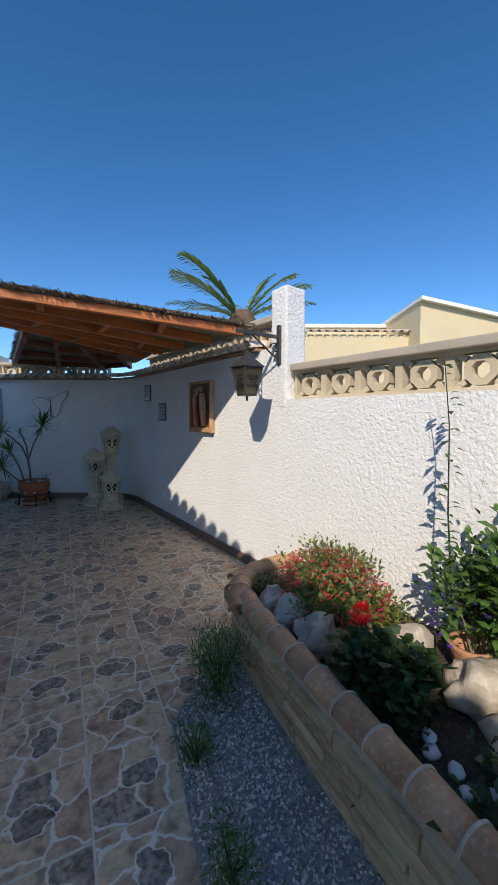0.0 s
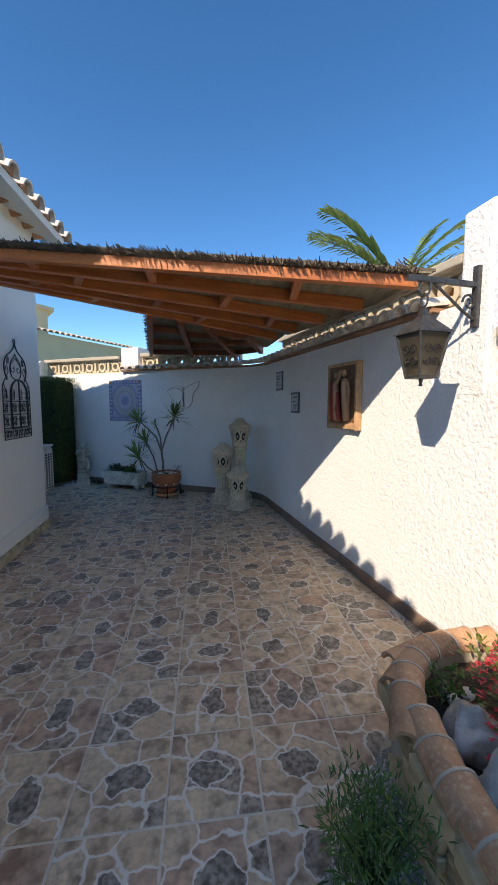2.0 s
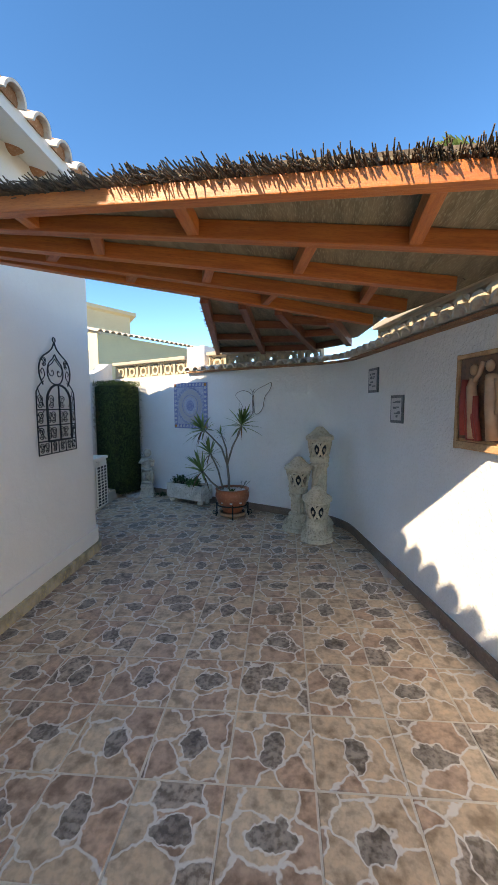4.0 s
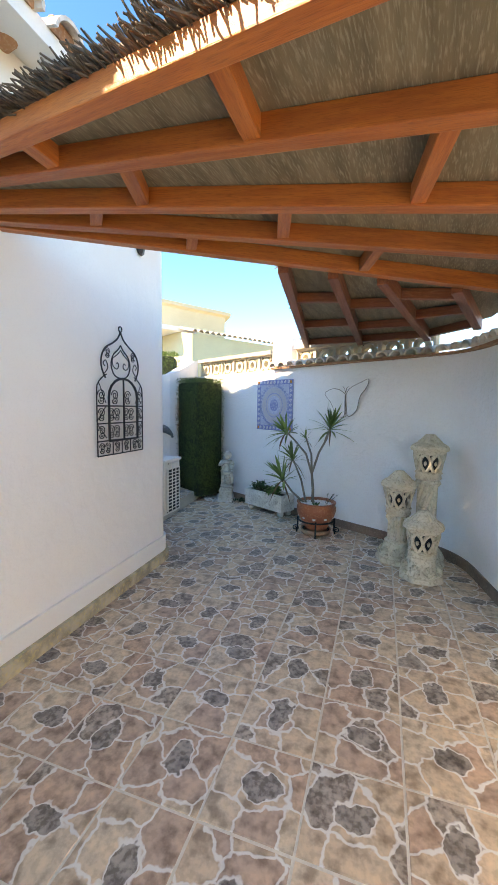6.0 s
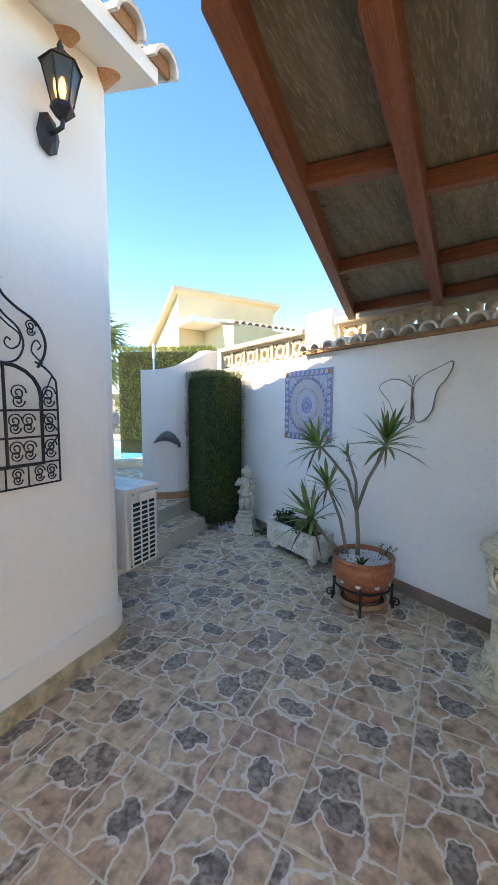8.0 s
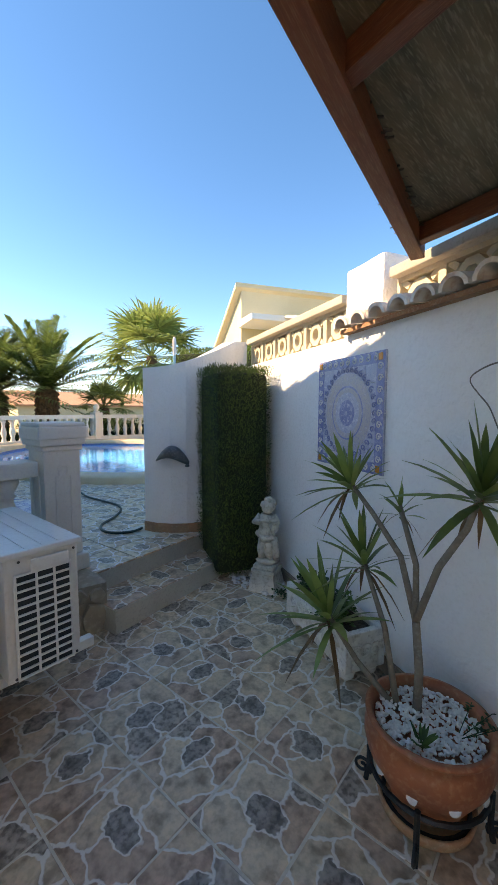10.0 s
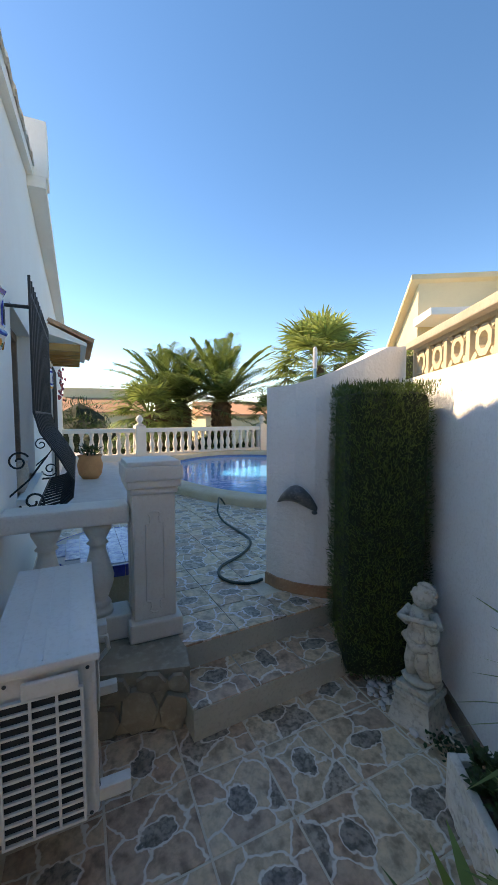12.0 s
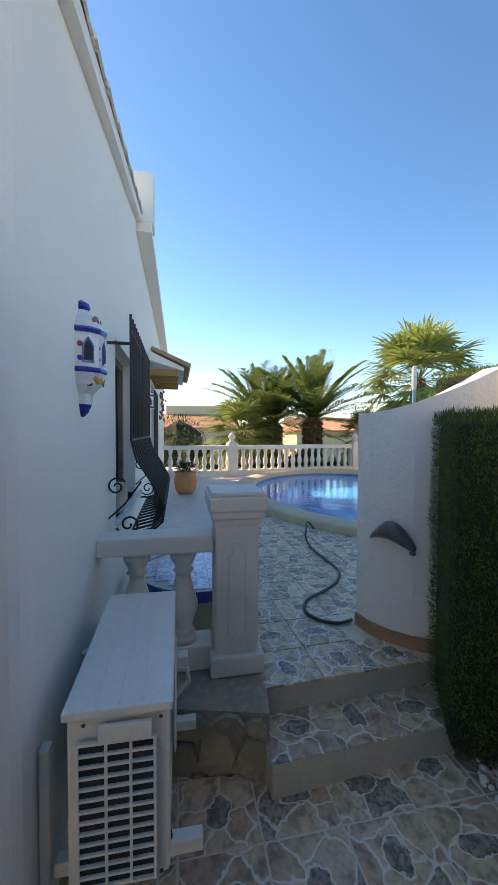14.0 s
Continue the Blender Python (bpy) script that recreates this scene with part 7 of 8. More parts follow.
# ---------------- pool side of the house ----------------
def ceramic_lamp(s, z, scale=1.0):
    """Half octagon ceramic wall lantern; local y points away from the wall after the turn."""
    q = house(s)
    t = thing("ceramic_wall_lamp", pose(q.x, q.y, z, 0, 0, HA) @ Matrix.Scale(scale, 4), "white and cobalt painted ceramic wall lantern", "wall lamp", "ceramic wall lamps")

    def half(prof, seg=6):
        bm = bmesh.new()
        rings = []
        for r, zz in prof:
            rings.append([bm.verts.new((r * math.cos(math.pi * k / seg), r * math.sin(math.pi * k / seg), zz)) for k in range(seg + 1)])
        for a, b in zip(rings, rings[1:]):
            for k in range(seg):
                bm.faces.new((a[k], a[k + 1], b[k + 1], b[k]))
            bm.faces.new((a[seg], a[0], b[0], b[seg]))
        bm.faces.new(rings[0][::-1])
        bm.faces.new(rings[-1])
        return bm

    part("tip", half([(0.012, 0.0), (0.03, 0.02), (0.045, 0.055)]), BLUE_GLAZE, t)
    part("bowl", half([(0.046, 0.055), (0.05, 0.10), (0.09, 0.14), (0.105, 0.19)]), WHITE_GLAZE, t)
    part("band", half([(0.107, 0.19), (0.113, 0.20), (0.107, 0.212)]), BLUE_GLAZE, t)
    part("body", half([(0.10, 0.212), (0.10, 0.36)]), WHITE_GLAZE, t)
    part("band", half([(0.107, 0.36), (0.115, 0.375), (0.105, 0.385)]), BLUE_GLAZE, t)
    part("dome", half([(0.10, 0.385), (0.085, 0.42), (0.05, 0.45), (0.04, 0.47)]), WHITE_GLAZE, t)
    part("knob", half([(0.035, 0.47), (0.042, 0.485), (0.035, 0.505), (0.01, 0.52)]), BLUE_GLAZE, t)
    for a in (30, 90, 150):
        m = Matrix.Rotation(radians(a - 90), 4, "Z") @ Matrix.Translation((0, 0.0985, 0.28))
        arch = [(-0.018, -0.04), (0.018, -0.04), (0.018, 0.02), (0.010, 0.035), (0, 0.05), (-0.010, 0.035), (-0.018, 0.02)]
        bm = bmesh.new()
        fr = [bm.verts.new((x * 1.35, 0.003, z * 1.25)) for x, z in arch]
        bk = [bm.verts.new((x * 1.35, -0.004, z * 1.25)) for x, z in arch]
        bm.faces.new(fr)
        for i in range(len(arch)):
            j = (i + 1) % len(arch)
            bm.faces.new((fr[i], fr[j], bk[j], bk[i]))
        part("window_rim", bm, BLUE_GLAZE, t, m=m)
        bm = bmesh.new()
        bm.faces.new([bm.verts.new((x, 0.0045, z)) for x, z in arch])
        part("window", bm, DARK, t, m=m)
    rng = random.Random(7)
    for a, zz, mt, s in ((60, 0.165, ORANGE_GLAZE, 0.026), (110, 0.165, ORANGE_GLAZE, 0.026), (85, 0.16, GREEN_GLAZE, 0.018), (35, 0.15, GREEN_GLAZE, 0.018), (140, 0.155, GREEN_GLAZE, 0.018), (60, 0.42, RED_GLAZE, 0.022), (110, 0.42, RED_GLAZE, 0.022), (62, 0.25, RED_GLAZE, 0.010), (62, 0.30, RED_GLAZE, 0.010), (118, 0.25, BLUE_GLAZE, 0.010), (118, 0.31, BLUE_GLAZE, 0.010), (10, 0.31, RED_GLAZE, 0.012), (10, 0.25, BLUE_GLAZE, 0.012)):
        r = 0.098 if zz < 0.2 else (0.084 if zz > 0.4 else 0.098)
        if zz < 0.2:
            r = 0.055 + (zz - 0.10) * 0.62
        m = Matrix.Rotation(radians(a - 90), 4, "Z") @ Matrix.Translation((0, r * 0.98, zz))
        part("painted_flower", blob(bmesh.new(), (0, 0, 0), (s, 0.004, s), 0.4, 2, a), mt, t, m=m)
    return t


ceramic_lamp(0.80, 1.84, 1.0)
ceramic_lamp(4.55, 1.92, 0.95)

# window with its belly grille
win = thing("window_1", pose(0, 0, 0), "recessed window behind a black belly grille", "window", kind="structure")
bm = prism(bmesh.new(), [house(WIN[0], -0.16), house(WIN[1], -0.16), house(WIN[1], -0.18), house(WIN[0], -0.18)], WIN[2], WIN[3])
part("glass", bm, GLASS_DARK, win)
for s0, s1, z0, z1 in ((WIN[0], WIN[0] + 0.06, WIN[2], WIN[3]), (WIN[1] - 0.06, WIN[1], WIN[2], WIN[3]), (WIN[0] + 0.06, WIN[1] - 0.06, WIN[2], WIN[2] + 0.06), (WIN[0] + 0.06, WIN[1] - 0.06, WIN[3] - 0.06, WIN[3]), ((WIN[0] + WIN[1]) / 2 - 0.03, (WIN[0] + WIN[1]) / 2 + 0.03, WIN[2] + 0.06, WIN[3] - 0.06)):
    bm = prism(bmesh.new(), [house(s0, -0.11), house(s1, -0.11), house(s1, -0.155), house(s0, -0.155)], z0, z1)
    part("frame", bm, SKIRT, win, "brown window frame")
bm = prism(bmesh.new(), [house(WIN[0] - 0.05, 0.06), house(WIN[1] + 0.05, 0.06), house(WIN[1] + 0.05, -0.1), house(WIN[0] - 0.05, -0.1)], WIN[2] - 0.04, WIN[2])
part("sill", bm, HOUSE_WHITE, win)
gr = thing("window_grille", pose(*house(1.45), 1.10, 0, 0, HA + 180), "black wrought iron belly grille in front of the window", "window grille")
GL = 1.55
prof = [(0.14, 1.40), (0.14, 1.30), (0.14, 0.62), (0.17, 0.50), (0.27, 0.34), (0.34, 0.20), (0.33, 0.10), (0.25, 0.03), (0.12, 0.0)]
proto = None
for k in range(15):
    m = Matrix.Translation((GL * k / 14, 0, 0))
    if proto is None:
        proto = part("bar", tube([(0, -o, z) for o, z in prof], 0.008, 6), IRON, gr, m=m)
    else:
        again(proto, m, gr)
for o, z in ((0.14, 1.30), (0.14, 0.62), (0.335, 0.20), (0.12, 0.0)):
    part("crossbar", tube([(0, -o, z), (GL, -o, z)], 0.009, 6), IRON, gr)
for x in (0, GL):
    for z in (1.22, 0.0):
        part("stay", tube([(x, 0.01, z), (x, -0.14, z)], 0.010, 6), IRON, gr)
    bm = tube(spiral(Vector((x, -0.12, 0.09)), Vector((0, -1, 0)), Vector((0, 0, 1)), 0.075, 1.5, 3.4), 0.007, 5)
    tube(spiral(Vector((x, -0.05, 0.33)), Vector((0, -1, 0)), Vector((0, 0, 1)), 0.06, 1.4, 0.5), 0.006, 5, bm)
    tube([(x, 0.01, 0.12), (x, -0.10, 0.22), (x, -0.20, 0.36)], 0.006, 5, bm)
    part("scroll", bm, IRON, gr)
q = house(1.98, -0.04)
sp = thing("sill_pot", pose(q.x, q.y, WIN[2]), "pale clay pot on the window sill", "flower pot")
part("pot", lathe([(0.055, 0), (0.085, 0.06), (0.09, 0.14), (0.08, 0.20), (0.09, 0.22), (0.075, 0.22)], 20), PALE_TILE, sp, smooth=True)
# door and hood
dr = thing("door_1", pose(0, 0, 0), "dark barred house door under a tiled hood", "door", kind="structure")
bm = prism(bmesh.new(), [house(DOOR[0], -0.14), house(DOOR[1], -0.14), house(DOOR[1], -0.2), house(DOOR[0], -0.2)], TERRACE, DOOR[3])
part("leaf", bm, SKIRT, dr)
for k in range(8):
    s = DOOR[0] + 0.06 + (DOOR[1] - DOOR[0] - 0.12) * k / 7
    q = house(s, 0.05)
    part("grille_bar", tube([(q.x, q.y, TERRACE + 0.05), (q.x, q.y, DOOR[3] - 0.1)], 0.012, 6), IRON, dr)
hd = thing("door_hood", pose(*house(4.75), 2.62, 0, 0, HA + 180), "small tiled hood on timber brackets over the door", "porch hood", kind="structure")
bm = bmesh.new()
vs = [bm.verts.new(p) for p in ((0, 0, 0.34), (1.9, 0, 0.34), (1.9, -0.52, 0.10), (0, -0.52, 0.10), (0, 0, 0.20), (1.9, 0, 0.20), (1.9, -0.52, 0.05), (0, -0.52, 0.05))]
for f in ((0, 1, 2, 3), (7, 6, 5, 4), (0, 3, 7, 4), (1, 5, 6, 2), (3, 2, 6, 7), (0, 4, 5, 1)):
    bm.faces.new([vs[k] for k in f])
part("slab", bm, HOUSE_WHITE, hd)
OCHRE = mat("ochre timber", (0.42, 0.22, 0.06), (0.34, 0.17, 0.05), scale=6, rough=0.6)
for k in range(6):
    part("bracket", boxed((0.05 + 0.36 * k, -0.22, 0.02), (0.07, 0.44, 0.10), bevel=0.008), OCHRE, hd)
proto = None
for k in range(11):
    m = Matrix.Translation((0.06 + 0.178 * k, -0.60, 0.10)) @ Matrix.Rotation(radians(24), 4, "X")
    proto = again(proto, m, hd) if proto else part("tile", half_pipe(0.085, 0.075, 0.62), TERRACOTTA, hd, m=m)
garland = thing("pepper_garland", pose(*house(6.75, 0.12), 2.0), "hanging string of red ceramic peppers", "ornament")
bm = bmesh.new()
rng = random.Random(1)
for k in range(26):
    blob(bm, (rng.gauss(0, 0.03), rng.gauss(0, 0.03), 0.55 - 0.022 * k), (0.022, 0.022, 0.03), 0.2, 1, k)
part("pepper_string", bm, RED_GLAZE, garland, smooth=True)
fp = thing("terracotta_pot", pose(-9.3, 4.95, TERRACE), "orange terracotta pot with succulent by the house", "plant pot")
part("pot", lathe([(0.15, 0), (0.22, 0.10), (0.25, 0.28), (0.21, 0.42), (0.24, 0.48), (0.22, 0.48), (0.18, 0.40)], 24), mat("light terracotta", (0.66, 0.28, 0.11), (0.56, 0.22, 0.09), rough=0.7), fp, smooth=True)
bush("succulent", -9.3, 4.95, TERRACE + 0.42, (0.20, 0.20, 0.22), 180, (0.12, 0.3), LEAF_DARK, "spiky succulent in the terracotta pot", "plant", 60)

# ---------------- far balustrade ----------------
FB = [Vector(p) for p in ((-12.15, 3.55), (-12.2, 4.6), (-12.5, 6.0), (-12.95, 7.4), (-13.5, 9.0), (-13.75, 10.2), (-13.6, 11.6), (-12.9, 13.0), (-11.0, 14.2), (-8.0, 14.6))]
fb = thing("pool_balustrade", pose(0, 0, 0), "cream white balustrade with turned balusters round the pool", "balustrade", kind="structure")
part("plinth", strip_wall(bmesh.new(), FB, -0.8, TERRACE + 0.18, 0.12, -0.12), BALUSTER, fb)
part("top_rail", strip_wall(bmesh.new(), FB, TERRACE + 0.80, TERRACE + 0.92, 0.10, -0.10), BALUSTER, fb)
proto = None
for a, b in zip(FB, FB[1:]):
    n = max(1, int((b - a).length / 0.235))
    for k in range(n):
        p = a.lerp(b, (k + 0.5) / n)
        m = pose(p.x, p.y, TERRACE + 0.18) @ Matrix.Diagonal((1.15, 1.15, 1.035, 1))
        proto = again(proto, m, fb) if proto else part("baluster", lathe(BAL_PROFILE, 12), BALUSTER, fb, m=m, smooth=True)
for p in (FB[2], FB[5], FB[7]):
    part("post", boxed((p.x, p.y, TERRACE + 0.50), (0.30, 0.30, 1.0), 15, bevel=0.015), BALUSTER, fb)
    part("finial", lathe([(0.10, 0), (0.12, 0.03), (0.05, 0.07), (0.10, 0.14), (0.11, 0.20), (0.06, 0.27), (0.01, 0.31)], 14), BALUSTER, fb, m=pose(p.x, p.y, TERRACE + 1.0), smooth=True)


# ---------------- palms ----------------
def frond(bm, c, az, el, L, rng, width=0.40, droop=0.9, n=26):
    d = Vector((math.cos(az) * math.cos(el), math.sin(az) * math.cos(el), math.sin(el)))
    pts = [c + d * L * t - Vector((0, 0, 1)) * droop * L * 0.45 * t * t for t in [k / n for k in range(n + 1)]]
    for i in range(n):
        a, b = pts[i], pts[i + 1]
        ax = (b - a).normalized()
        side = ax.cross(Vector((0, 0, 1)))
        side = side.normalized() if side.length > 1e-3 else Vector((1, 0, 0))
        f = i / n
        if f > 0.08:
            ll = width * L * math.sin(math.pi * min(1, 0.15 + 0.82 * f)) ** 0.7 * 0.55
            for s in (-1, 1):
                leaf(bm, a, side * s * 0.85 + ax * 0.75 + Vector((0, 0, 0.22 + rng.uniform(-0.2, 0.1))), Vector((0, 0, 1)), ll * rng.uniform(0.8, 1.1), 0.055 * L / 2.5, 0.22, 2)
        w = 0.02 * L * (1 - f) + 0.004
        vs = [bm.verts.new(a - side * w), bm.verts.new(a + side * w), bm.verts.new(b + side * w), bm.verts.new(b - side * w)]
        bm.faces.new(vs)


def date_palm(x, y, z0, zc, L, n, seed, label, r=0.35, fronds=()):
    rng = random.Random(seed)
    t = thing("date_palm", pose(x, y, z0), label, "palm tree", "date palms")
    h = zc - z0
    bm = lathe([(r * 0.9, 0), (r * 0.8, h * 0.5), (r * 1.0, h * 0.85), (r * 1.05, h), (r * 0.5, h + 0.25)], 14)
    for k in range(90):
        a = k * 2.4
        zz = h * (0.3 + 0.7 * k / 90)
        box(bm, (0, 0, 0), (0.16, 0.10, 0.13), m=Matrix.Translation((r * 0.95 * math.cos(a), r * 0.95 * math.sin(a), zz)) @ Matrix.Rotation(a, 4, "Z") @ Matrix.Rotation(radians(-35), 4, "Y"))
    part("trunk", bm, PALM_BARK, t)
    bm = bmesh.new()
    for az, el, k in fronds:
        frond(bm, Vector((0, 0, h + 0.1)), radians(az), radians(el), L * k, rng, droop=0.75)
    for k in range(n):
        f = (k + 0.5) / n
        el = radians(86 - 88 * f + rng.uniform(-8, 8))
        frond(bm, Vector((0, 0, h + 0.1)), k * 2.39996 + rng.uniform(-0.2, 0.2), el, L * rng.uniform(0.82, 1.08), rng, droop=0.35 + 0.45 * (1 - f))
    part("crown", bm, PALM, t)
    return t


def fan_palm(x, y, z0, zc, L, n, seed, label, trunk=0.16):
    rng = random.Random(seed)
    t = thing("fan_palm", pose(x, y, z0), label, "palm tree", "fan palms")
    h = zc - z0
    part("trunk", lathe([(trunk * 1.2, 0), (trunk, h * 0.6), (trunk * 1.2, h)], 12), PALM_BARK, t)
    bm = bmesh.new()
    for k in range(n):
        f = (k + 0.5) / n
        az = k * 2.39996
        el = radians(78 - 120 * f + rng.uniform(-10, 10))
        d = Vector((math.cos(az) * math.cos(el), math.sin(az) * math.cos(el), math.sin(el)))
        base = Vector((0, 0, h))
        c = base + d * L * 0.5
        tube([base, c], 0.02, 4, bm)
        side = d.cross(Vector((0, 0, 1))).normalized()
        up = side.cross(d)
        for j in range(22):
            a = radians(-105 + 210 * j / 21)
            dd = d * math.cos(a) + side * math.sin(a)
            leaf(bm, c, dd + up * rng.uniform(-0.05, 0.15), up, L * 0.52 * (1 - 0.25 * abs(a) / 1.8) * rng.uniform(0.85, 1.1), 0.06 * L / 1.5, 0.30, 3)
    part("crown", bm, FANPALM, t)
    return t


date_palm(-16.0, 9.25, -0.9, 2.15, 3.7, 62, 1, "tall green date palm with thick trunk beyond the pool", 0.36)
date_palm(-16.8, 7.75, -0.9, 2.0, 3.6, 56, 2, "arching green date palm beyond the pool", 0.36)
date_palm(-19.0, 7.2, -0.9, 2.6, 3.4, 44, 3, "date palm behind the others", 0.34)
fan_palm(-15.4, 6.4, -0.9, 1.75, 1.75, 40, 4, "low bushy fan palm behind the balustrade")
fan_palm(-16.2, 13.7, -0.9, 3.9, 3.0, 46, 5, "tall sunlit fan palm beyond the pool", 0.2)
fan_palm(-15.5, 11.2, -0.9, 1.6, 1.4, 24, 6, "small yellow green fan palm beyond the pool")
date_palm(1.87, 5.32, -0.9, 2.62, 1.7, 0, 7, "palm fronds showing above the patio roof", 0.25, ((176, 58, 0.95), (164, 50, 0.9), (188, 42, 0.8), (150, 62, 0.7), (172, 30, 0.7), (4, 56, 0.9), (-8, 46, 0.85), (14, 66, 0.75), (30, 38, 0.8), (-25, 32, 0.7), (200, 20, 0.6), (90, 45, 0.7)))


def shrub_ball(x, y, z, r, seed, label, material=LEAF_DARK):
    rng = random.Random(seed)
    s = thing("shrub", pose(x, y, z), label, "shrub", "garden shrubs")
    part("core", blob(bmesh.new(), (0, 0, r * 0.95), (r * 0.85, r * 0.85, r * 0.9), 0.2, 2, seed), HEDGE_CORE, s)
    bm = bmesh.new()
    for _ in range(1500):
        n = Vector((rng.gauss(0, 1), rng.gauss(0, 1), rng.gauss(0.2, 1))).normalized()
        k = 1 + 0.25 * noise.noise(n * 2 + Vector((seed, 0, 0)))
        leaf(bm, Vector((0, 0, r)) + n * r * k * rng.uniform(0.85, 1.0), n + Vector((rng.gauss(0, 0.5), rng.gauss(0, 0.5), rng.gauss(0, 0.5))), Vector((0, 0, 1)), r * 0.16, r * 0.07, 0.1, 1)
    part("foliage", bm, material, s)


shrub_ball(-22.0, 3.2, -0.9, 1.35, 1, "rounded grey green shrub in the next garden")
shrub_ball(-21.0, 4.3, -0.9, 1.15, 2, "rounded grey green shrub in the next garden")
shrub_ball(-24.0, 3.0, -0.9, 1.75, 3, "rounded grey green shrub in the next garden")
for k, (x, y) in enumerate(((-14.9, 5.2), (-15.2, 7.4), (-14.8, 8.6), (-15.3, 9.9), (-15.2, 11.0), (-15.0, 12.2))):
    shrub_ball(x, y, -0.9, 0.85 + 0.1 * (k % 3), 10 + k, "sunlit green garden shrub behind the balustrade", LEAF_GOLD if k % 2 else LEAF)
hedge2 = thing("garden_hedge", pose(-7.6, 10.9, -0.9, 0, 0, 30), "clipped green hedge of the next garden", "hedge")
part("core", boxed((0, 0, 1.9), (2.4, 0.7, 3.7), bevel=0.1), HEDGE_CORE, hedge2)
bm = bmesh.new()
rng = random.Random(77)
for _ in range(7000):
    x, z = rng.uniform(-1.25, 1.25), rng.uniform(1.5, 3.85)
    if rng.random() < 0.3:
        p, n = Vector((x, rng.uniform(-0.4, 0.4), 3.82)), Vector((0, 0, 1))
    elif rng.random() < 0.75:
        p, n = Vector((x, -0.4, z)), Vector((0, -1, 0))
    else:
        p, n = Vector((rng.choice((-1.25, 1.25)), rng.uniform(-0.4, 0.4), z)), Vector((1, 0, 0))
    leaf(bm, p, n + Vector((rng.gauss(0, 0.5), rng.gauss(0, 0.5), 0.6)), n, 0.08, 0.03, 0.0, 1)
part("foliage", bm, PALE_LEAF, hedge2)


# ---------------- neighbouring houses ----------------
def eave_row(parent, a, b, z, outward, pitch=0.22, material=None):
    d = b - a
    n = int(d.length / pitch)
    proto = None
    ang = math.degrees(math.atan2(-outward.y, -outward.x)) - 90
    for k in range(n):
        p = a + d * ((k + 0.5) / n) + outward * 0.16
        m = pose(p.x, p.y, z, 14, 0, ang)
        proto = again(proto, m, parent) if proto else part("eave_tile", half_pipe(0.095, 0.08, 0.9), material or PALE_TILE, parent, m=m)


# house beyond the boundary wall at the back
nb = thing("neighbour_house", pose(0, 0, 0), "pale cream neighbouring house with stepped roofs", "house")
C0 = Vector((-8.9, 12.6))
E1, E2 = Vector((0.40, 0.92)).normalized(), Vector((-0.92, 0.40)).normalized()


def block(parent, name, c, e1, l1, e2, l2, z0, zs, material):
    """Block with corner c and edges e1 and e2; zs are the heights of its four corners."""
    pts = [c, c + e1 * l1, c + e1 * l1 + e2 * l2, c + e2 * l2]
    bm = bmesh.new()
    lo = [bm.verts.new((p.x, p.y, z0)) for p in pts]
    hi = [bm.verts.new((p.x, p.y, z)) for p, z in zip(pts, zs)]
    bm.faces.new(lo[::-1])
    bm.faces.new(hi)
    for k in range(4):
        bm.faces.new((lo[k], lo[(k + 1) % 4], hi[(k + 1) % 4], hi[k]))
    return part(name, bm, material, parent)


# upper block: the shade on its near face is put into the cream colour
block(nb, "wall", C0, E1, 3.6, E2, 4.0, -1, (5.0, 5.0, 2.8, 2.8), CREAM)
bm = bmesh.new()
vs = []
for p, z in ((C0 - E1 * 0.2 - E2 * 0.12, 5.02), (C0 + E1 * 3.8 - E2 * 0.12, 5.02), (C0 + E1 * 3.8 + E2 * 4.2, 2.70), (C0 - E1 * 0.2 + E2 * 4.2, 2.70)):
    vs += [bm.verts.new((p.x, p.y, z)), bm.verts.new((p.x, p.y, z + 0.12))]
for f in ((0, 2, 4, 6), (1, 7, 5, 3), (0, 1, 3, 2), (2, 3, 5, 4), (4, 5, 7, 6), (6, 7, 1, 0)):
    bm.faces.new([vs[k] for k in f])
part("roof", bm, CREAM, nb)
C1 = C0 + E1 * 0.9 - E2 * 1.9
block(nb, "wall", C1, E1, 6.5, E2, 1.9, -1, (3.75, 3.75, 4.1, 4.1), STUCCO_YELLOW)
eave_row(nb, C1 - E1 * 0.1, C1 + E1 * 6.6, 3.78, -E2)
C2 = C0 - E2 * 1.2 - E1 * 0.1
block(nb, "band", C2, E1, 1.6, E2, 1.2, 3.9, (4.05, 4.05, 4.1, 4.1), HOUSE_WHITE)

# house seen over the side wall
n2 = thing("neighbour_house", pose(0, 0, 0), "cream neighbouring house with tiled eave and gable", "house")
FW, RT = Vector((0.337, 0.941)), Vector((0.941, -0.337))


def view_pt(d, lat):
    return Vector((0.15, 0.25)) + FW * d + RT * lat


c = view_pt(12.0, 1.2)
block(n2, "wall", c, RT, 4.2, FW, 5.0, -1, (3.95, 3.95, 4.25, 4.25), CREAM)
eave_row(n2, c - RT * 0.2, c + RT * 4.1, 3.98, -FW, 0.24)
block(n2, "upper_wall", c + FW * 2.0 + RT * 0.9, RT, 3.4, FW, 3.0, 3.9, (4.62, 4.62, 4.8, 4.8), CREAM)
block(n2, "parapet", c + FW * 1.9 + RT * 0.8, RT, 3.6, FW, 0.25, 4.6, (4.72, 4.72, 4.72, 4.72), HOUSE_WHITE)
g = view_pt(11.2, 4.95)
block(n2, "gable", g, RT, 3.2, FW, 5.0, -1, (4.72, 4.02, 4.02, 4.72), CREAM)
bm = bmesh.new()
vs = []
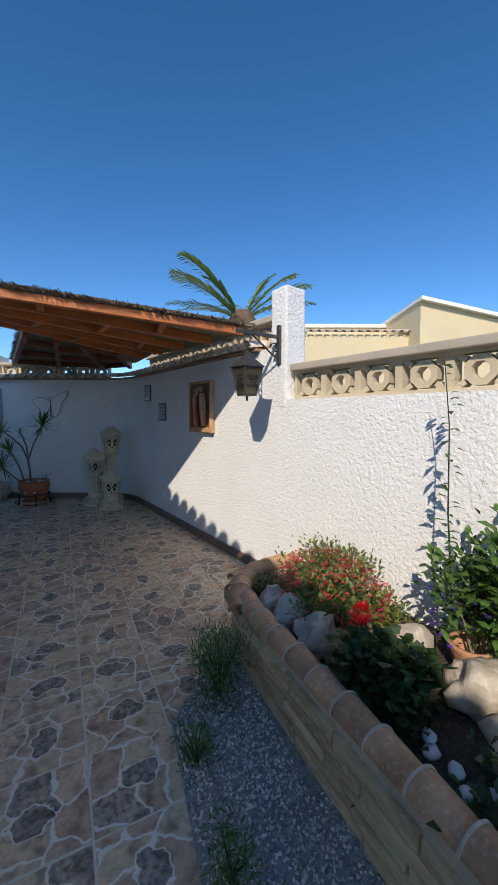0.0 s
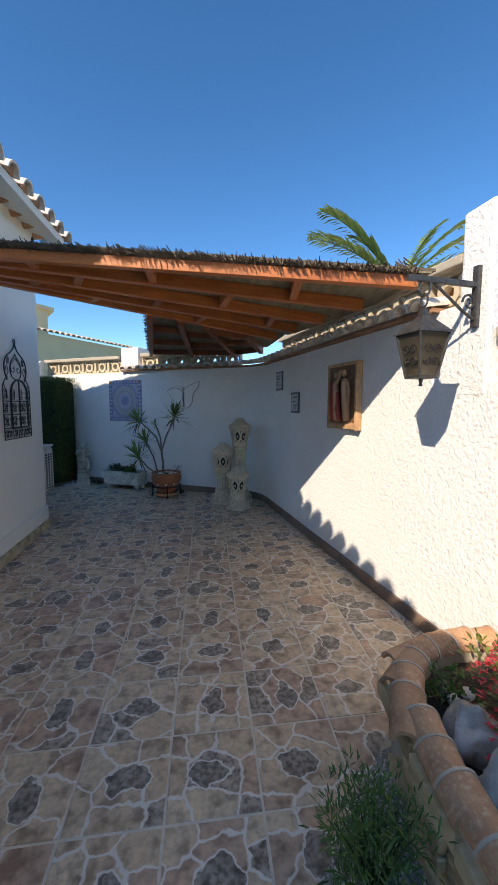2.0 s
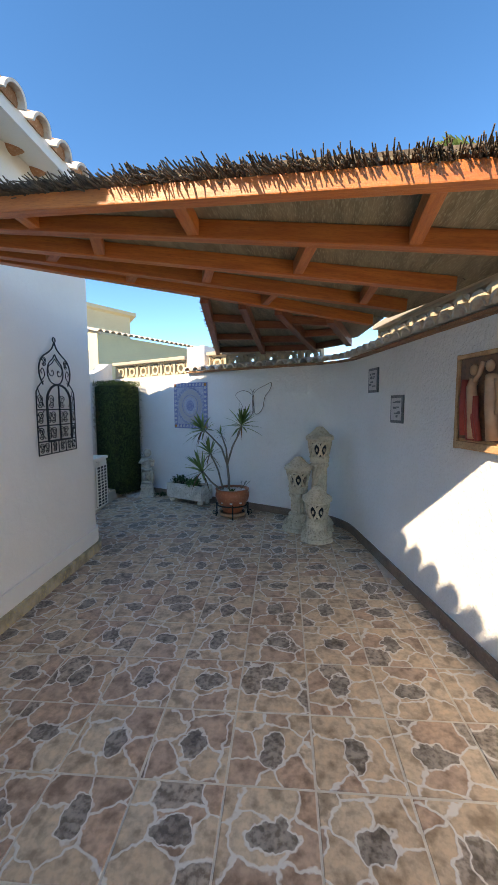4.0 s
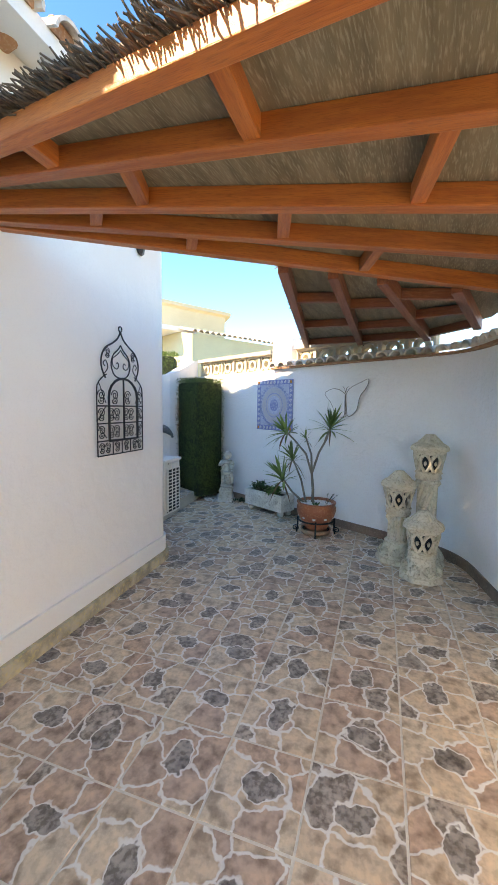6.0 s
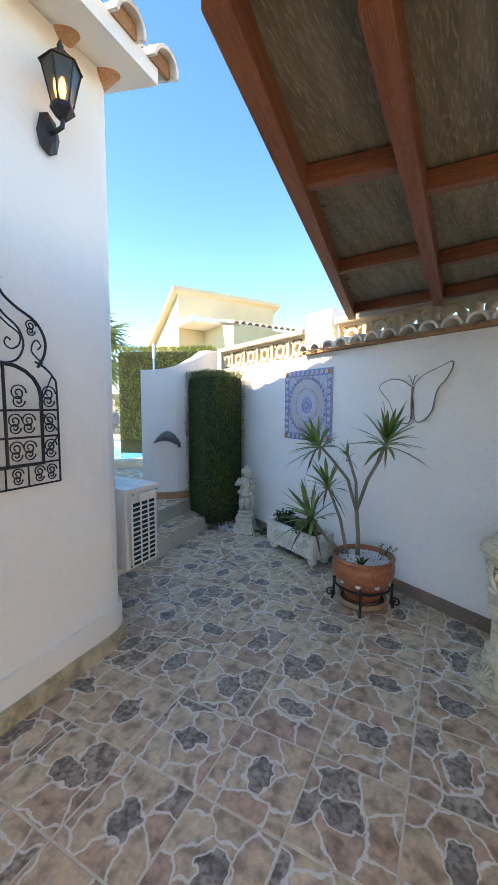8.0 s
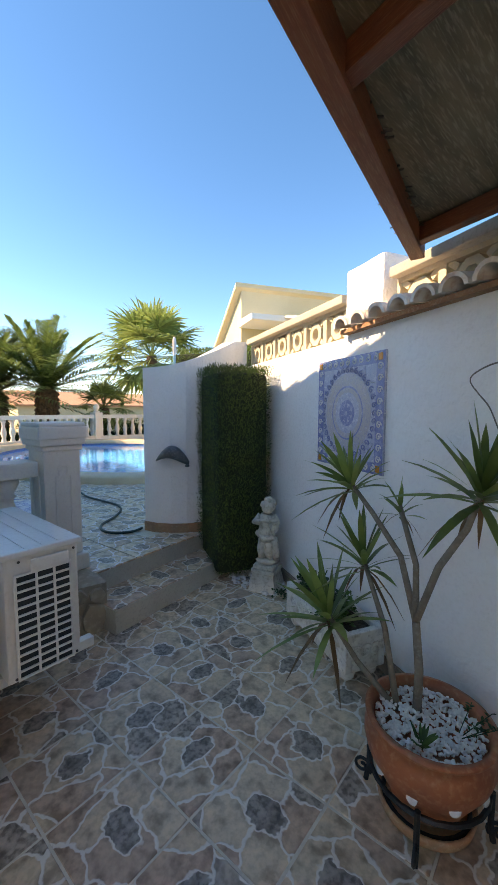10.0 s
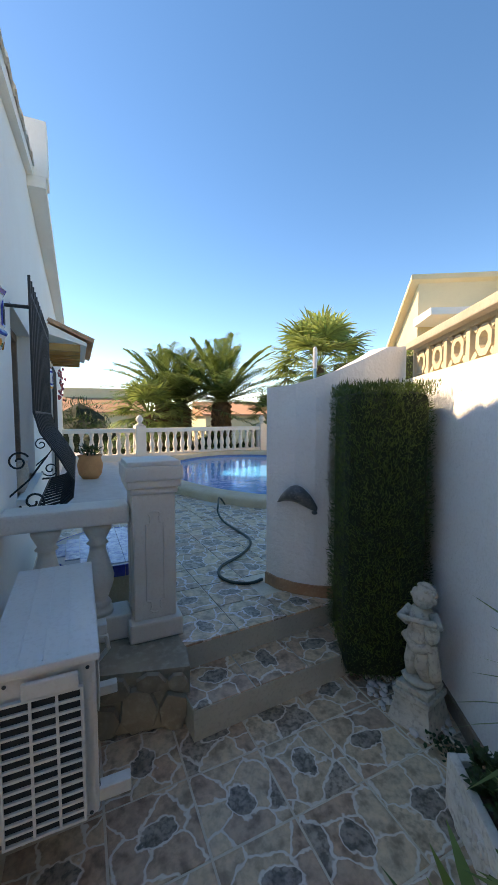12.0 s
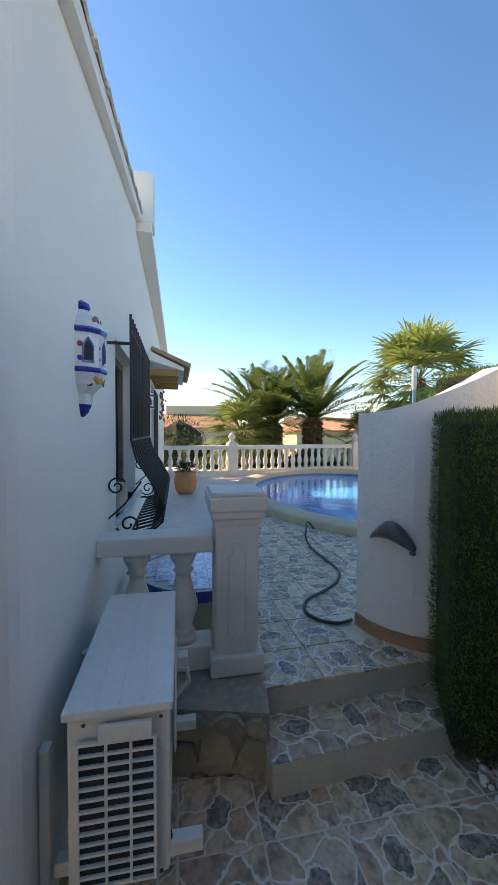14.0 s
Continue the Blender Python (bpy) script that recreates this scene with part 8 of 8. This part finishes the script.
for p, z in ((g - FW * 0.18 - RT * 0.05, 4.74), (g - FW * 0.18 + RT * 3.5, 3.97), (g + FW * 5.2 + RT * 3.5, 3.97), (g + FW * 5.2 - RT * 0.05, 4.74)):
    vs += [bm.verts.new((p.x, p.y, z)), bm.verts.new((p.x, p.y, z + 0.10))]
for f in ((0, 2, 4, 6), (1, 7, 5, 3), (0, 1, 3, 2), (2, 3, 5, 4), (4, 5, 7, 6), (6, 7, 1, 0)):
    bm.faces.new([vs[k] for k in f])
part("roof", bm, HOUSE_WHITE, n2)

# far house beyond the pool
n3 = thing("distant_house", pose(-36, 3.2, -0.9), "distant beige house with tiled roof", "house")
block(n3, "wall", Vector((0, -4)), Vector((0, 1)), 7.5, Vector((-1, 0)), 8, 0, (2.9, 2.9, 4.4, 4.4), CREAM)
block(n3, "roof", Vector((0.5, -4.4)), Vector((0, 1)), 8.2, Vector((-1, 0)), 5.2, 2.85, (3.0, 3.0, 4.45, 4.45), TERRACOTTA)
block(n3, "upper_wall", Vector((-4.5, -3.5)), Vector((0, 1)), 6.6, Vector((-1, 0)), 4, 3.0, (5.3, 5.3, 5.3, 5.3), CREAM)
n4 = thing("distant_house", pose(-34, 17.0, -0.9), "distant cream house behind the palms", "house")
block(n4, "wall", Vector((0, -5)), Vector((0, 1)), 14, Vector((-1, 0)), 8, 0, (2.7, 2.7, 3.6, 3.6), CREAM)
block(n4, "roof", Vector((0.4, -5.3)), Vector((0, 1)), 14.6, Vector((-1, 0)), 6, 2.65, (2.8, 2.8, 4.1, 4.1), TERRACOTTA)

# hills on the horizon
bm = bmesh.new()
prev = None
for k in range(121):
    a = 2 * math.pi * k / 120
    r = 420
    h = 6 + 9 * (noise.noise(Vector((math.cos(a) * 2.2, math.sin(a) * 2.2, 3.0))) + 0.55) + 16 * max(0, math.cos(a - 0.55)) ** 6
    cur = [bm.verts.new((r * math.cos(a), r * math.sin(a), -2)), bm.verts.new(((r + 60) * math.cos(a), (r + 60) * math.sin(a), h))]
    if prev:
        bm.faces.new((prev[0], cur[0], cur[1], prev[1]))
    prev = cur
tagged(part("backdrop", bm, HILL), "distant scrub covered hills", "hills", kind="structure")
